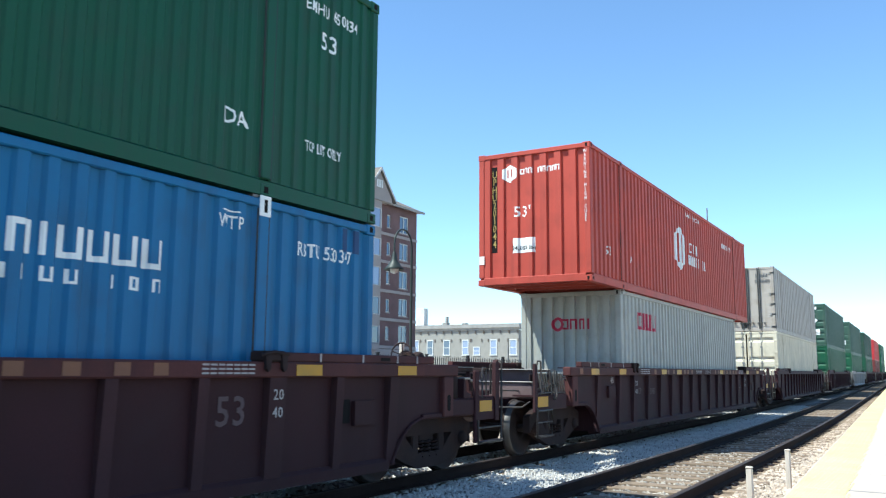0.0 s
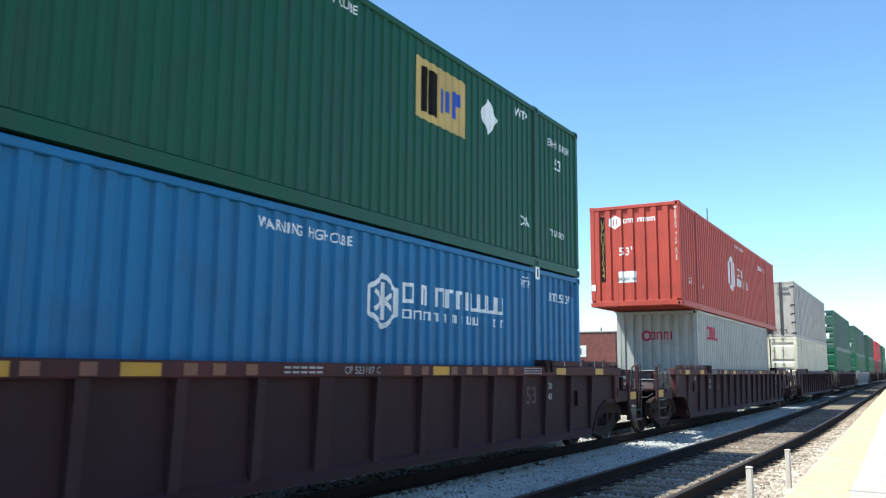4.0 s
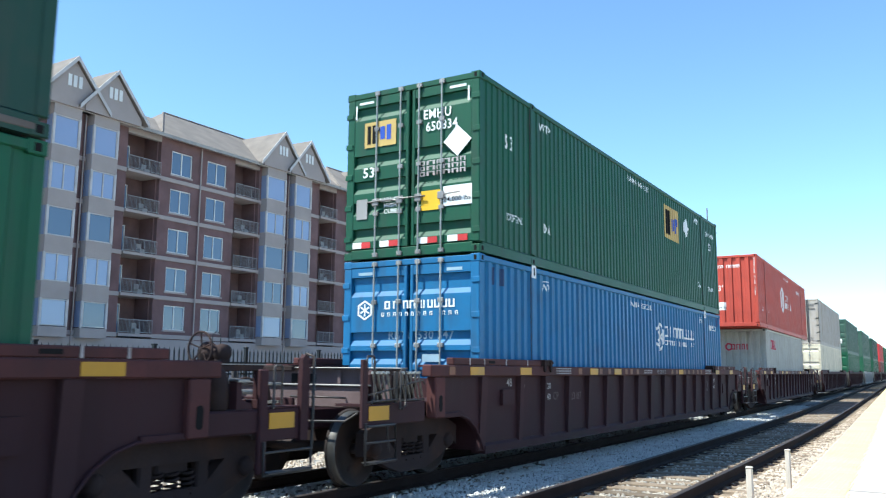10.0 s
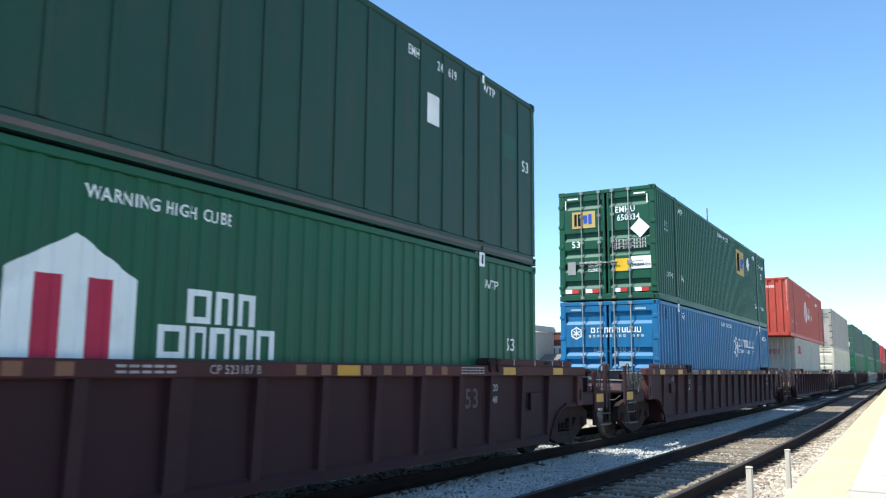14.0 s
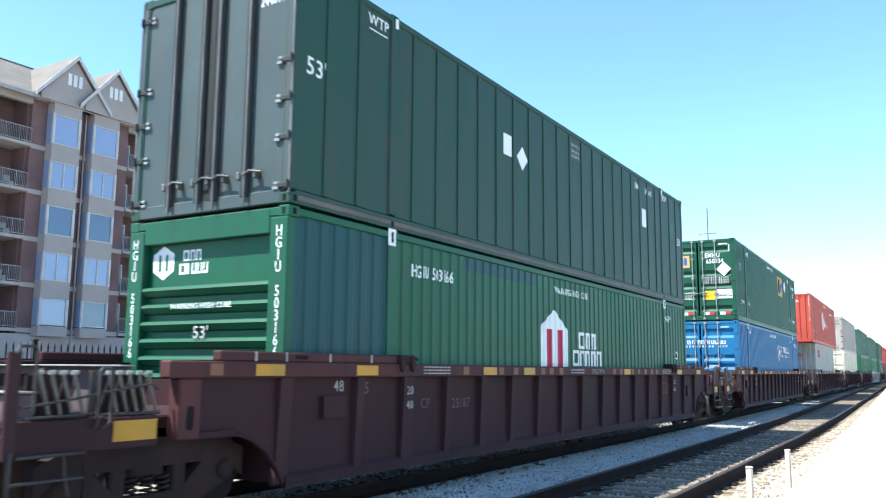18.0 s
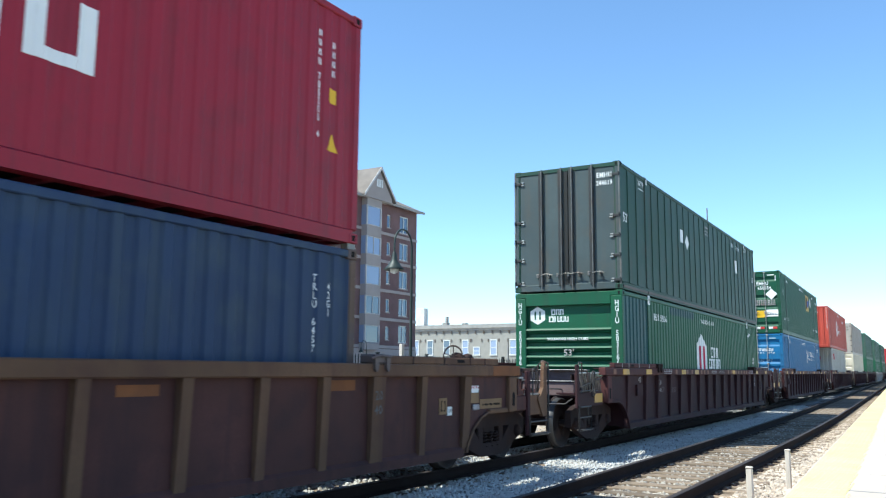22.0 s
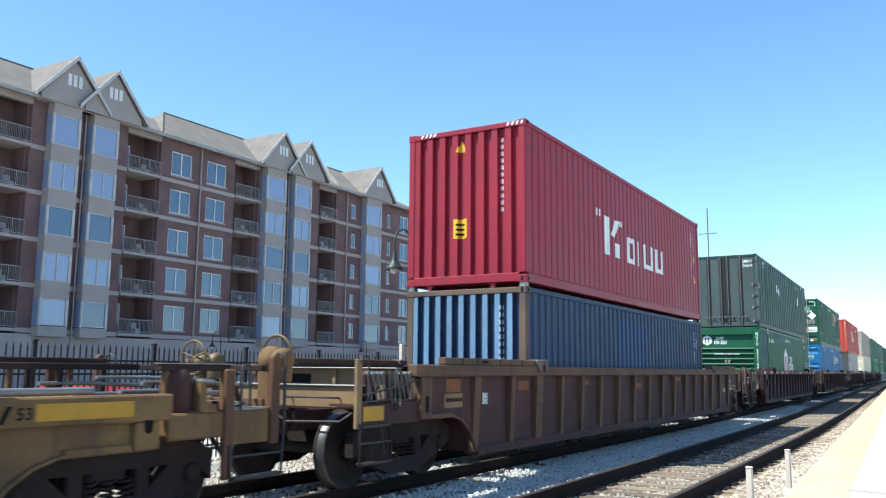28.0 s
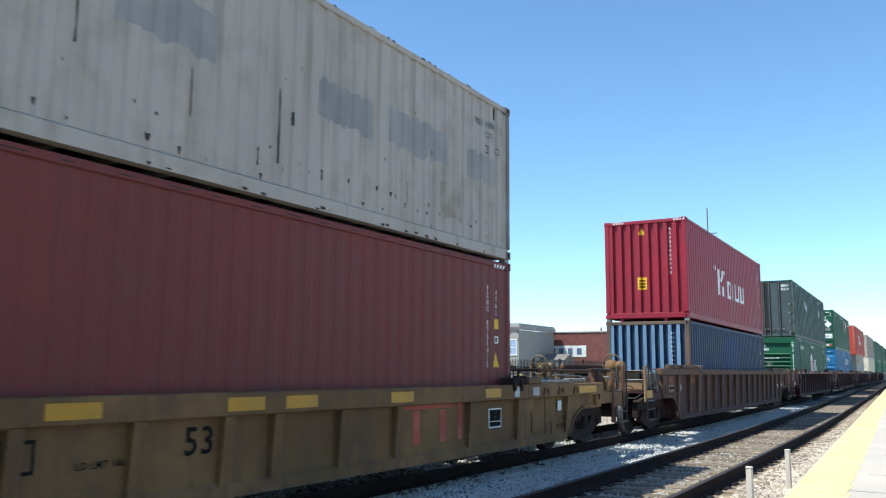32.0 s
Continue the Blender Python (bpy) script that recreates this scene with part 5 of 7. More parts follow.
    part("handrail", Shape().box(-1.3, 1.3, 10.98, 11.04, 1.44, 1.5, 0.01).box(-1.3, -1.24, 10.98, 11.04, 1.15, 1.44).box(0.0, 0.06, 10.98, 11.04, 1.15, 1.44), M_CAST, car)


def rear_end(car, paint, plain, outer):
    """What stands on the -y end: grab posts, apron with ladder, crates of guard rods, dusty end sheet and the brake wheel. outer: reflector beside the ladder."""
    for sx in (-1, 1):
        xr = sx * 1.44
        part("grab_post", Shape().box(sx * 1.38, sx * 1.43, -11.27, -11.17, 0.78, 1.58, 0.008), M_CAR_RIB if not plain else M_NOTICE, car)
        part("grab_iron", Shape().tube([(xr, -11.22, 1.56), (xr, -11.2, 1.62), (xr, -11.08, 1.62), (xr, -11.06, 1.58), (xr, -11.06, 1.12), (xr, -11.12, 1.06)], 0.014, 6), M_GRAB, car)
        apron = part("apron_plate", Shape().box(sx * 1.37, sx * 1.405, -11.24, -9.86, 0.8, 1.06, 0.01).box(sx * 1.0, sx * 1.37, -11.24, -9.86, 1.03, 1.06), paint, car)
        part("reflector", Shape().box(sx * 1.407, sx * 1.412, *((-10.32, -9.88) if outer else (-11.12, -10.7)), 0.86, 1.03), M_REFLECT, apron, "yellow reflective panel")
        part("grab_post", Shape().box(sx * 1.36, sx * 1.4, -10.55, -10.49, 1.0, 1.44, 0.006), M_GRAB, car)
        part("grab_iron", Shape().tube([(xr, -10.52, 0.98), (xr, -10.5, 1.0), (xr, -10.5, 1.43), (xr, -10.48, 1.46), (xr, -10.4, 1.46), (xr, -10.38, 1.43), (xr, -10.38, 1.02), (xr, -10.46, 0.98)], 0.014, 6), M_GRAB, car)
        lad = part("ladder", Shape().tube([(xr, -11.22, 0.84), (xr, -11.22, 0.37), (xr, -10.6, 0.37), (xr, -10.6, 0.8), (xr, -11.18, 0.8)], 0.018, 6), M_GRAB, car)
        part("rung", Shape().tube([(xr, -11.22, 0.61), (xr, -10.6, 0.61)], 0.014, 6), M_GRAB, lad)
        part("tread", Shape().box(sx * 1.38, sx * 1.49, -11.2, -10.62, 0.375, 0.395, 0.004), M_GRAB, lad)
        part("step_hanger", Shape().tube([(xr, -10.78, 0.8), (xr, -10.76, 0.62), (xr, -10.72, 0.48)], 0.012, 5), M_GRAB, lad)
    # two crates of slanting rods, lighter ones before darker
    for y0, n in ((-10.98, 4), (-10.36, 5)):
        for k in range(n):
            y = y0 + 0.1 * k
            part("guard_rod", Shape().tube([(1.36, y, 1.42), (1.36, y + 0.1, 1.1)], 0.015, 5), M_ROD, car)
            part("guard_rod", Shape().tube([(1.26, y + 0.11, 1.42), (1.26, y, 1.1)], 0.015, 5), M_CAST, car)
            part("rod_cap", Shape().tube([(1.36, y - 0.02, 1.425), (1.36, y + 0.03, 1.425)], 0.02, 6), M_LOCKROD, car)
        part("guard_rail", Shape().tube([(1.36, y0 - 0.04, 1.08), (1.36, y0 + n * 0.1 + 0.04, 1.08)], 0.018, 6), M_GRAB, car)
        part("guard_back", Shape().box(1.18, 1.2, y0, y0 + n * 0.1, 1.07, 1.4), M_CAST, car)
    part("guard_bracket", Shape().prism([(-10.92, 1.06), (-10.8, 1.06), (-10.82, 1.44), (-10.9, 1.46), (-10.96, 1.4)], "x", 1.25, 1.3), paint, car)
    part("lever", Shape().tube([(1.42, -11.16, 1.16), (1.42, -10.7, 1.22), (1.42, -10.2, 1.3), (1.42, -9.95, 1.33), (1.42, -9.9, 1.28)], 0.012, 6), M_GRAB, car)
    part("lever", Shape().tube([(1.42, -11.18, 1.08), (1.42, -10.5, 1.1)], 0.012, 6), M_GRAB, car)
    beam = M_NOTICE if plain else M_DUSTY
    part("end_crossbeam", Shape().box(-1.3, 1.3, -11.1, -10.98, 1.0, 1.26, 0.015), beam, car, "" if plain else "dusty mauve end beam")
    # added pale strip stands for the sunlit top edge of the beam
    part("beam_cap", Shape().box(-1.32, 1.32, -11.13, -10.95, 1.262, 1.28, 0.005), M_GALV, car, "pale strip for the sun glint on the beam's edge")
    sheet = part("end_sheet", Shape().box(-1.3, 1.15, -10.02, -9.98, 1.08, 1.47), beam, car, "dusty sloping end sheet")
    part("sheet_flange", Shape().box(-1.3, 1.2, -10.12, -9.97, 1.472, 1.49, 0.006), M_GALV, sheet)
    part("sheet_hole", Shape().box(-0.75, -0.3, -10.026, -10.022, 1.2, 1.4, 0.003), M_BLACK, sheet)
    part("sheet_rib", Shape().box(0.1, 0.16, -10.06, -10.022, 1.1, 1.46, 0.006), beam, sheet)
    part("grab_iron", Shape().tube([(0.3, -11.11, 1.12), (0.3, -11.24, 1.13), (1.05, -11.24, 1.13), (1.05, -11.11, 1.12)], 0.014, 6), M_GRAB, car)
    part("uncoupling_lever", Shape().tube([(1.3, -11.2, 0.95), (1.2, -11.3, 0.86), (0.4, -11.34, 0.84), (0.2, -11.34, 1.0)], 0.014, 6), M_GRAB, car)
    brake_wheel(car, -1.12, -11.42, 1.72 if not plain else 1.6, 0.22, -1, M_CAST if not plain else M_BRASS, M_CAST if not plain else M_BRASS)


def well_car(label, mid, paint, ribs, half_well=8.2, top=1.535, chord=0.16, post_paint=None, full=True, style=0, clamp_paint=None, reach=1.45, outer=False):
    """A single well car: deep side sills with ribs between two ends that ride on trucks. Its origin is on the rails, mid-length."""
    car = thing("well_car", label, "rail car", group="well cars")
    hw, bot = 1.47, 0.3
    post_paint = post_paint or paint
    worn = clamp_paint is not None
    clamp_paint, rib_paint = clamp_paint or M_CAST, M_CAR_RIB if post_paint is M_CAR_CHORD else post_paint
    h, low = half_well, 0.84 if top > 1.5 else 0.78
    for sx in (-1, 1):
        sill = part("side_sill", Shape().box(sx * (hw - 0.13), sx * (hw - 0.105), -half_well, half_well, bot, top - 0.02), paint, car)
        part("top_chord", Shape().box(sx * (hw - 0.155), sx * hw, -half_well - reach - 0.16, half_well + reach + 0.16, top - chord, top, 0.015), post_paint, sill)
        part("chord_shelf", Shape().box(sx * (hw - 0.32), sx * (hw - 0.156), -half_well - reach, half_well + reach, top - 0.03, top - 0.008), paint, sill)
        part("bottom_chord", Shape().prism([(sx * (hw - 0.3), bot - 0.05), (sx * (hw - 0.05), bot - 0.05), (sx * (hw - 0.05), bot + 0.06), (sx * (hw - 0.1), bot + 0.1), (sx * (hw - 0.3), bot + 0.1)], "y", -half_well, half_well), paint, sill)
        for y in ribs:
            wd = 0.125 if abs(abs(y) - 6.1) < 0.2 or abs(y - 0.1) < 0.02 and not style else 0.065
            p = [(sx * (hw - 0.11), bot), (sx * (hw - 0.06), bot), (sx * (hw - 0.012), top - chord), (sx * (hw - 0.11), top - chord)]
            part("rib", Shape().prism(p, "y", y - wd, y + wd), rib_paint, sill)
        # bolster webs over the trucks, with the wheel arch cut out
        for sy in (-1, 1):
            arch = [(h + 0.02, bot + 0.02), (h + 0.02, top - chord - 0.002), (h + reach, top - chord - 0.002), (h + reach + 0.02, 1.0), (h + reach, low), (h + 0.72, low - 0.005), (h + 0.5, low - 0.07), (h + 0.3, low - 0.2), (h + 0.16, low - 0.36), (h + 0.06, bot + 0.02)]
            part("bolster_web", Shape().prism([(sy * a, b) for a, b in arch], "x", sx * (hw - 0.13), sx * (hw - 0.075)), paint, car)
            part("arch_lip", Shape().tube([(sx * (hw - 0.05), sy * a, b) for a, b in arch[4:]], 0.02, 5), paint if post_paint is M_CAR_CHORD else post_paint, car)
            part("web_post", Shape().prism([(sx * (hw - 0.13), bot), (sx * (hw - 0.07), bot), (sx * (hw - 0.012), top - chord - 0.004), (sx * (hw - 0.13), top - chord - 0.004)], "y", sy * (h - 0.03), sy * (h + 0.16)), rib_paint, car)
            part("end_post", Shape().box(sx * (hw - 0.16), sx * (hw - 0.005), sy * (h + reach - 0.22), sy * (h + reach + 0.04), low - 0.01, top - chord - 0.004, 0.015), post_paint, car)
            part("web_sill", Shape().box(sx * (hw - 0.12), sx * (hw - 0.03), sy * (h + 0.75), sy * (h + reach - 0.225), low - 0.012, low + 0.05, 0.01), post_paint if worn else paint, car)
            part("jack_slot", Shape().prism([(sy * (h + reach - 0.09) + 0.045 * math.cos(a), 1.02 + (0.07 if math.sin(a) > 0 else -0.07) + 0.04 * math.sin(a)) for a in [k * math.pi / 6 + 0.01 for k in range(12)]], "x", sx * (hw - 0.012), sx * (hw - 0.002)), M_BLACK, car)
            # raised container guide on the chord, with stakes and notches
            if not style:
                gd = part("guide_rail", Shape().box(sx * (hw - 0.14), sx * (hw - 0.02), sy * (h - 1.97), sy * (h + 1.0), top + 0.002, top + 0.1, 0.012), post_paint, car)
                for q in (1.4, 0.62, -0.1, -0.55):
                    part("guide_notch", Shape().box(sx * (hw - 0.019), sx * (hw - 0.015), sy * (h - q), sy * (h - q) + 0.03, top + 0.004, top + 0.098), M_STENCIL if not worn else M_CAST, gd)
                part("guide_hole", Shape().box(sx * (hw - 0.019), sx * (hw - 0.014), sy * (h - 0.25), sy * (h - 0.05), top + 0.03, top + 0.07, 0.004), M_BLACK, gd)
            g = part("locking_box", Shape().box(sx * (hw - 0.2), sx * (hw + 0.02), sy * (h - 2.3), sy * (h - 1.98), top + 0.0, top + 0.11, 0.02), clamp_paint, car)
            for q in (2.26, 2.02):
                part("claw", Shape().prism([(sy * (h - q) - 0.05, top + 0.1), (sy * (h - q) + 0.05, top + 0.1), (sy * (h - q) + 0.03, top - 0.07), (sy * (h - q), top - 0.1), (sy * (h - q) - 0.03, top - 0.07)], "x", sx * (hw + 0.002), sx * (hw + 0.04)), clamp_paint, g)
            part("latch", Shape().tube([(sx * (hw + 0.02), sy * (h - 2.36), top + 0.06), (sx * (hw + 0.05), sy * (h - 2.2), top + 0.1), (sx * (hw + 0.03), sy * (h - 1.96), top + 0.08)], 0.018, 6), clamp_paint, g)
    # slope sheet, floor beams, centre sill, couplers
    for sy in (-1, 1):
        part("end_bulkhead", Shape().box(-hw + 0.13, hw - 0.13, sy * (h + 0.0), sy * (h + 0.06), bot, top - 0.2), paint, car)
        part("end_deck", Shape().box(-hw + 0.35, hw - 0.35, sy * h, sy * (h + 1.7), 0.92, 1.04, 0.02), paint, car)
        part("centre_sill", Shape().box(-0.32, 0.32, sy * h, sy * 11.05, 0.7, 0.98, 0.03), paint, car)
        part("draft_box", Shape().box(-0.24, 0.24, sy * 11.04, sy * 11.3, 0.66, 1.0, 0.03), M_CAST, car)
        part("coupler", Shape().box(-0.09, 0.09, sy * 11.25, sy * 11.5, 0.77, 0.95, 0.03).box(-0.2, 0.17, sy * 11.48, sy * 11.7, 0.72, 1.0, 0.05), M_CAST, car)
        part("air_hose", Shape().tube([(sy * 0.3, sy * 11.2, 0.8), (sy * 0.32, sy * 11.35, 0.62), (sy * 0.3, sy * 11.55, 0.4), (sy * 0.2, sy * 11.68, 0.36)], 0.028, 8), M_RUBBER, car)
        truck(car, sy * (h + 1.45), full)
    if full:
        if style:
            front_end(car, paint, True, M_OLDBROWN, M_OLDBROWN)
            brake_wheel(car, 1.02, 11.5, 1.62, 0.21, 1, M_BRASS, M_CAR_YELLOW)
            # deck top coloured paler than the car, as the sun lights it
            part("deck_plate", Shape().box(-1.1, 1.2, 7.0, 9.4, 1.17, 1.19), M_NOTICE, car, "cream-tan end deck, sunlight in its colour")
            for k in range(12):
                part("deck_slat", Shape().box(0.55, 1.25, 7.9 + k * 0.12, 7.96 + k * 0.12, 1.192, 1.215), M_TANPAINT, car)
            for x, z, r in ((0.9, 1.26, 0.035), (0.6, 1.24, 0.025)):
                part("air_pipe", Shape().tube([(x, 6.7, z), (x, 9.3, z)], r, 8), M_GALV, car)
            for x, z in ((-0.5, 1.44), (-1.05, 1.5)):
                part("handrail", Shape().box(x - 0.03, x + 0.03, 6.7, 10.9, z, z + 0.07, 0.01), M_CAST, car)
                for y in (6.9, 8.4, 9.9):
                    part("rail_foot", Shape().box(x - 0.025, x + 0.025, y, y + 0.06, 1.18, z), M_CAST, car)
            part("deck_gusset", Shape().prism([(8.5, 1.19), (8.95, 1.19), (8.6, 1.4), (8.52, 1.4)], "x", 0.2, 0.24), M_TANPAINT, car)
            part("deck_box", Shape().prism([(7.75, 1.19), (8.25, 1.19), (8.2, 1.34), (7.82, 1.36)], "x", 0.45, 0.75), M_TANPAINT, car)
            rear_end(car, paint, True, False)
        else:
            front_end(car, paint, worn, M_CAR_OCHRE if worn else paint, paint)
            rear_end(car, paint, worn, outer)
    else:
        for sy in (-1, 1):
            for sx in (-1, 1):
                part("end_apron", Shape().box(sx * 1.1, sx * 1.41, sy * (h + reach + 0.05), sy * 11.1, 0.8, 1.06, 0.015), paint, car)
                part("reflector", Shape().box(sx * 1.412, sx * 1.417, sy * 10.6, sy * 11.0, 0.86, 1.0), M_REFLECT, car, "yellow reflective panel")
                part("ladder", Shape().tube([(sx * 1.43, sy * 10.5, 1.5), (sx * 1.43, sy * 10.5, 0.4), (sx * 1.43, sy * 11.1, 0.4), (sx * 1.43, sy * 11.1, 1.5)], 0.02, 6).tube([(sx * 1.43, sy * 10.5, 0.65), (sx * 1.43, sy * 11.1, 0.65)], 0.016, 6), M_ROD, car)
            part("end_crossbeam", Shape().box(-1.3, 1.3, sy * 10.95, sy * 11.07, 1.0, 1.26, 0.02), paint, car)
    for i in range(7):
        y = -half_well + 1.0 + i * (2 * half_well - 2) / 6
        part("floor_beam", Shape().box(-hw + 0.14, hw - 0.14, y - 0.15, y + 0.15, 0.24, 0.36, 0.02), paint, car)
    TRAIN.append((car, mid, 0.0))
    return car


def car_text(car, text, size, y, z, x=1.372, material=None):
    me = letters(text, size)
    me.materials.append(material or M_STENCIL)
    me.transform(Matrix(((0, 0, 1, x), (1, 0, 0, y), (0, 1, 0, z), (0, 0, 0, 1))))
    return [part("stencil", m, None, car) for m in pieces(me)]


def car_plate(car, name, y0, y1, z0, z1, material, x=1.366, label="", t=0.006):
    return part(name, Shape().box(x, x + t, y0, y1, z0, z1), material, car, label)


M_FADEDRED = mat("faded_red_logo", (0.38, 0.085, 0.06), 0.7, vary=0.25, dirt=(0.3, 0.22, 0.09), dirt_amount=0.7)
RIBS = [0.1] + [0.1 + sg * y for y in (1.02, 2.04, 3.05, 4.05, 5.05, 6.05, 7.08) for sg in (-1, 1)]
RIBS_K = [0.0] + [sg * y for y in (1.08, 2.13, 3.2, 4.2, 5.18, 6.18, 7.2) for sg in (-1, 1)]
RIBS_E = [-7.2, -6.03, -4.5, -3.5, -2.5, -1.4, -0.36, 0.33, 1.42, 2.55, 4.4, 6.03]

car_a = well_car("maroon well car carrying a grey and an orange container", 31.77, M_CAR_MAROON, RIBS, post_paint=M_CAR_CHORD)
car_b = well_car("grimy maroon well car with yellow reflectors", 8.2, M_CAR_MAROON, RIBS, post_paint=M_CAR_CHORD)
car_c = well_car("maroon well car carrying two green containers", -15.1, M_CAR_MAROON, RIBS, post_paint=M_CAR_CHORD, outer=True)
car_k = well_car("dusty brown well car carrying forty-foot containers", -38.74, M_CAR_BROWN, RIBS_K, half_well=8.3, reach=1.58, post_paint=M_CAR_OCHRE, clamp_paint=M_CLAMP)
car_e = well_car("dirty yellow well car with lower side sills", -62.39, M_CAR_YELLOW, RIBS_E, half_well=7.95, top=1.24, chord=0.23, style=1, reach=1.6)
far_cars = [(55.05, M_CAR_MAROON), (78.3, M_CAR_MAROON), (101.6, M_CAR_GREY), (124.9, M_CAR_MAROON), (148.2, M_CAR_MAROON), (171.5, M_CAR_MAROON)]
for mid, paint in far_cars:
    well_car("distant well car under stacked containers", mid + 0.08, paint, RIBS, full=False)
for car in (car_a, car_b, car_c):
    for y0 in (-8.75, -7.1, -4.0, -2.62, 2.3, 6.4, 8.3):
        car_plate(car, "reflector", y0, y0 + 0.42, 1.395, 1.51, M_REFLECT, 1.4705, "yellow reflective tape", 0.004)
    for y0 in (-4.6, -3.5, -3.0, -1.95, -1.6, -1.17, 1.6, 2.02, 2.78, 3.2, 3.68, 4.15, 4.55, -9.35):
        car_plate(car, "reflector", y0, y0 + 0.16, 1.4, 1.51, M_REFLECT_OLD, 1.4705, "worn orange reflective tape", 0.004)
    for sy in (-1, 1):
        car_text(car, "20", 0.15, sy * 6.05 + 0.1, 1.2, 1.461)
        car_text(car, "40", 0.15, sy * 6.05 + 0.1, 1.02, 1.455)
    car_text(car, "53", 0.4, 5.58, 1.04, material=M_STENCIL_DIM)
    car_text(car, "48", 0.18, -7.3, 1.27, material=M_STENCIL)
    car_text(car, "45", 0.2, -6.82, 1.24, material=M_STENCIL_DIM)
    car_plate(car, "route_box", -7.62, -7.22, 0.93, 1.17, M_CAR_MAROON, 1.37, t=0.05)
    car_plate(car, "route_box", 7.5, 7.9, 0.82, 1.1, M_CAR_MAROON, 1.37, t=0.05)
    part("stencil", Shape().box(1.372, 1.376, 7.22, 7.46, 0.85, 1.12), M_BLACK, car)
    for y in (-5.65, 5.1):
        for z in (1.5, 1.46, 1.42):
            for i in range(7):
                car_plate(car, "marking", y + i * 0.1, y + i * 0.1 + 0.08, z - 0.009, z + 0.009, M_STENCIL, 1.4708, "", 0.003)
    car_text(car, "CP 523187 " + {car_a: "D", car_b: "C", car_c: "B"}[car], 0.12, 0.74, 1.45, 1.474, M_STENCIL)
    car_text(car, "CP", 0.19, -5.45, 1.02, material=M_STENCIL_DIM)
    car_text(car, "523187", 0.19, -4.55, 1.0, material=M_STENCIL_DIM)
    for z in (1.48, 1.43):
        for i in range(5):
            car_plate(car, "marking", -0.62 + i * 0.13, -0.52 + i * 0.13, z - 0.012, z + 0.012, M_STENCIL, 1.4708, "", 0.003)
for sy in (-1, 1):
    car_text(car_k, "20", 0.15, sy * 6.16, 1.15, 1.46, M_BLACKFADE)
    car_text(car_k, "40", 0.15, sy * 6.16, 0.98, 1.455, M_BLACKFADE)
XW, XS = 1.3955, 1.366  # the faces of the bolster web and of the side sill
car_plate(car_k, "data_plate", -8.08, -7.93, 0.97, 1.13, M_LETTER, XS, "white load plate")
car_text(car_k, "110", 0.075, -8.005, 1.05, 1.376, M_BLACK)
for g in (-1, 1):
    part("plate_ring", Shape().tube([(1.374, -8.005 + 0.065 * math.cos(g * (0.5 + k * 0.21)), 1.05 + 0.065 * math.sin(g * (0.5 + k * 0.21))) for k in range(11)], 0.005, 4), M_BLACK, car_k)
car_plate(car_k, "patch", -9.2, -8.8, 1.16, 1.34, M_RUSTPATCH, XW, "orange-brown paint patch")
car_plate(car_k, "data_plate", -9.25, -8.75, 0.95, 1.14, M_NOTICE, XW, "tan notice board")
for i in range(14):
    car_plate(car_k, "marking", -9.2 + i * 0.032, -9.18 + i * 0.032, 1.03, 1.08, M_BLACK, XW + 0.0065, "", 0.003)
for y0, y1, z0, z1 in ((-6.85, -6.45, 1.15, 1.3), (-3.98, -3.7, 1.2, 1.28), (-0.86, -0.4, 1.08, 1.2), (2.5, 2.95, 1.22, 1.32), (5.35, 5.8, 1.22, 1.34)):
    car_plate(car_k, "patch", y0, y1, z0, z1, M_RUSTPATCH, XS, "orange-brown paint patch", 0.003)
car_plate(car_k, "patch", 9.1, 10.0, 1.385, 1.53, M_RUSTPATCH, 1.4705, "orange-brown paint patch", 0.003)
car_plate(car_k, "data_plate", 7.7, 7.9, 0.86, 1.08, M_NOTICE, XS, "yellow stencilled plate")
for y0, y1, z0, z1 in ((7.74, 7.755, 0.9, 1.04), (7.84, 7.855, 0.9, 1.04), (7.755, 7.78, 1.025, 1.04), (7.815, 7.84, 1.025, 1.04), (7.755, 7.78, 0.9, 0.915), (7.815, 7.84, 0.9, 0.915)):
    car_plate(car_k, "marking", y0, y1, z0, z1, M_BLACK, XS + 0.0065, "", 0.003)
car_plate(car_k, "data_plate", 7.92, 8.04, 0.84, 0.96, M_LETTER, XS, "white load plate")
car_text(car_k, "110", 0.06, 7.98, 0.9, 1.376, M_BLACK)
car_plate(car_k, "data_plate", 8.5, 8.76, 1.14, 1.24, M_LETTER, XW, "white warning notice")
car_text(car_k, "WARNING", 0.045, 8.63, 1.215, XW + 0.01, M_LOGO_RED)
car_plate(car_k, "patch", 8.48, 8.77, 0.99, 1.135, M_NOTICE, XW, "tan notice board")
part("marker_lamp", Shape().box(XW, XW + 0.04, 8.56, 8.74, 0.89, 0.97, 0.015), M_STENCIL, car_k, "small grey marker")
car_plate(car_k, "patch", 8.8, 9.5, 0.9, 1.04, M_NOTICE, XW, "tan notice board")
for i in range(16):
    if i not in (1, 5, 9):
        car_plate(car_k, "marking", 8.88 + i * 0.035, 8.905 + i * 0.035, 0.945, 0.975, M_BLACK, XW + 0.0065, "", 0.003)
# the yellow car's lettering and tape
for y0 in (-2.3, -0.42, 0.4, 2.3, 4.75):
    car_plate(car_e, "reflector", y0, y0 + 0.5, 1.06, 1.19, M_REFLECT, 1.4705, "yellow reflective tape", 0.004)
car_plate(car_e, "reflector", 8.41, 9.29, 1.06, 1.19, M_REFLECT, 1.4705, "yellow reflective tape", 0.004)
car_text(car_e, "53", 0.36, -0.66, 0.79, material=M_BLACK)
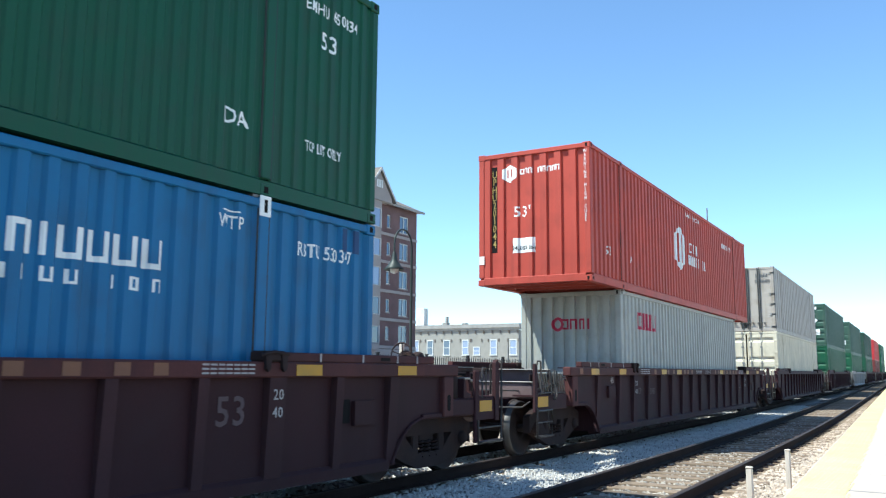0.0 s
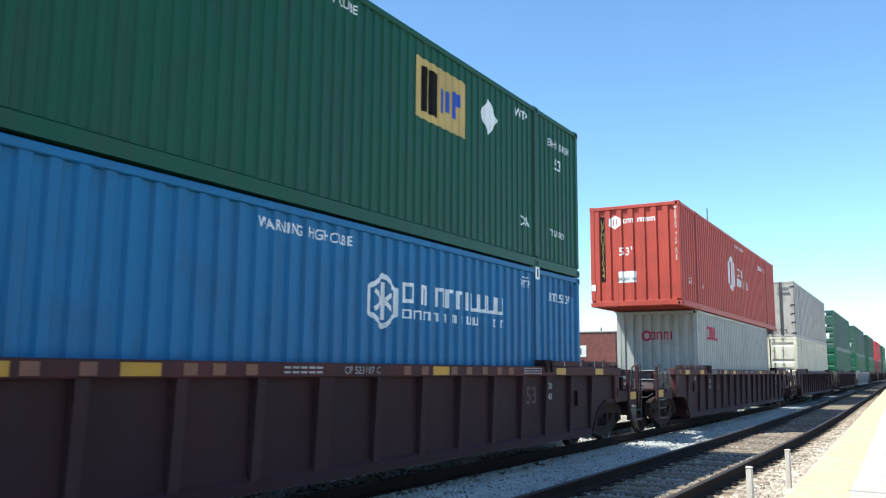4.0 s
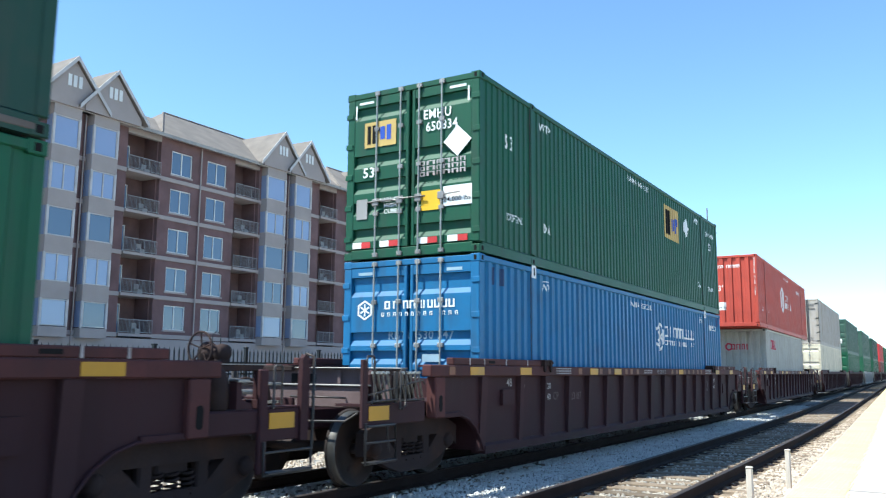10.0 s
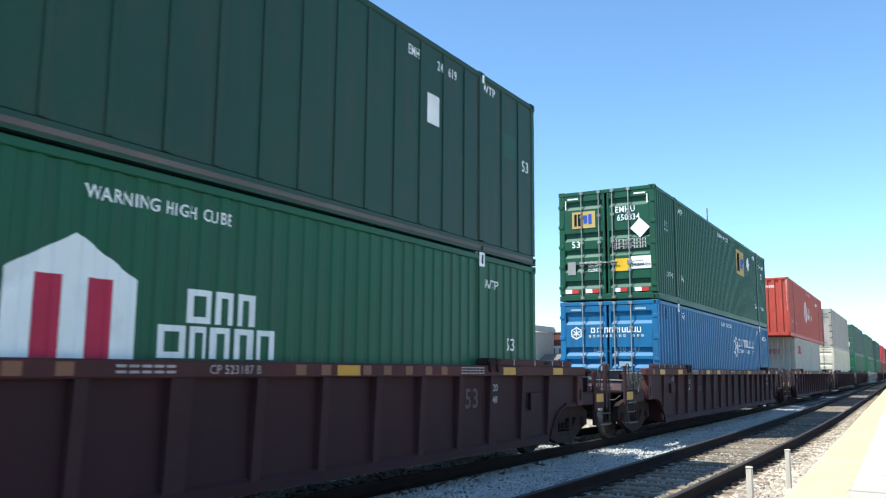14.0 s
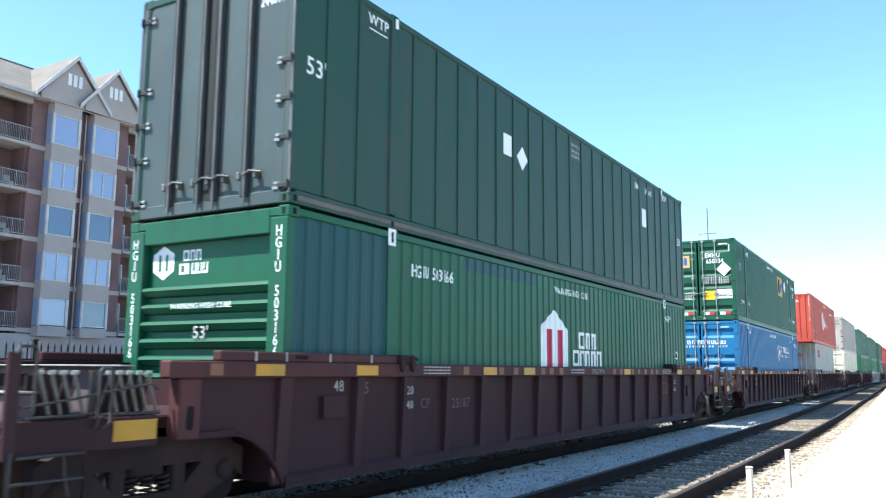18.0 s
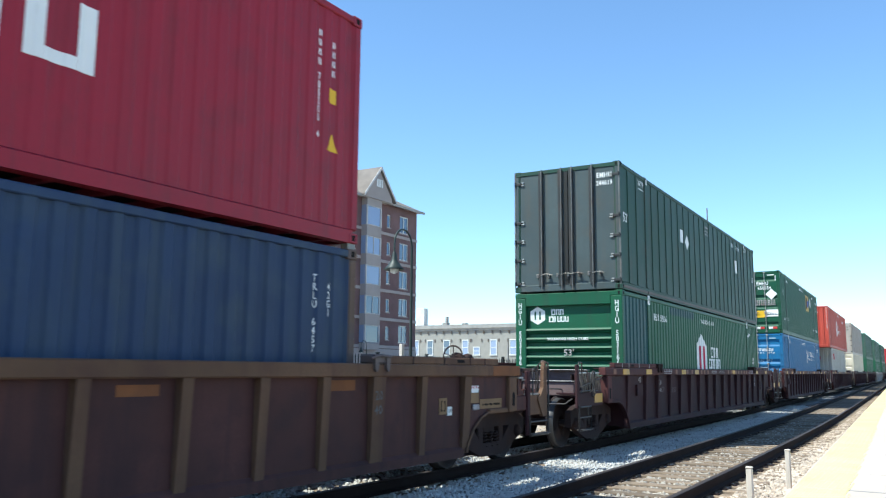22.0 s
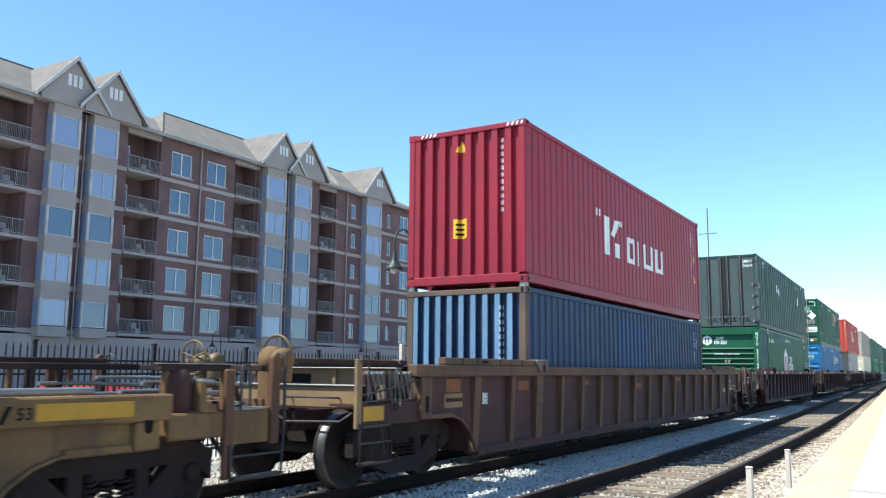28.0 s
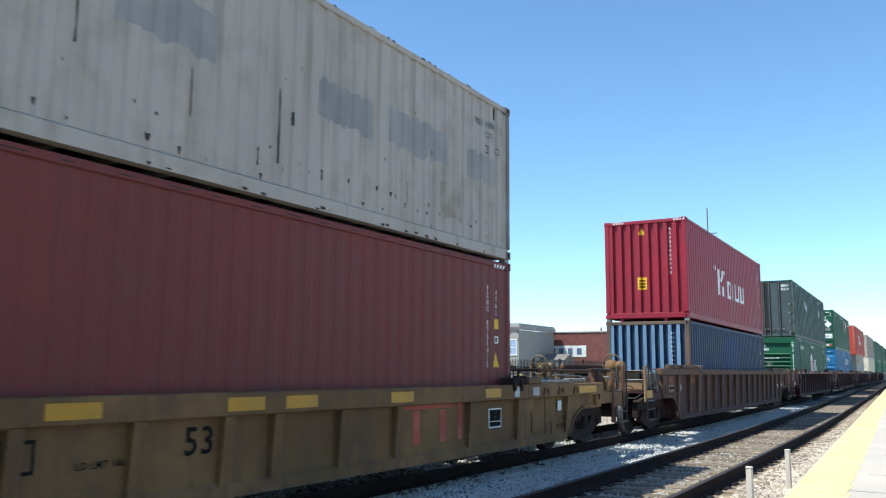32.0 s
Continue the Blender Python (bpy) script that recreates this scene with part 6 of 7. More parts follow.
car_text(car_e, "LD LMT 186 700", 0.085, -1.62, 0.68, material=M_BLACK)
part("marking", Shape().box(1.367, 1.371, -2.6, -2.29, 0.66, 0.92), M_BLACK, car_e)
part("marking", Shape().box(1.372, 1.375, -2.57, -2.32, 0.69, 0.89), M_CAR_YELLOW, car_e)
for y0, text in ((6.9, "45"), (7.52, "48"), (8.22, "53")):
    car_text(car_e, text, 0.13, y0 + 0.1, 1.115, 1.476, M_BLACK)
    part("marking", Shape().prism([(y0 - 0.1, 1.05), (y0 - 0.06, 1.05), (y0 + 0.0, 1.18), (y0 - 0.04, 1.18)], "x", 1.4705, 1.476), M_BLACK, car_e)
car_plate(car_e, "notice", 7.58, 7.74, 0.77, 0.94, M_LETTER, 1.3955, "white paper notice")
car_text(car_e, "NW13SF", 0.15, 7.8, 0.5, 1.402, M_BLACK)
car_text(car_e, "L-73-02", 0.12, 7.78, 0.63, 1.402, M_BLACK)
car_plate(car_e, "data_plate", 5.04, 5.44, 0.6, 0.89, M_LETTER, 1.366, "black and white inspection plate")
for y0, y1, z0, z1 in ((5.06, 5.24, 0.7, 0.87), (5.25, 5.42, 0.7, 0.87), (5.06, 5.42, 0.62, 0.69)):
    car_plate(car_e, "data_plate", y0, y1, z0, z1, M_BLACK, 1.373, "", 0.003)
for y0, y1, z0, z1 in ((2.75, 4.0, 0.95, 1.03), (2.95, 3.12, 0.5, 0.93), (3.62, 3.8, 0.5, 0.93), (4.1, 4.24, 0.5, 1.03), (4.34, 4.46, 0.5, 1.03)):
    car_plate(car_e, "logo_shape", y0, y1, z0, z1, M_FADEDRED, 1.366, "faded red painted logo", 0.003)
car_plate(car_e, "data_plate", 5.74, 5.89, 1.05, 1.2, M_LETTER, 1.4705, "white load plate")
car_text(car_e, "110", 0.07, 5.815, 1.125, 1.48, M_BLACK)
for g in (-1, 1):
    part("plate_ring", Shape().tube([(1.478, 5.815 + 0.062 * math.cos(g * (0.5 + k * 0.21)), 1.125 + 0.062 * math.sin(g * (0.5 + k * 0.21))) for k in range(11)], 0.005, 4), M_BLACK, car_e)
part("lock_bracket", Shape().box(1.25, 1.46, 6.28, 6.78, 1.244, 1.36, 0.015), M_CAR_YELLOW, car_e)
for y0 in (5.98, 6.14):
    part("lock_bracket", Shape().box(1.3, 1.46, y0, y0 + 0.1, 1.24, 1.38, 0.02), M_CAST, car_e)
for y0, z0, y1, z1 in ((6.55, 0.45, 6.9, 0.8), (7.1, 0.4, 7.12, 1.0), (7.36, 0.33, 7.4, 0.58)):
    part("weld_seam", Shape().tube([(1.372, y0, z1), (1.372, y0, z0), (1.372, y1, z0)], 0.012, 5), M_CAR_YELLOW, car_e)
car_plate(car_e, "notice", 6.4, 6.65, 1.06, 1.19, M_STENCIL, 1.4705, "", 0.004)

stack_a(31.69)
stack_b(8.12)
stack_c(-15.18)
stack_k(-38.86)
stack_e(-62.39)
far_stack(55.05, M_CREAM, M_WHITE, "pale cream container in a distant well car", "white container on top of a cream one", top_end="flat_doors", skin="posts", diamond=False)
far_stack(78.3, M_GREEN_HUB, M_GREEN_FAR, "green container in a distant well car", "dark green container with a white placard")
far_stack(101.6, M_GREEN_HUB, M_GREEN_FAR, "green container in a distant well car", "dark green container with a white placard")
far_stack(124.9, M_GREEN, M_GREEN_DULL, "green container in a distant well car", "dull green container far down the train")
far_stack(148.2, M_OXIDE, M_FARRED, "brown-red container in a distant well car", "bright red container far down the train", diamond=False)
far_stack(171.5, M_GREEN, M_GREEN, "green container in a distant well car", "dark green container far down the train")


# ---- tracks, ground and platform ----
def bend(y, radius, start, stop=40.0):
    """How far a line has swung to the side at y, and its turn in degrees: an easy curve from start to stop, straight before and after."""
    d = max(0.0, min(y, stop) - start)
    slope = d / radius
    return -(d * d / (2 * radius)) - slope * max(0.0, y - stop), math.degrees(math.atan(slope))


TRACK_FAR, TRACK_NEAR = (-7.32, (1075.0, 14.0, 40.0)), (-3.63, (880.0, 4.0, 36.0))


def on_track(track, y):
    swings = [bend(y, *b) for b in track[1:]]
    return track[0] + sum(q[0] for q in swings), sum(q[1] for q in swings)


def strip(track, outline, ys, close=True):
    """An outline of (x, z) carried along a track."""
    vs, fs, n = [], [], len(outline)
    for y in ys:
        x0, turn = on_track(track, y)
        vs += [(x0 + x, y, z) for x, z in outline]
    for i in range(len(ys) - 1):
        for j in range(n if close else n - 1):
            k, q = i * n + j, i * n + (j + 1) % n
            fs.append((k, k + n, q + n, q))
    return Shape().add(vs, fs)


LONG = [-70 + 6 * i for i in range(60)] + [300, 400, 600]
ground = Shape()
gx, gy = [-900, -300, -120, -60, -30, -9.6, 9, 30, 120, 300, 900], [-400, -100, -30, 0, 30, 60, 120, 300, 900, 2500]
ground.add([(x, y, -0.42) for y in gy for x in gx], [(j * 11 + i, j * 11 + i + 1, (j + 1) * 11 + i + 1, (j + 1) * 11 + i) for j in range(9) for i in range(10)])
solid("ground", ground, M_GROUND, "dusty trodden earth round the tracks", "ground", kind="structure")

# ballast: one bed under both tracks, with uneven surface
rnd = random.Random(3)
bed, us = Shape(), [-3.2, -2.6, -2.1, -1.7, -1.2, -0.6, 0.0, 0.6, 1.2, 1.7, 2.1, 2.6, 3.1, 3.6, 4.2, 4.8, 5.2, 5.8, 6.2]
lift = {-3.2: -0.5, -2.6: -0.33}
yb = [-30 + i * 0.45 for i in range(240)] + [80 + i * 8 for i in range(40)]
for y in yb:
    x0, _ = on_track(TRACK_FAR, y)
    x1, _ = on_track(TRACK_NEAR, y)
    for u in us:
        f = (u + 3.2) / 8.4
        x = x0 + u if u < 1.9 else (x1 + (u - 3.72))
        z = lift.get(u, -0.235) + (noise.noise((x * 1.3, y * 1.3, 0)) * 0.025 if u > -2.6 else 0)
        bed.v.append((x, y, z))
nu = len(us)
for i in range(len(yb) - 1):
    for j in range(nu - 1):
        bed.f.append((i * nu + j, i * nu + j + 1, (i + 1) * nu + j + 1, (i + 1) * nu + j))
        bed.s.append(True)
solid("ballast", bed, M_BALLAST, "bed of pale crushed stone under both tracks", "ballast", kind="structure")

for track, tname in ((TRACK_FAR, "train_track"), (TRACK_NEAR, "near_track")):
    tr = thing(tname, "standard-gauge railway track on wooden ties", "railway track", kind="structure")
    for sx in (-1, 1):
        c = sx * 0.755
        web = [(c - 0.07, -0.172), (c + 0.07, -0.172), (c + 0.07, -0.155), (c + 0.011, -0.13), (c + 0.011, -0.045), (c + 0.036, -0.035), (c + 0.036, -0.006), (c - 0.036, -0.006), (c - 0.036, -0.035), (c - 0.011, -0.045), (c - 0.011, -0.13), (c - 0.07, -0.155)]
        rail = part("rail", strip(track, web, LONG), M_RAIL, tr, "rust-brown steel rail")
        part("rail_head", strip(track, [(c - 0.036, -0.0058), (c + 0.036, -0.0058), (c + 0.03, 0.001), (c - 0.03, 0.001)], LONG), M_RAILHEAD, rail, "worn bright running surface")


def parked_car(paint, label, m):
    car = thing("parked_car", label, "car", m, "parked cars")
    body = [(-2.2, 0.35), (-2.25, 0.75), (-2.1, 0.95), (-1.3, 1.0), (-0.75, 1.42), (0.7, 1.45), (1.35, 1.02), (2.1, 0.88), (2.25, 0.6), (2.2, 0.35)]
    part("body", Shape().prism([(a, b) for a, b in body], "x", -0.85, 0.85), paint, car)
    part("side_window", Shape().prism([(-1.15, 1.02), (-0.7, 1.36), (0.62, 1.38), (1.15, 1.03)], "x", 0.851, 0.856), M_GLASS, car)
    part("rear_window", Shape().prism([(-0.7, -1.3), (0.7, -1.3), (0.65, -0.8), (-0.65, -0.8)], "z", 1.0, 1.01), M_GLASS, car)
    for y in (-1.35, 1.35):
        for x in (-0.8, 0.8):
            part("wheel", Shape().lathe([(0.001, -0.1), (0.3, -0.1), (0.33, -0.06), (0.33, 0.06), (0.3, 0.1), (0.001, 0.1)], (x, y, 0.33), "x", 16), M_RUBBER, car)
    return car

# ---- platform ----
plat = thing("platform", "low sunlit concrete station platform", "platform", kind="structure")
PX = [-40] + [(26 + i * 10) for i in range(14)]
far_edge = lambda y: -1.55 - 0.041 * (y - 9.9)
s = Shape()
for i in range(len(PX) - 1):
    a, b = far_edge(PX[i]), far_edge(PX[i + 1])
    k = [(a, PX[i]), (7, PX[i]), (7, PX[i + 1]), (b, PX[i + 1])]
    s.prism(k, "z", -0.4, 0.196)
part("slab", s, M_CONC, plat)
s = Shape()
for i in range(-20, 156):
    y = i * 1.0
    a, b = far_edge(y), far_edge(y + 1.0)
    s.add([(a + 0.02, y, 0.201), (a + 0.55, y, 0.201), (b + 0.55, y + 0.985, 0.201), (b + 0.02, y + 0.985, 0.201)], [(0, 1, 2, 3)])
    if 4 < y < 22:
        for u in range(8):
            for w in range(14):
                cx, cy = a + 0.055 + u * 0.07, y + 0.035 + w * 0.07
                s.add([(cx - 0.014, cy - 0.014, 0.2012), (cx + 0.014, cy - 0.014, 0.2012), (cx + 0.014, cy + 0.014, 0.2012), (cx - 0.014, cy + 0.014, 0.2012), (cx, cy, 0.207)], [(0, 1, 4), (1, 2, 4), (2, 3, 4), (3, 0, 4)])
part("tactile_strip", s, M_TACTILE, plat, "yellow tactile warning strip along the edge")
for i in range(-6, 9):
    part("joint", Shape().box(-0.92, 7.0, i * 3.0, i * 3.0 + 0.012, 0.196, 0.1985), M_TRIM, plat)
part("joint", Shape().box(-1.46, -0.6, 10.24, 10.27, 0.196, 0.2025), M_TRIM, plat)
for x, y, h in ((-2.06, 10.41, 0.39), (-2.04, 13.03, 0.39), (-11.2, 160.0, 1.1)):
    post = thing("marker_post", "white plastic post beside the platform edge" if y < 50 else "tall white post far down the line", "marker post", pose(x, y, -0.22), "marker posts")
    part("shaft", Shape().box(-0.035, 0.035, -0.035, 0.035, 0.0, h + 0.18, 0.01), M_POST, post)
    part("cap", Shape().box(-0.04, 0.04, -0.04, 0.04, h + 0.18, h + 0.2, 0.008), M_POST, post)

# ---- iron fence behind the train ----
FX = -12.7
fence = thing("iron_fence", "black iron picket fence behind the tracks", "fence", pose(FX, 0, -0.42))
RAILS = (0.35, 1.75, 1.98)
pk = Shape().box(-0.011, 0.011, -0.011, 0.011, 0.12, 2.2)
pk.add([(-0.013, -0.013, 2.2), (0.013, -0.013, 2.2), (0.013, 0.013, 2.2), (-0.013, 0.013, 2.2), (0, 0, 2.29)], [(0, 1, 4), (1, 2, 4), (2, 3, 4), (3, 0, 4)])
pick_mesh = pk.mesh("picket", M_IRON)
rest = Shape()
BAY, NPK = 2.4, 20
for b in range(26):
    y0 = 1.0 + b * BAY
    post = part("fence_post", Shape().box(-0.035, 0.035, y0 - 0.035, y0 + 0.035, 0.0, 2.3, 0.006).box(-0.045, 0.045, y0 - 0.045, y0 + 0.045, 2.3, 2.33, 0.006), M_IRON, fence)
    for z in RAILS:
        part("fence_rail", Shape().box(-0.018, 0.018, y0 + 0.035, y0 + BAY - 0.035, z, z + 0.035), M_IRON, fence)
    for i in range(1, NPK):
        y = y0 + i * BAY / NPK
        if b < 12:
            p = new("picket", pick_mesh)
            p.parent, p.location = fence, (0, y, 0)
        else:
            rest.box(-0.011, 0.011, y - 0.011, y + 0.011, 0.12, 2.28)
tagged(part("far_pickets", rest, M_IRON, fence), kind="stuff")


def crook_lamp(label, m, h=5.65, r=0.045):
    """A post with a swan-neck arm and a bell shade, the arm towards -y."""
    lamp = thing("street_lamp", label, "street lamp", m, "crook lamps")
    part("base", Shape().lathe([(0.14, 0.0), (0.14, 0.1), (0.09, 0.25), (0.075, 0.9), (0.05, 1.0)], (0, 0, 0), "z", 14), M_LAMPGREEN, lamp)
    part("pole", Shape().tube([(0, 0, 0.9), (0, 0, h - 0.45)], [r, r * 0.75], 10), M_LAMPGREEN, lamp)
    R = 0.42
    arm = [(0, -R + R * math.cos(a), h - 0.45 + R * math.sin(a)) for a in [i * math.pi / 12 for i in range(13)]] + [(0, -2 * R, h - 0.7)]
    part("arm", Shape().tube(arm, 0.026, 8), M_LAMPGREEN, lamp)
    part("shade", Shape().lathe([(0.03, h - 0.68), (0.06, h - 0.75), (0.08, h - 0.9), (0.2, h - 1.08), (0.28, h - 1.16), (0.27, h - 1.17), (0.06, h - 0.92)], (0, -2 * R, 0), "z", 18), M_LAMPGREEN, lamp)
    part("globe", Shape().lathe([(0.001, h - 1.28), (0.09, h - 1.24), (0.12, h - 1.15), (0.1, h - 1.1)], (0, -2 * R, 0), "z", 12), M_CURTAIN, lamp)
    return lamp


crook_lamp("dark green swan-neck lamp on a white-based post", pose(-12.3, 18.75, -0.42))
solid("sign_post", Shape().box(-0.05, 0.05, -0.06, 0.06, 0, 2.55, 0.01), M_POST, "white post standing by the lamp", "post", m=pose(-12.35, 18.4, -0.42))
for y in (45.4, 64.0, 25.0):
    crook_lamp("small swan-neck lamp before the apartment house", pose(-47, y, -0.42), h=4.6)

# ---- apartment house ----
AX, A0, A1 = -52.0, 14.0, 80.2
EAVE, BANDS = 19.65, (3.95, 6.95, 10.05, 13.25, 16.35)
house = thing("apartment_house", "five-storey brick apartment house with gables and balconies", "apartment building")
# stretches of the front along y: kind, from, to
FRONT = [("wall", A0, 19.2), ("bay", 19.2, 21.4), ("strip", 21.4, 22.4), ("bay", 22.4, 24.6), ("strip", 24.6, 25.5), ("recess", 25.5, 32.1), ("strip", 32.1, 33.2),
         ("bay", 33.2, 35.35), ("strip", 35.35, 36.35), ("bay", 36.35, 38.5), ("strip", 38.5, 39.85), ("recess", 39.85, 43.0), ("wall", 43.0, 51.0), ("recess", 51.0, 54.0), ("strip", 54.0, 54.3),
         ("bay", 54.3, 56.85), ("strip", 56.85, 58.1), ("bay", 58.1, 60.45), ("strip", 60.45, 62.45), ("recess", 62.45, 65.15), ("wall2", 65.15, 69.45), ("bay", 69.45, 72.1), ("wall3", 72.1, A1)]
DEPTH = 16.0
part("back_wall", Shape().box(AX - DEPTH, AX - 1.9, A0, A1, -0.42, EAVE), M_RECESS, house)
part("end_wall", Shape().box(AX - DEPTH, AX - 0.3, A1 - 0.3, A1, -0.42, EAVE - 0.003), M_BRICK, house)
part("base_course", Shape().box(AX - 1.9, AX + 0.12, A0, A1 + 0.1, -0.42, 3.6, 0.03), M_STUCCO, house)


def window(y0, y1, z0, z1, x, panes=2, sill=True, pale=False):
    w = part("window", Shape().box(x - 0.14, x - 0.1, y0, y1, z0, z1), M_GLASS_BAY if pale else M_GLASS, house)
    f = 0.07
    fr = Shape().box(x - 0.1, x - 0.03, y0, y0 + f, z0, z1).box(x - 0.1, x - 0.03, y1 - f, y1, z0, z1).box(x - 0.1, x - 0.03, y0, y1, z1 - f, z1).box(x - 0.1, x - 0.03, y0, y1, z0, z0 + f)
    for i in range(1, panes):
        y = y0 + (y1 - y0) * i / panes
        fr.box(x - 0.098, x - 0.032, y - 0.04, y + 0.04, z0, z1)
    part("frame", fr, M_FRAME if sill else M_BAYFRAME, w)
    if sill:
        part("sill", Shape().box(x - 0.1, x + 0.06, y0 - 0.1, y1 + 0.1, z0 - 0.14, z0, 0.01), M_STUCCO, w)
        part("lintel", Shape().box(x - 0.1, x - 0.01, y0 - 0.15, y1 + 0.15, z1, z1 + 0.22, 0.01), M_STUCCO, w)
    return w


def brick_wall(y0, y1, holes, z0, z1, x=AX):
    """A brick front between z0 and z1 with openings (y0, y1, z0, z1) cut through."""
    s = Shape()
    ys = sorted({y0, y1, *[h[0] for h in holes], *[h[1] for h in holes]})
    for a, b in zip(ys, ys[1:]):
        cut = [h for h in holes if h[0] <= a and h[1] >= b]
        z = z0
        for h in sorted(cut, key=lambda q: q[2]):
            s.box(x - 0.35, x, a, b, z, h[2])
            z = h[3]
        s.box(x - 0.35, x, a, b, z, z1)
    return part("wall", s, M_BRICK, house)


rnd = random.Random(11)
FLOORS = list(zip(BANDS, BANDS[1:] + (EAVE,)))
for kind, y0, y1 in FRONT:
    if kind == "recess":
        for k, (b, t) in enumerate(FLOORS):
            bal = part("balcony", Shape().box(AX - 1.9, AX + 0.25, y0, y1, b - 0.22, b, 0.01), M_STUCCO, house)
            rl = Shape()
            n = int((y1 - y0) / 0.12)
            for z in (b + 0.08, b + 1.02):
                rl.box(AX + 0.16, AX + 0.2, y0 + 0.05, y1 - 0.05, z, z + 0.045)
            for i in range(n + 1):
                y = y0 + 0.05 + (y1 - y0 - 0.1) * i / n
                w = 0.02 if i % 8 == 0 else 0.008
                rl.box(AX + 0.17, AX + 0.19, y - w, y + w, b + 0.08, b + 1.04)
            part("railing", rl, M_RAILGREY, bal, "pale metal balcony railing")
            part("balcony_door", Shape().box(AX - 1.88, AX - 1.82, y0 + 0.5, y0 + 1.5, b + 0.05, b + 2.25), M_GLASS, bal)
            part("door_frame", Shape().box(AX - 1.82, AX - 1.78, y0 + 0.42, y0 + 0.5, b, b + 2.3).box(AX - 1.82, AX - 1.78, y0 + 1.5, y0 + 1.58, b, b + 2.3).box(AX - 1.82, AX - 1.78, y0 + 0.98, y0 + 1.03, b, b + 2.3).box(AX - 1.82, AX - 1.78, y0 + 0.5, y0 + 1.5, b + 2.22, b + 2.3), M_FRAME, bal)
            if rnd.random() < 0.6:
                part("balcony_chair", Shape().box(AX - 0.9, AX - 0.45, y1 - 1.1, y1 - 0.65, b + 0.0, b + 0.42).box(AX - 0.95, AX - 0.9, y1 - 1.1, y1 - 0.65, b + 0.0, b + 0.85), M_TRIM, bal)
        part("recess_lintel", Shape().box(AX - 0.35, AX + 0.02, y0, y1, EAVE - 0.5, EAVE), M_SIDING, house)
        for y in (y0, y1):
            part("recess_side", Shape().box(AX - 1.9, AX - 0.35, y - 0.12, y + 0.12, 3.6, EAVE), M_BRICK, house)
    elif kind == "bay":
        for k, (b, t) in enumerate(FLOORS):
            part("bay_panel", Shape().box(AX - 0.4, AX + 0.75, y0, y1, b - 0.95 if k else 3.45, b + (0.25 if k else 0.2), 0.02), M_SIDING, house, "taupe panel between bay windows")
            window(y0 + 0.12, y1 - 0.12, b + 0.25, t - 0.95, AX + 0.76, panes=2 if k % 2 else 1, sill=False, pale=rnd.random() < 0.7)
            for yp in (y0, y1 - 0.13):
                part("bay_post", Shape().box(AX + 0.6, AX + 0.75, yp, yp + 0.13, b + 0.2, t - 0.9), M_BAYFRAME, house)
            part("bay_glass", Shape().box(AX - 0.3, AX + 0.6, y0 + 0.01, y0 + 0.03, b + 0.25, t - 0.95), M_GLASS_BAY, house)
            part("bay_glass", Shape().box(AX - 0.3, AX + 0.6, y1 - 0.03, y1 - 0.01, b + 0.25, t - 0.95), M_GLASS_BAY, house)
            part("curtain", Shape().box(AX + 0.5, AX + 0.52, y0 + 0.1, y1 - 0.1, b + 0.25, t - 0.95), M_CURTAIN, house)
        part("bay_panel", Shape().box(AX - 0.4, AX + 0.75, y0, y1, EAVE - 0.95, EAVE + 0.3, 0.02), M_SIDING, house)
    else:
        holes = []
        wins = {"wall": [(44.1, 46.2), (47.85, 50.0)], "wall2": [(67.7, 68.45)], "wall3": [(74.2, 74.85), (76.7, 78.4)]}.get(kind, []) if y0 > 30 else ([(16, 18)] if kind == "wall" else [])
        for a, c in wins:
            for b, t in FLOORS:
                z0, z1 = (b + 0.42, b + 2.32) if c - a > 1 else (b + 0.7, b + 2.1)
                holes.append((a, c, z0, z1))
                window(a, c, z0, z1, AX - 0.02, panes=2 if c - a > 1 else 1)
                if c - a > 1:
                    part("curtain", Shape().box(AX - 0.3, AX - 0.28, a + 0.05, a + (c - a) * rnd.choice((0.3, 0.5, 0.9)), z0, z1), M_CURTAIN, house)
        brick_wall(y0, y1, holes, 3.6, EAVE)
        for b in BANDS:
            part("band", Shape().box(AX - 0.003, AX + 0.1, y0, y1, b - 0.28, b + 0.04, 0.015), M_STUCCO, house)
for y in (36.1, 47.05, 57.8, 66.8, 21.9):
    part("downpipe", Shape().tube([(AX + 0.16, y, -0.3), (AX + 0.16, y, EAVE - 0.2)], 0.06, 8), M_STUCCO, house)
# main roof, hipped, and gables over the bays
part("roof", Shape().add([(AX + 0.7, A0 - 0.6, EAVE), (AX + 0.7, A1 + 0.6, EAVE), (AX - DEPTH - 0.6, A1 + 0.6, EAVE), (AX - DEPTH - 0.6, A0 - 0.6, EAVE), (AX - 4.6, A0 + 5, 22.5), (AX - 4.6, A1 - 6, 22.5), (AX - 11.0, A1 - 6, 22.5), (AX - 11.0, A0 + 5, 22.5)],
                         [(0, 1, 5, 4), (1, 2, 6, 5), (2, 3, 7, 6), (3, 0, 4, 7), (4, 5, 6, 7), (3, 2, 1, 0)]), M_ROOF, house)
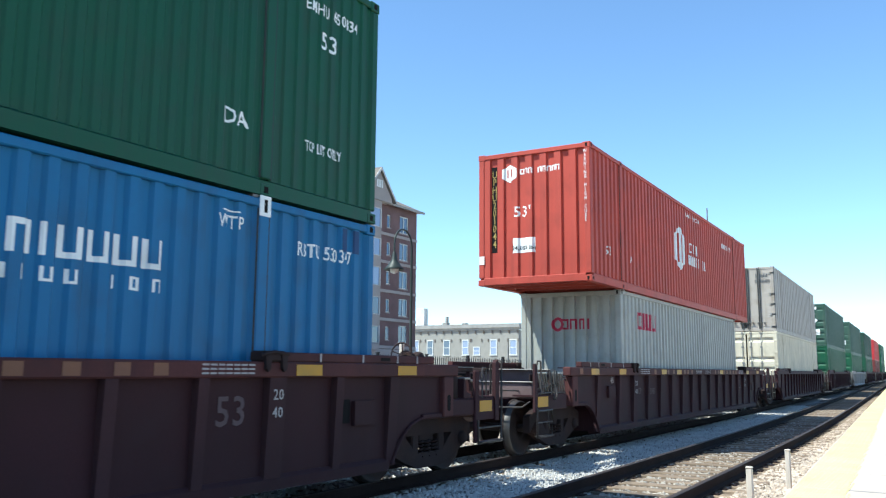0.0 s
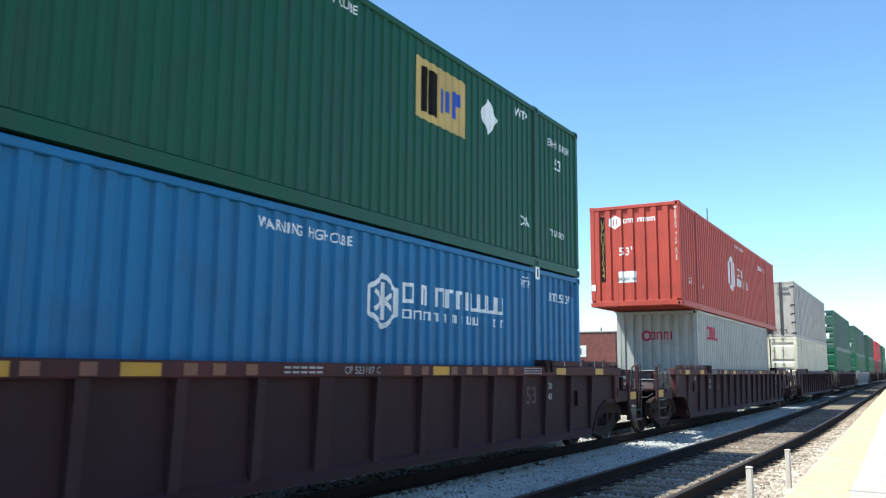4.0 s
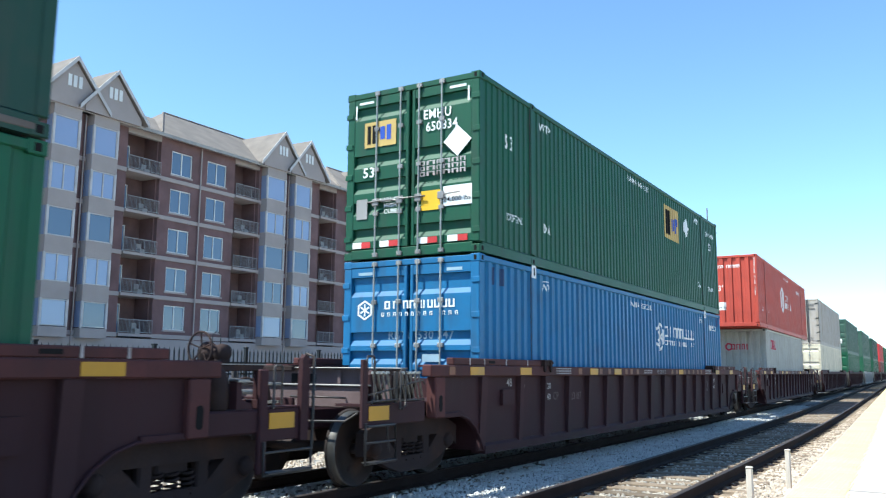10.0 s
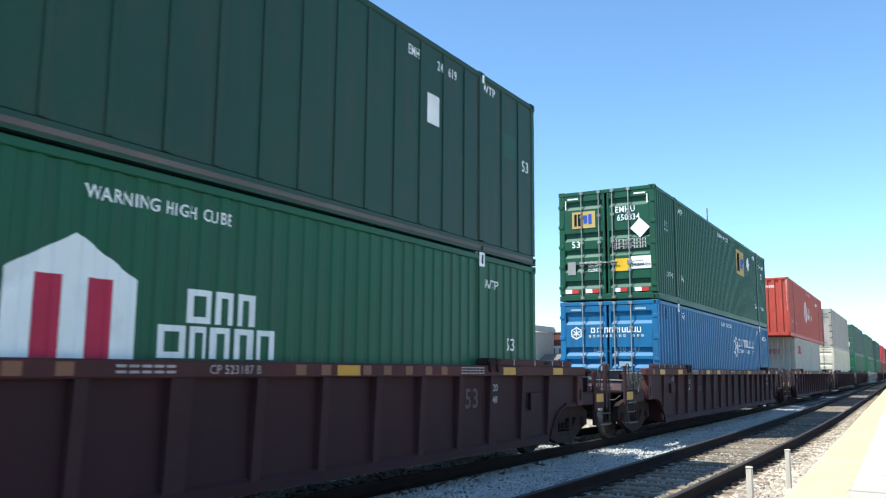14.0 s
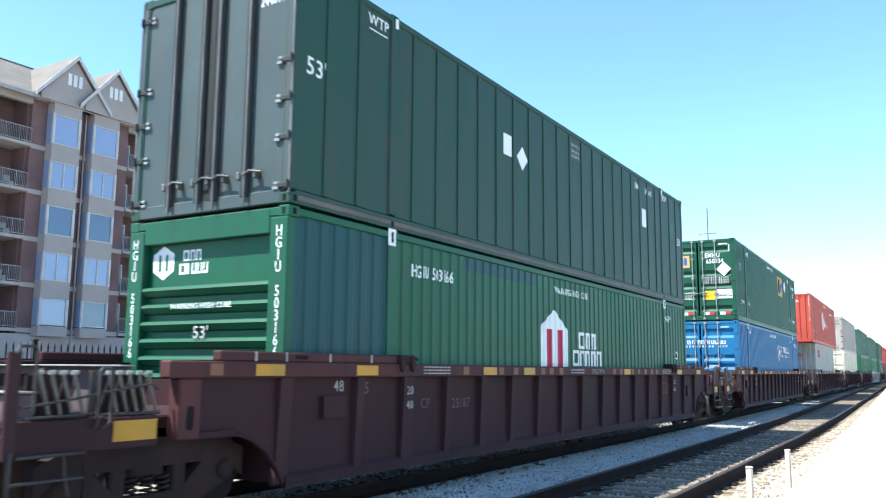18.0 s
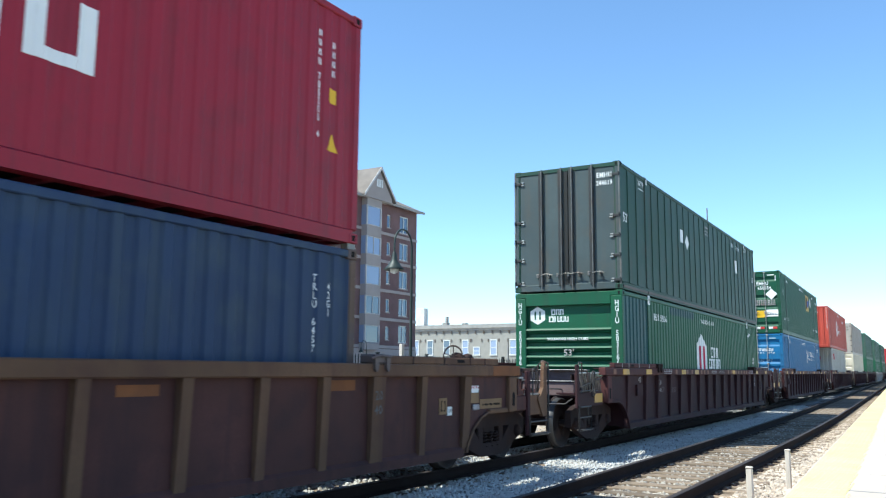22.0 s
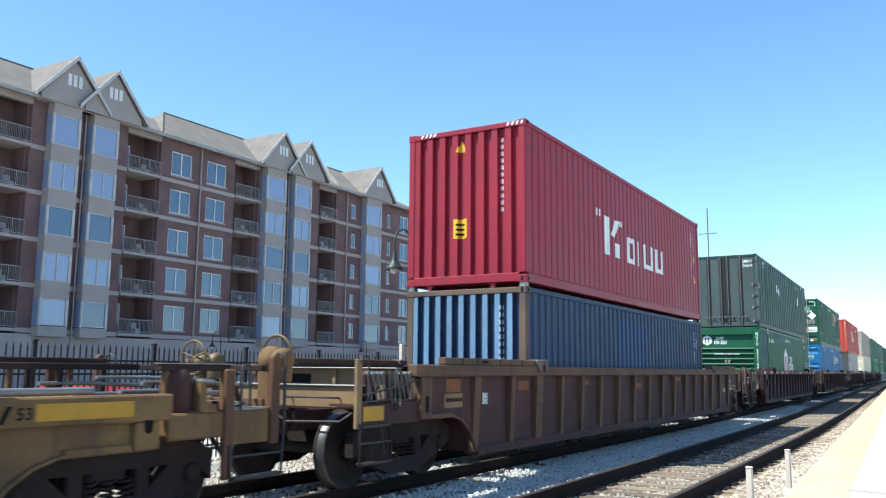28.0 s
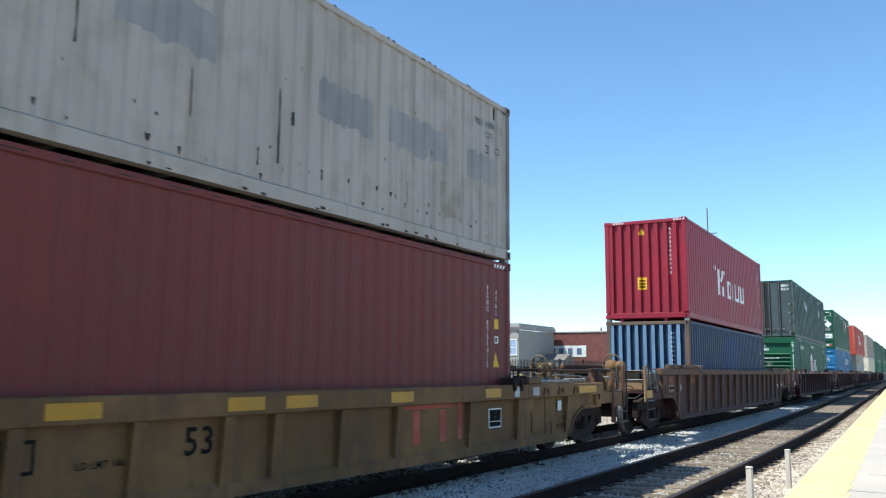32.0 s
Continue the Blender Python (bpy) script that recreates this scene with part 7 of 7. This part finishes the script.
for y0, y1 in ((25.0, 32.6), (42.4, 54.0), (64.8, 71.0)):
    part("hip_roof", Shape().add([(AX + 0.72, y0, EAVE + 0.02), (AX + 0.72, y1, EAVE + 0.02), (AX - 4.9, y1 + 4.0, 23.4), (AX - 4.9, y0 + 4.6, 23.4), (AX - 9.0, y0, EAVE + 0.02), (AX - 9.0, y1, EAVE + 0.02)], [(0, 1, 2, 3), (0, 3, 4), (4, 3, 2, 5), (1, 5, 2), (0, 4, 5, 1)]), M_ROOF, house, "hipped shingle roof")
    part("ridge_cap", Shape().tube([(AX - 4.9, y0 + 4.6, 23.42), (AX - 4.9, y1 + 4.0, 23.42)], 0.09, 6).tube([(AX + 0.7, y0 + 0.02, EAVE + 0.06), (AX - 4.9, y0 + 4.6, 23.42)], 0.08, 6), M_ROOF, house)
part("eave_fascia", Shape().box(AX + 0.62, AX + 0.74, A0 - 0.6, A1 + 0.6, EAVE - 0.22, EAVE + 0.03), M_TRIM, house)
part("eave_soffit", Shape().box(AX - 0.3, AX + 0.62, A0 - 0.6, A1 + 0.6, EAVE - 0.06, EAVE - 0.004), M_SIDING, house)
for yc in (20.3, 23.5, 34.5, 37.8, 56.1, 59.65, 71.4):
    hwid, pk_z, zb = 2.9, 23.15, 19.9
    fx = AX + (1.15 if yc in (20.3, 34.5, 56.1, 71.4) else 1.24)
    g = part("gable", Shape().prism([(yc - hwid + 0.5, zb - 0.4), (yc + hwid - 0.5, zb - 0.4), (yc + hwid - 0.5, zb), (yc, pk_z - 0.35), (yc - hwid + 0.5, zb)], "x", AX - 0.3, fx - 0.25), M_SIDING, house)
    for sg in (-1, 1):
        part("gable_roof", Shape().add([(fx, yc, pk_z), (fx, yc + sg * hwid, zb - 0.12), (AX - 7, yc + sg * hwid, zb - 0.12), (AX - 7, yc, pk_z), (fx, yc, pk_z - 0.2), (fx, yc + sg * hwid, zb - 0.32), (AX - 7, yc + sg * hwid, zb - 0.32), (AX - 7, yc, pk_z - 0.2)], [(0, 1, 2, 3) if sg < 0 else (3, 2, 1, 0), (4, 5, 6, 7), (0, 1, 5, 4), (1, 2, 6, 5), (2, 3, 7, 6)]), M_ROOF, g)
        part("bargeboard", Shape().add([(fx + 0.03, yc, pk_z + 0.02), (fx + 0.03, yc + sg * (hwid + 0.05), zb - 0.12), (fx + 0.03, yc + sg * (hwid + 0.05), zb - 0.45), (fx + 0.03, yc, pk_z - 0.32), (fx - 0.03, yc, pk_z + 0.02), (fx - 0.03, yc + sg * (hwid + 0.05), zb - 0.12), (fx - 0.03, yc + sg * (hwid + 0.05), zb - 0.45), (fx - 0.03, yc, pk_z - 0.32)], [(0, 1, 2, 3), (7, 6, 5, 4), (0, 4, 5, 1), (1, 5, 6, 2), (2, 6, 7, 3)]), M_BAYFRAME, g)
    for i in (-1, 0, 1):
        part("louvre", Shape().box(fx - 0.25, fx - 0.2, yc + i * 0.42 - 0.14, yc + i * 0.42 + 0.14, 20.9, 21.75, 0.01), M_FRAME, g)

# ---- low buildings down the line ----
white = thing("white_building", "two-storey cream building with bracketed cornice", "building", pose(-58.15, 120, -0.42))
part("wall", Shape().box(-30, 0, 0.0, 14, 0, 8.25), M_CREAMWALL, white)
part("cornice", Shape().prism([(0.0, 8.25), (-0.16, 8.3), (-0.2, 8.55), (-0.42, 8.7), (-0.42, 9.05), (0.0, 9.05)], "x", -30.3, 0.35), M_TRIM, white, "grey moulded cornice")
part("cornice_return", Shape().box(0.0, 0.35, 0.0, 14, 8.3, 9.05, 0.03), M_TRIM, white)
part("parapet", Shape().box(-30.0, 0.1, -0.1, 14, 9.05, 9.32), M_TRIM, white)
for i in range(20):
    part("bracket", Shape().prism([(0.0, 7.75), (-0.12, 7.8), (-0.3, 8.25), (0.0, 8.25)], "x", -0.25 - i * 1.53, -0.05 - i * 1.53), M_ROOF, white)
for i, (x, z0, z1) in enumerate(((-26.5, 4.35, 6.65), (-22.5, 4.35, 6.65), (-19.5, 4.35, 6.65), (-16.6, 4.35, 6.65), (-13.35, 4.35, 6.65), (-9.75, 4.35, 6.65), (-7.63, 4.35, 5.5), (-4.5, 4.35, 6.65), (-0.95, 4.35, 6.65))):
    w = part("window", Shape().box(x - 0.5, x + 0.5, -0.03, 0.0, z0, z1), M_GLASS if i in (1, 3, 4) else M_GLASS_BAY, white)
    part("frame", Shape().box(x - 0.62, x - 0.5, -0.08, 0, z0, z1).box(x + 0.5, x + 0.62, -0.08, 0, z0, z1).box(x - 0.62, x + 0.62, -0.1, 0, z1, z1 + 0.15).box(x - 0.7, x + 0.7, -0.14, 0, z0 - 0.15, z0).box(x - 0.5, x + 0.5, -0.06, -0.03, (z0 + z1) / 2 - 0.04, (z0 + z1) / 2 + 0.04), M_FRAME, w)
    for dx in (-0.95, 0.95):
        part("window_bracket", Shape().prism([(0.0, 6.4), (-0.05, 6.4), (-0.16, 6.9), (0.0, 6.9)], "x", x + dx - 0.09, x + dx + 0.09), M_ROOF, w)
part("chimney", Shape().box(-20.0, -18.5, 1.0, 2.2, 9.32, 12.35, 0.03), M_PALE, white, "pale square chimney")
part("roof_unit", Shape().box(-16.1, -15.1, 3, 4, 9.3, 9.9, 0.05).tube([(-15.4, 3.5, 9.9), (-15.4, 3.5, 10.9)], 0.3, 8), M_TRIM, white)
part("roof_unit", Shape().box(-12.2, -11.4, 3, 4, 9.3, 9.75, 0.05), M_GALV, white)
part("downpipe", Shape().tube([(-1.9, -0.1, 0), (-1.9, -0.1, 6.3)], 0.07, 8), M_TRIM, white)
brick = thing("brick_building", "dark red brick building with pale window panel", "building", pose(-55.6, 135, -0.42))
part("wall", Shape().box(-6.8, 8.2, 0, 12, 0, 8.35), M_DARKBRICK, brick)
part("coping", Shape().box(-7.0, 8.4, -0.15, 12, 8.35, 8.6, 0.03), M_TRIM, brick)
panel = part("window_panel", Shape().box(-3.9, 3.0, -0.05, 0, 4.2, 6.15, 0.02), M_PALE, brick, "pale panel with small windows")
for x in (-3.6, -2.0, -0.35, 1.3):
    part("window", Shape().box(x, x + 0.85, -0.09, -0.05, 4.6, 5.7), M_GLASS, panel)
part("roof_vent", Shape().tube([(5.0, 2, 8.5), (5.0, 2, 9.3)], 0.15, 10), M_GALV, brick)
shed = thing("low_shed", "low grey-brown shed between the buildings", "shed", pose(-62.0, 128, -0.42))
part("wall", Shape().box(-1.5, 8, 0, 5, 0, 3.6), M_TRIM, shed)
part("roof", Shape().prism([(-0.2, 3.6), (5.2, 3.6), (2.5, 4.6)], "x", -1.8, 8.3), M_ROOF, shed)
# utility poles
for x, y, h in ((-35.0, 150.0, 31.0), (-62.2, 125.0, 8.3)):
    pole = thing("utility_pole", "thin dark utility pole with a crossarm", "utility pole", pose(x, y, -0.42))
    part("pole", Shape().tube([(0, 0, 0), (0, 0, h)], [0.16, 0.1], 8), M_BARK, pole)
    part("crossarm", Shape().box(-1.6, 1.6, -0.06, 0.06, h - 4.7 if h > 20 else h - 0.6, h - 4.55 if h > 20 else h - 0.45), M_BARK, pole)


# ---- bare trees in the distance ----
def bare_tree(label, m, h, seed, spread=0.5):
    r = random.Random(seed)
    tree = thing("tree", label, "tree", m, "distant trees")
    trunk, twigs = Shape(), Shape()

    def grow(p, d, length, rad, depth):
        q = p + d * length
        mid = p + d * length * 0.5 + Vector((r.uniform(-1, 1), r.uniform(-1, 1), 0)) * length * 0.06
        (trunk if depth < 2 else twigs).tube([p, mid, q], [rad, rad * 0.8, rad * 0.62], 5 if depth < 2 else 3, caps=False)
        if depth < 4:
            for _ in range(3 if depth else 4):
                nd = (d + Vector((r.uniform(-1, 1), r.uniform(-1, 1), r.uniform(-0.2, 0.6))) * spread * 1.4).normalized()
                grow(p + d * length * r.uniform(0.55, 1.0), nd, length * r.uniform(0.55, 0.75), rad * 0.55, depth + 1)
    grow(Vector((0, 0, 0)), Vector((0, 0, 1)), h * 0.38, h * 0.022, 0)
    part("trunk", trunk, M_BARK, tree)
    part("crown", twigs, M_TWIG, tree)
    return tree


for i, (x, y, h) in enumerate(((-47, 150, 8), (-41, 170, 9), (-36, 190, 10), (-68, 148, 8), (-30, 210, 9), (-66, 165, 9), (-25, 240, 10), (-20, 270, 9), (-14, 330, 10), (-6, 350, 11), (6, 330, 10))):
    bare_tree("bare grey spring tree in the distance", pose(x, y, -0.42, 0, 0, i * 40), h, i)
for paint, lab, x, y in ((M_CARRED, "small red car parked behind the fence", -20, 14.5), (M_CARSILVER, "silver car parked behind the fence", -20.5, 20), (M_CARDARK, "dark blue car parked behind the fence", -20, 27), (M_CARRED, "red car parked behind the fence", -22, 34), (M_CARDARK, "dark car parked before the apartments", -21, 8.5)):
    parked_car(paint, lab, pose(x, y, -0.42, 0, 0, 90))

# ---- ties, each its own piece ----
tie_mesh = Shape().box(-1.3, 1.3, -0.115, 0.115, -0.17, 0.0, 0.012).mesh("tie", M_TIE)
plate_mesh = Shape().box(-0.17, 0.17, -0.09, 0.09, 0.0, 0.012).mesh("tie_plate", M_RAIL)
near_track, train_track = bpy.data.objects["near_track"], bpy.data.objects["train_track"]
rnd = random.Random(7)
for track, parent, y0, count in ((TRACK_NEAR, near_track, -11.43, 151), (TRACK_FAR, train_track, -11.31, 87)):
    for i in range(count):
        y = y0 + i * 0.53 + rnd.uniform(-0.03, 0.03)
        x, turn = on_track(track, y)
        t = new("tie", tie_mesh)
        t.parent = parent
        t.matrix_basis = pose(x + rnd.uniform(-0.04, 0.04), y, -0.176 - rnd.uniform(0, 0.015) - (0.035 if track is TRACK_FAR else 0), 0, 0, turn + rnd.uniform(-1, 1))
        if track is TRACK_NEAR and 2 < y < 30:
            for c in (-0.755, 0.755):
                p = new("tie_plate", plate_mesh)
                p.parent, p.location = t, (c, 0, 0.0)

# ---- loose stones ----
far_ties = Shape()
for i in range(120, 300):
    y = 5.0 + i * 0.53
    x, turn = on_track(TRACK_NEAR, y)
    far_ties.box(x - 1.3, x + 1.3, y - 0.115, y + 0.115, -0.3, -0.175)
tagged(part("far_ties", far_ties, M_TIE, near_track), kind="stuff")


def stones(count, x_of, y_range, size, z, seed):
    """Broken stones as squashed, skewed eight-cornered lumps, in one mesh."""
    g = np.random.default_rng(seed)
    base = np.array([(-1, -1, -0.7), (1, -1, -0.6), (1, 1, -0.7), (-1, 1, -0.6), (-0.6, -0.7, 0.7), (0.7, -0.5, 0.6), (0.5, 0.7, 0.75), (-0.7, 0.6, 0.5)])
    faces = np.array([(0, 3, 2, 1), (4, 5, 6, 7), (0, 1, 5, 4), (1, 2, 6, 5), (2, 3, 7, 6), (3, 0, 4, 7)])
    u = g.random(count)
    ys = y_range[0] + (y_range[1] - y_range[0]) * u ** 1.6
    xs = x_of(g.random(count), ys)
    sc = size * (0.5 + g.random((count, 3)) * 0.9)
    an = g.random(count) * 6.283
    p = base[None] * sc[:, None, :] + g.normal(0, 0.18, (count, 8, 3)) * sc[:, None, :]
    c, s = np.cos(an)[:, None], np.sin(an)[:, None]
    q = np.stack([p[..., 0] * c - p[..., 1] * s + xs[:, None], p[..., 0] * s + p[..., 1] * c + ys[:, None], p[..., 2] + z + g.random(count)[:, None] * 0.02], -1)
    me = bpy.data.meshes.new("stones")
    me.from_pydata(q.reshape(-1, 3).tolist(), [], (faces[None] + np.arange(count)[:, None, None] * 8).reshape(-1, 4).tolist())
    me.materials.append(M_TAN if y_range[0] in (6.5, 4.0) else M_STONE_DARK if y_range[0] == 6.0 else M_STONE)
    return me


swing_near = np.vectorize(lambda y: on_track(TRACK_NEAR, y)[0] - TRACK_NEAR[0])
for nm, n, lo, hi, yr, size in (("ballast_stones", 22000, -6.3, -4.3, (5.0, 46.0), 0.015), ("ballast_stones", 9000, -4.15, -2.8, (6.0, 46.0), 0.022), ("ballast_stones", 16000, -2.65, -1.35, (6.5, 46.0), 0.03), ("ballast_stones", 9000, -8.6, -6.0, (5.0, 40.0), 0.026), ("ballast_stones", 9000, -10.0, -1.4, (-11.0, 6.5), 0.03), ("ballast_stones", 9000, -12.0, -8.6, (4.0, 40.0), 0.026)):
    st = new(nm, stones(n, lambda r, y, lo=lo, hi=hi: lo + (hi - lo) * r + swing_near(y), yr, size, -0.222, int(n + 10 * abs(lo))))
    tagged(st, "loose pale crushed stones between rails and ties", "ballast stones", kind="stuff")


# ---- the train's run ----
GONE = (-7.86, -6.34, -4.69, -2.92, -1.03, 0.91, 2.83, 4.75, 6.74, 8.82, 10.98, 13.21, 15.49, 17.83, 20.23, 22.64, 25.05, 27.52, 29.98, 32.59, 35.32, 38.08, 40.84,
        43.61, 46.41, 49.25, 52.13, 55.0, 57.81, 60.52, 63.16, 65.83, 68.59)  # metres along the line, second by second


def run(t):
    """How far the train has gone at t seconds, smoothly between the seconds."""
    i = min(int(t), 31)
    f = t - i
    p0, p1, p2, p3 = GONE[i - 1] if i else 2 * GONE[0] - GONE[1], GONE[i], GONE[i + 1], GONE[i + 2] if i < 31 else 2 * GONE[32] - GONE[31]
    return 0.5 * (2 * p1 + (p2 - p0) * f + (2 * p0 - 5 * p1 + 4 * p2 - p3) * f * f + (3 * p1 - p0 - 3 * p2 + p3) * f ** 3)


def motions():
    for ob, mid, base in TRAIN:
        rows = []
        for i in range(33):
            y = mid + run(i)
            x, turn = on_track(TRACK_FAR, y)
            rows.append((float(i), pose(x, y, base, 0, 0, turn)))
        walk(ob, rows)
    for ws, y in WHEELSETS:
        walk(ws, [(i * 0.2, pose(0, y, WHEEL_R, -math.degrees((run(i * 0.2) - run(0)) / WHEEL_R))) for i in range(161)])


motions()
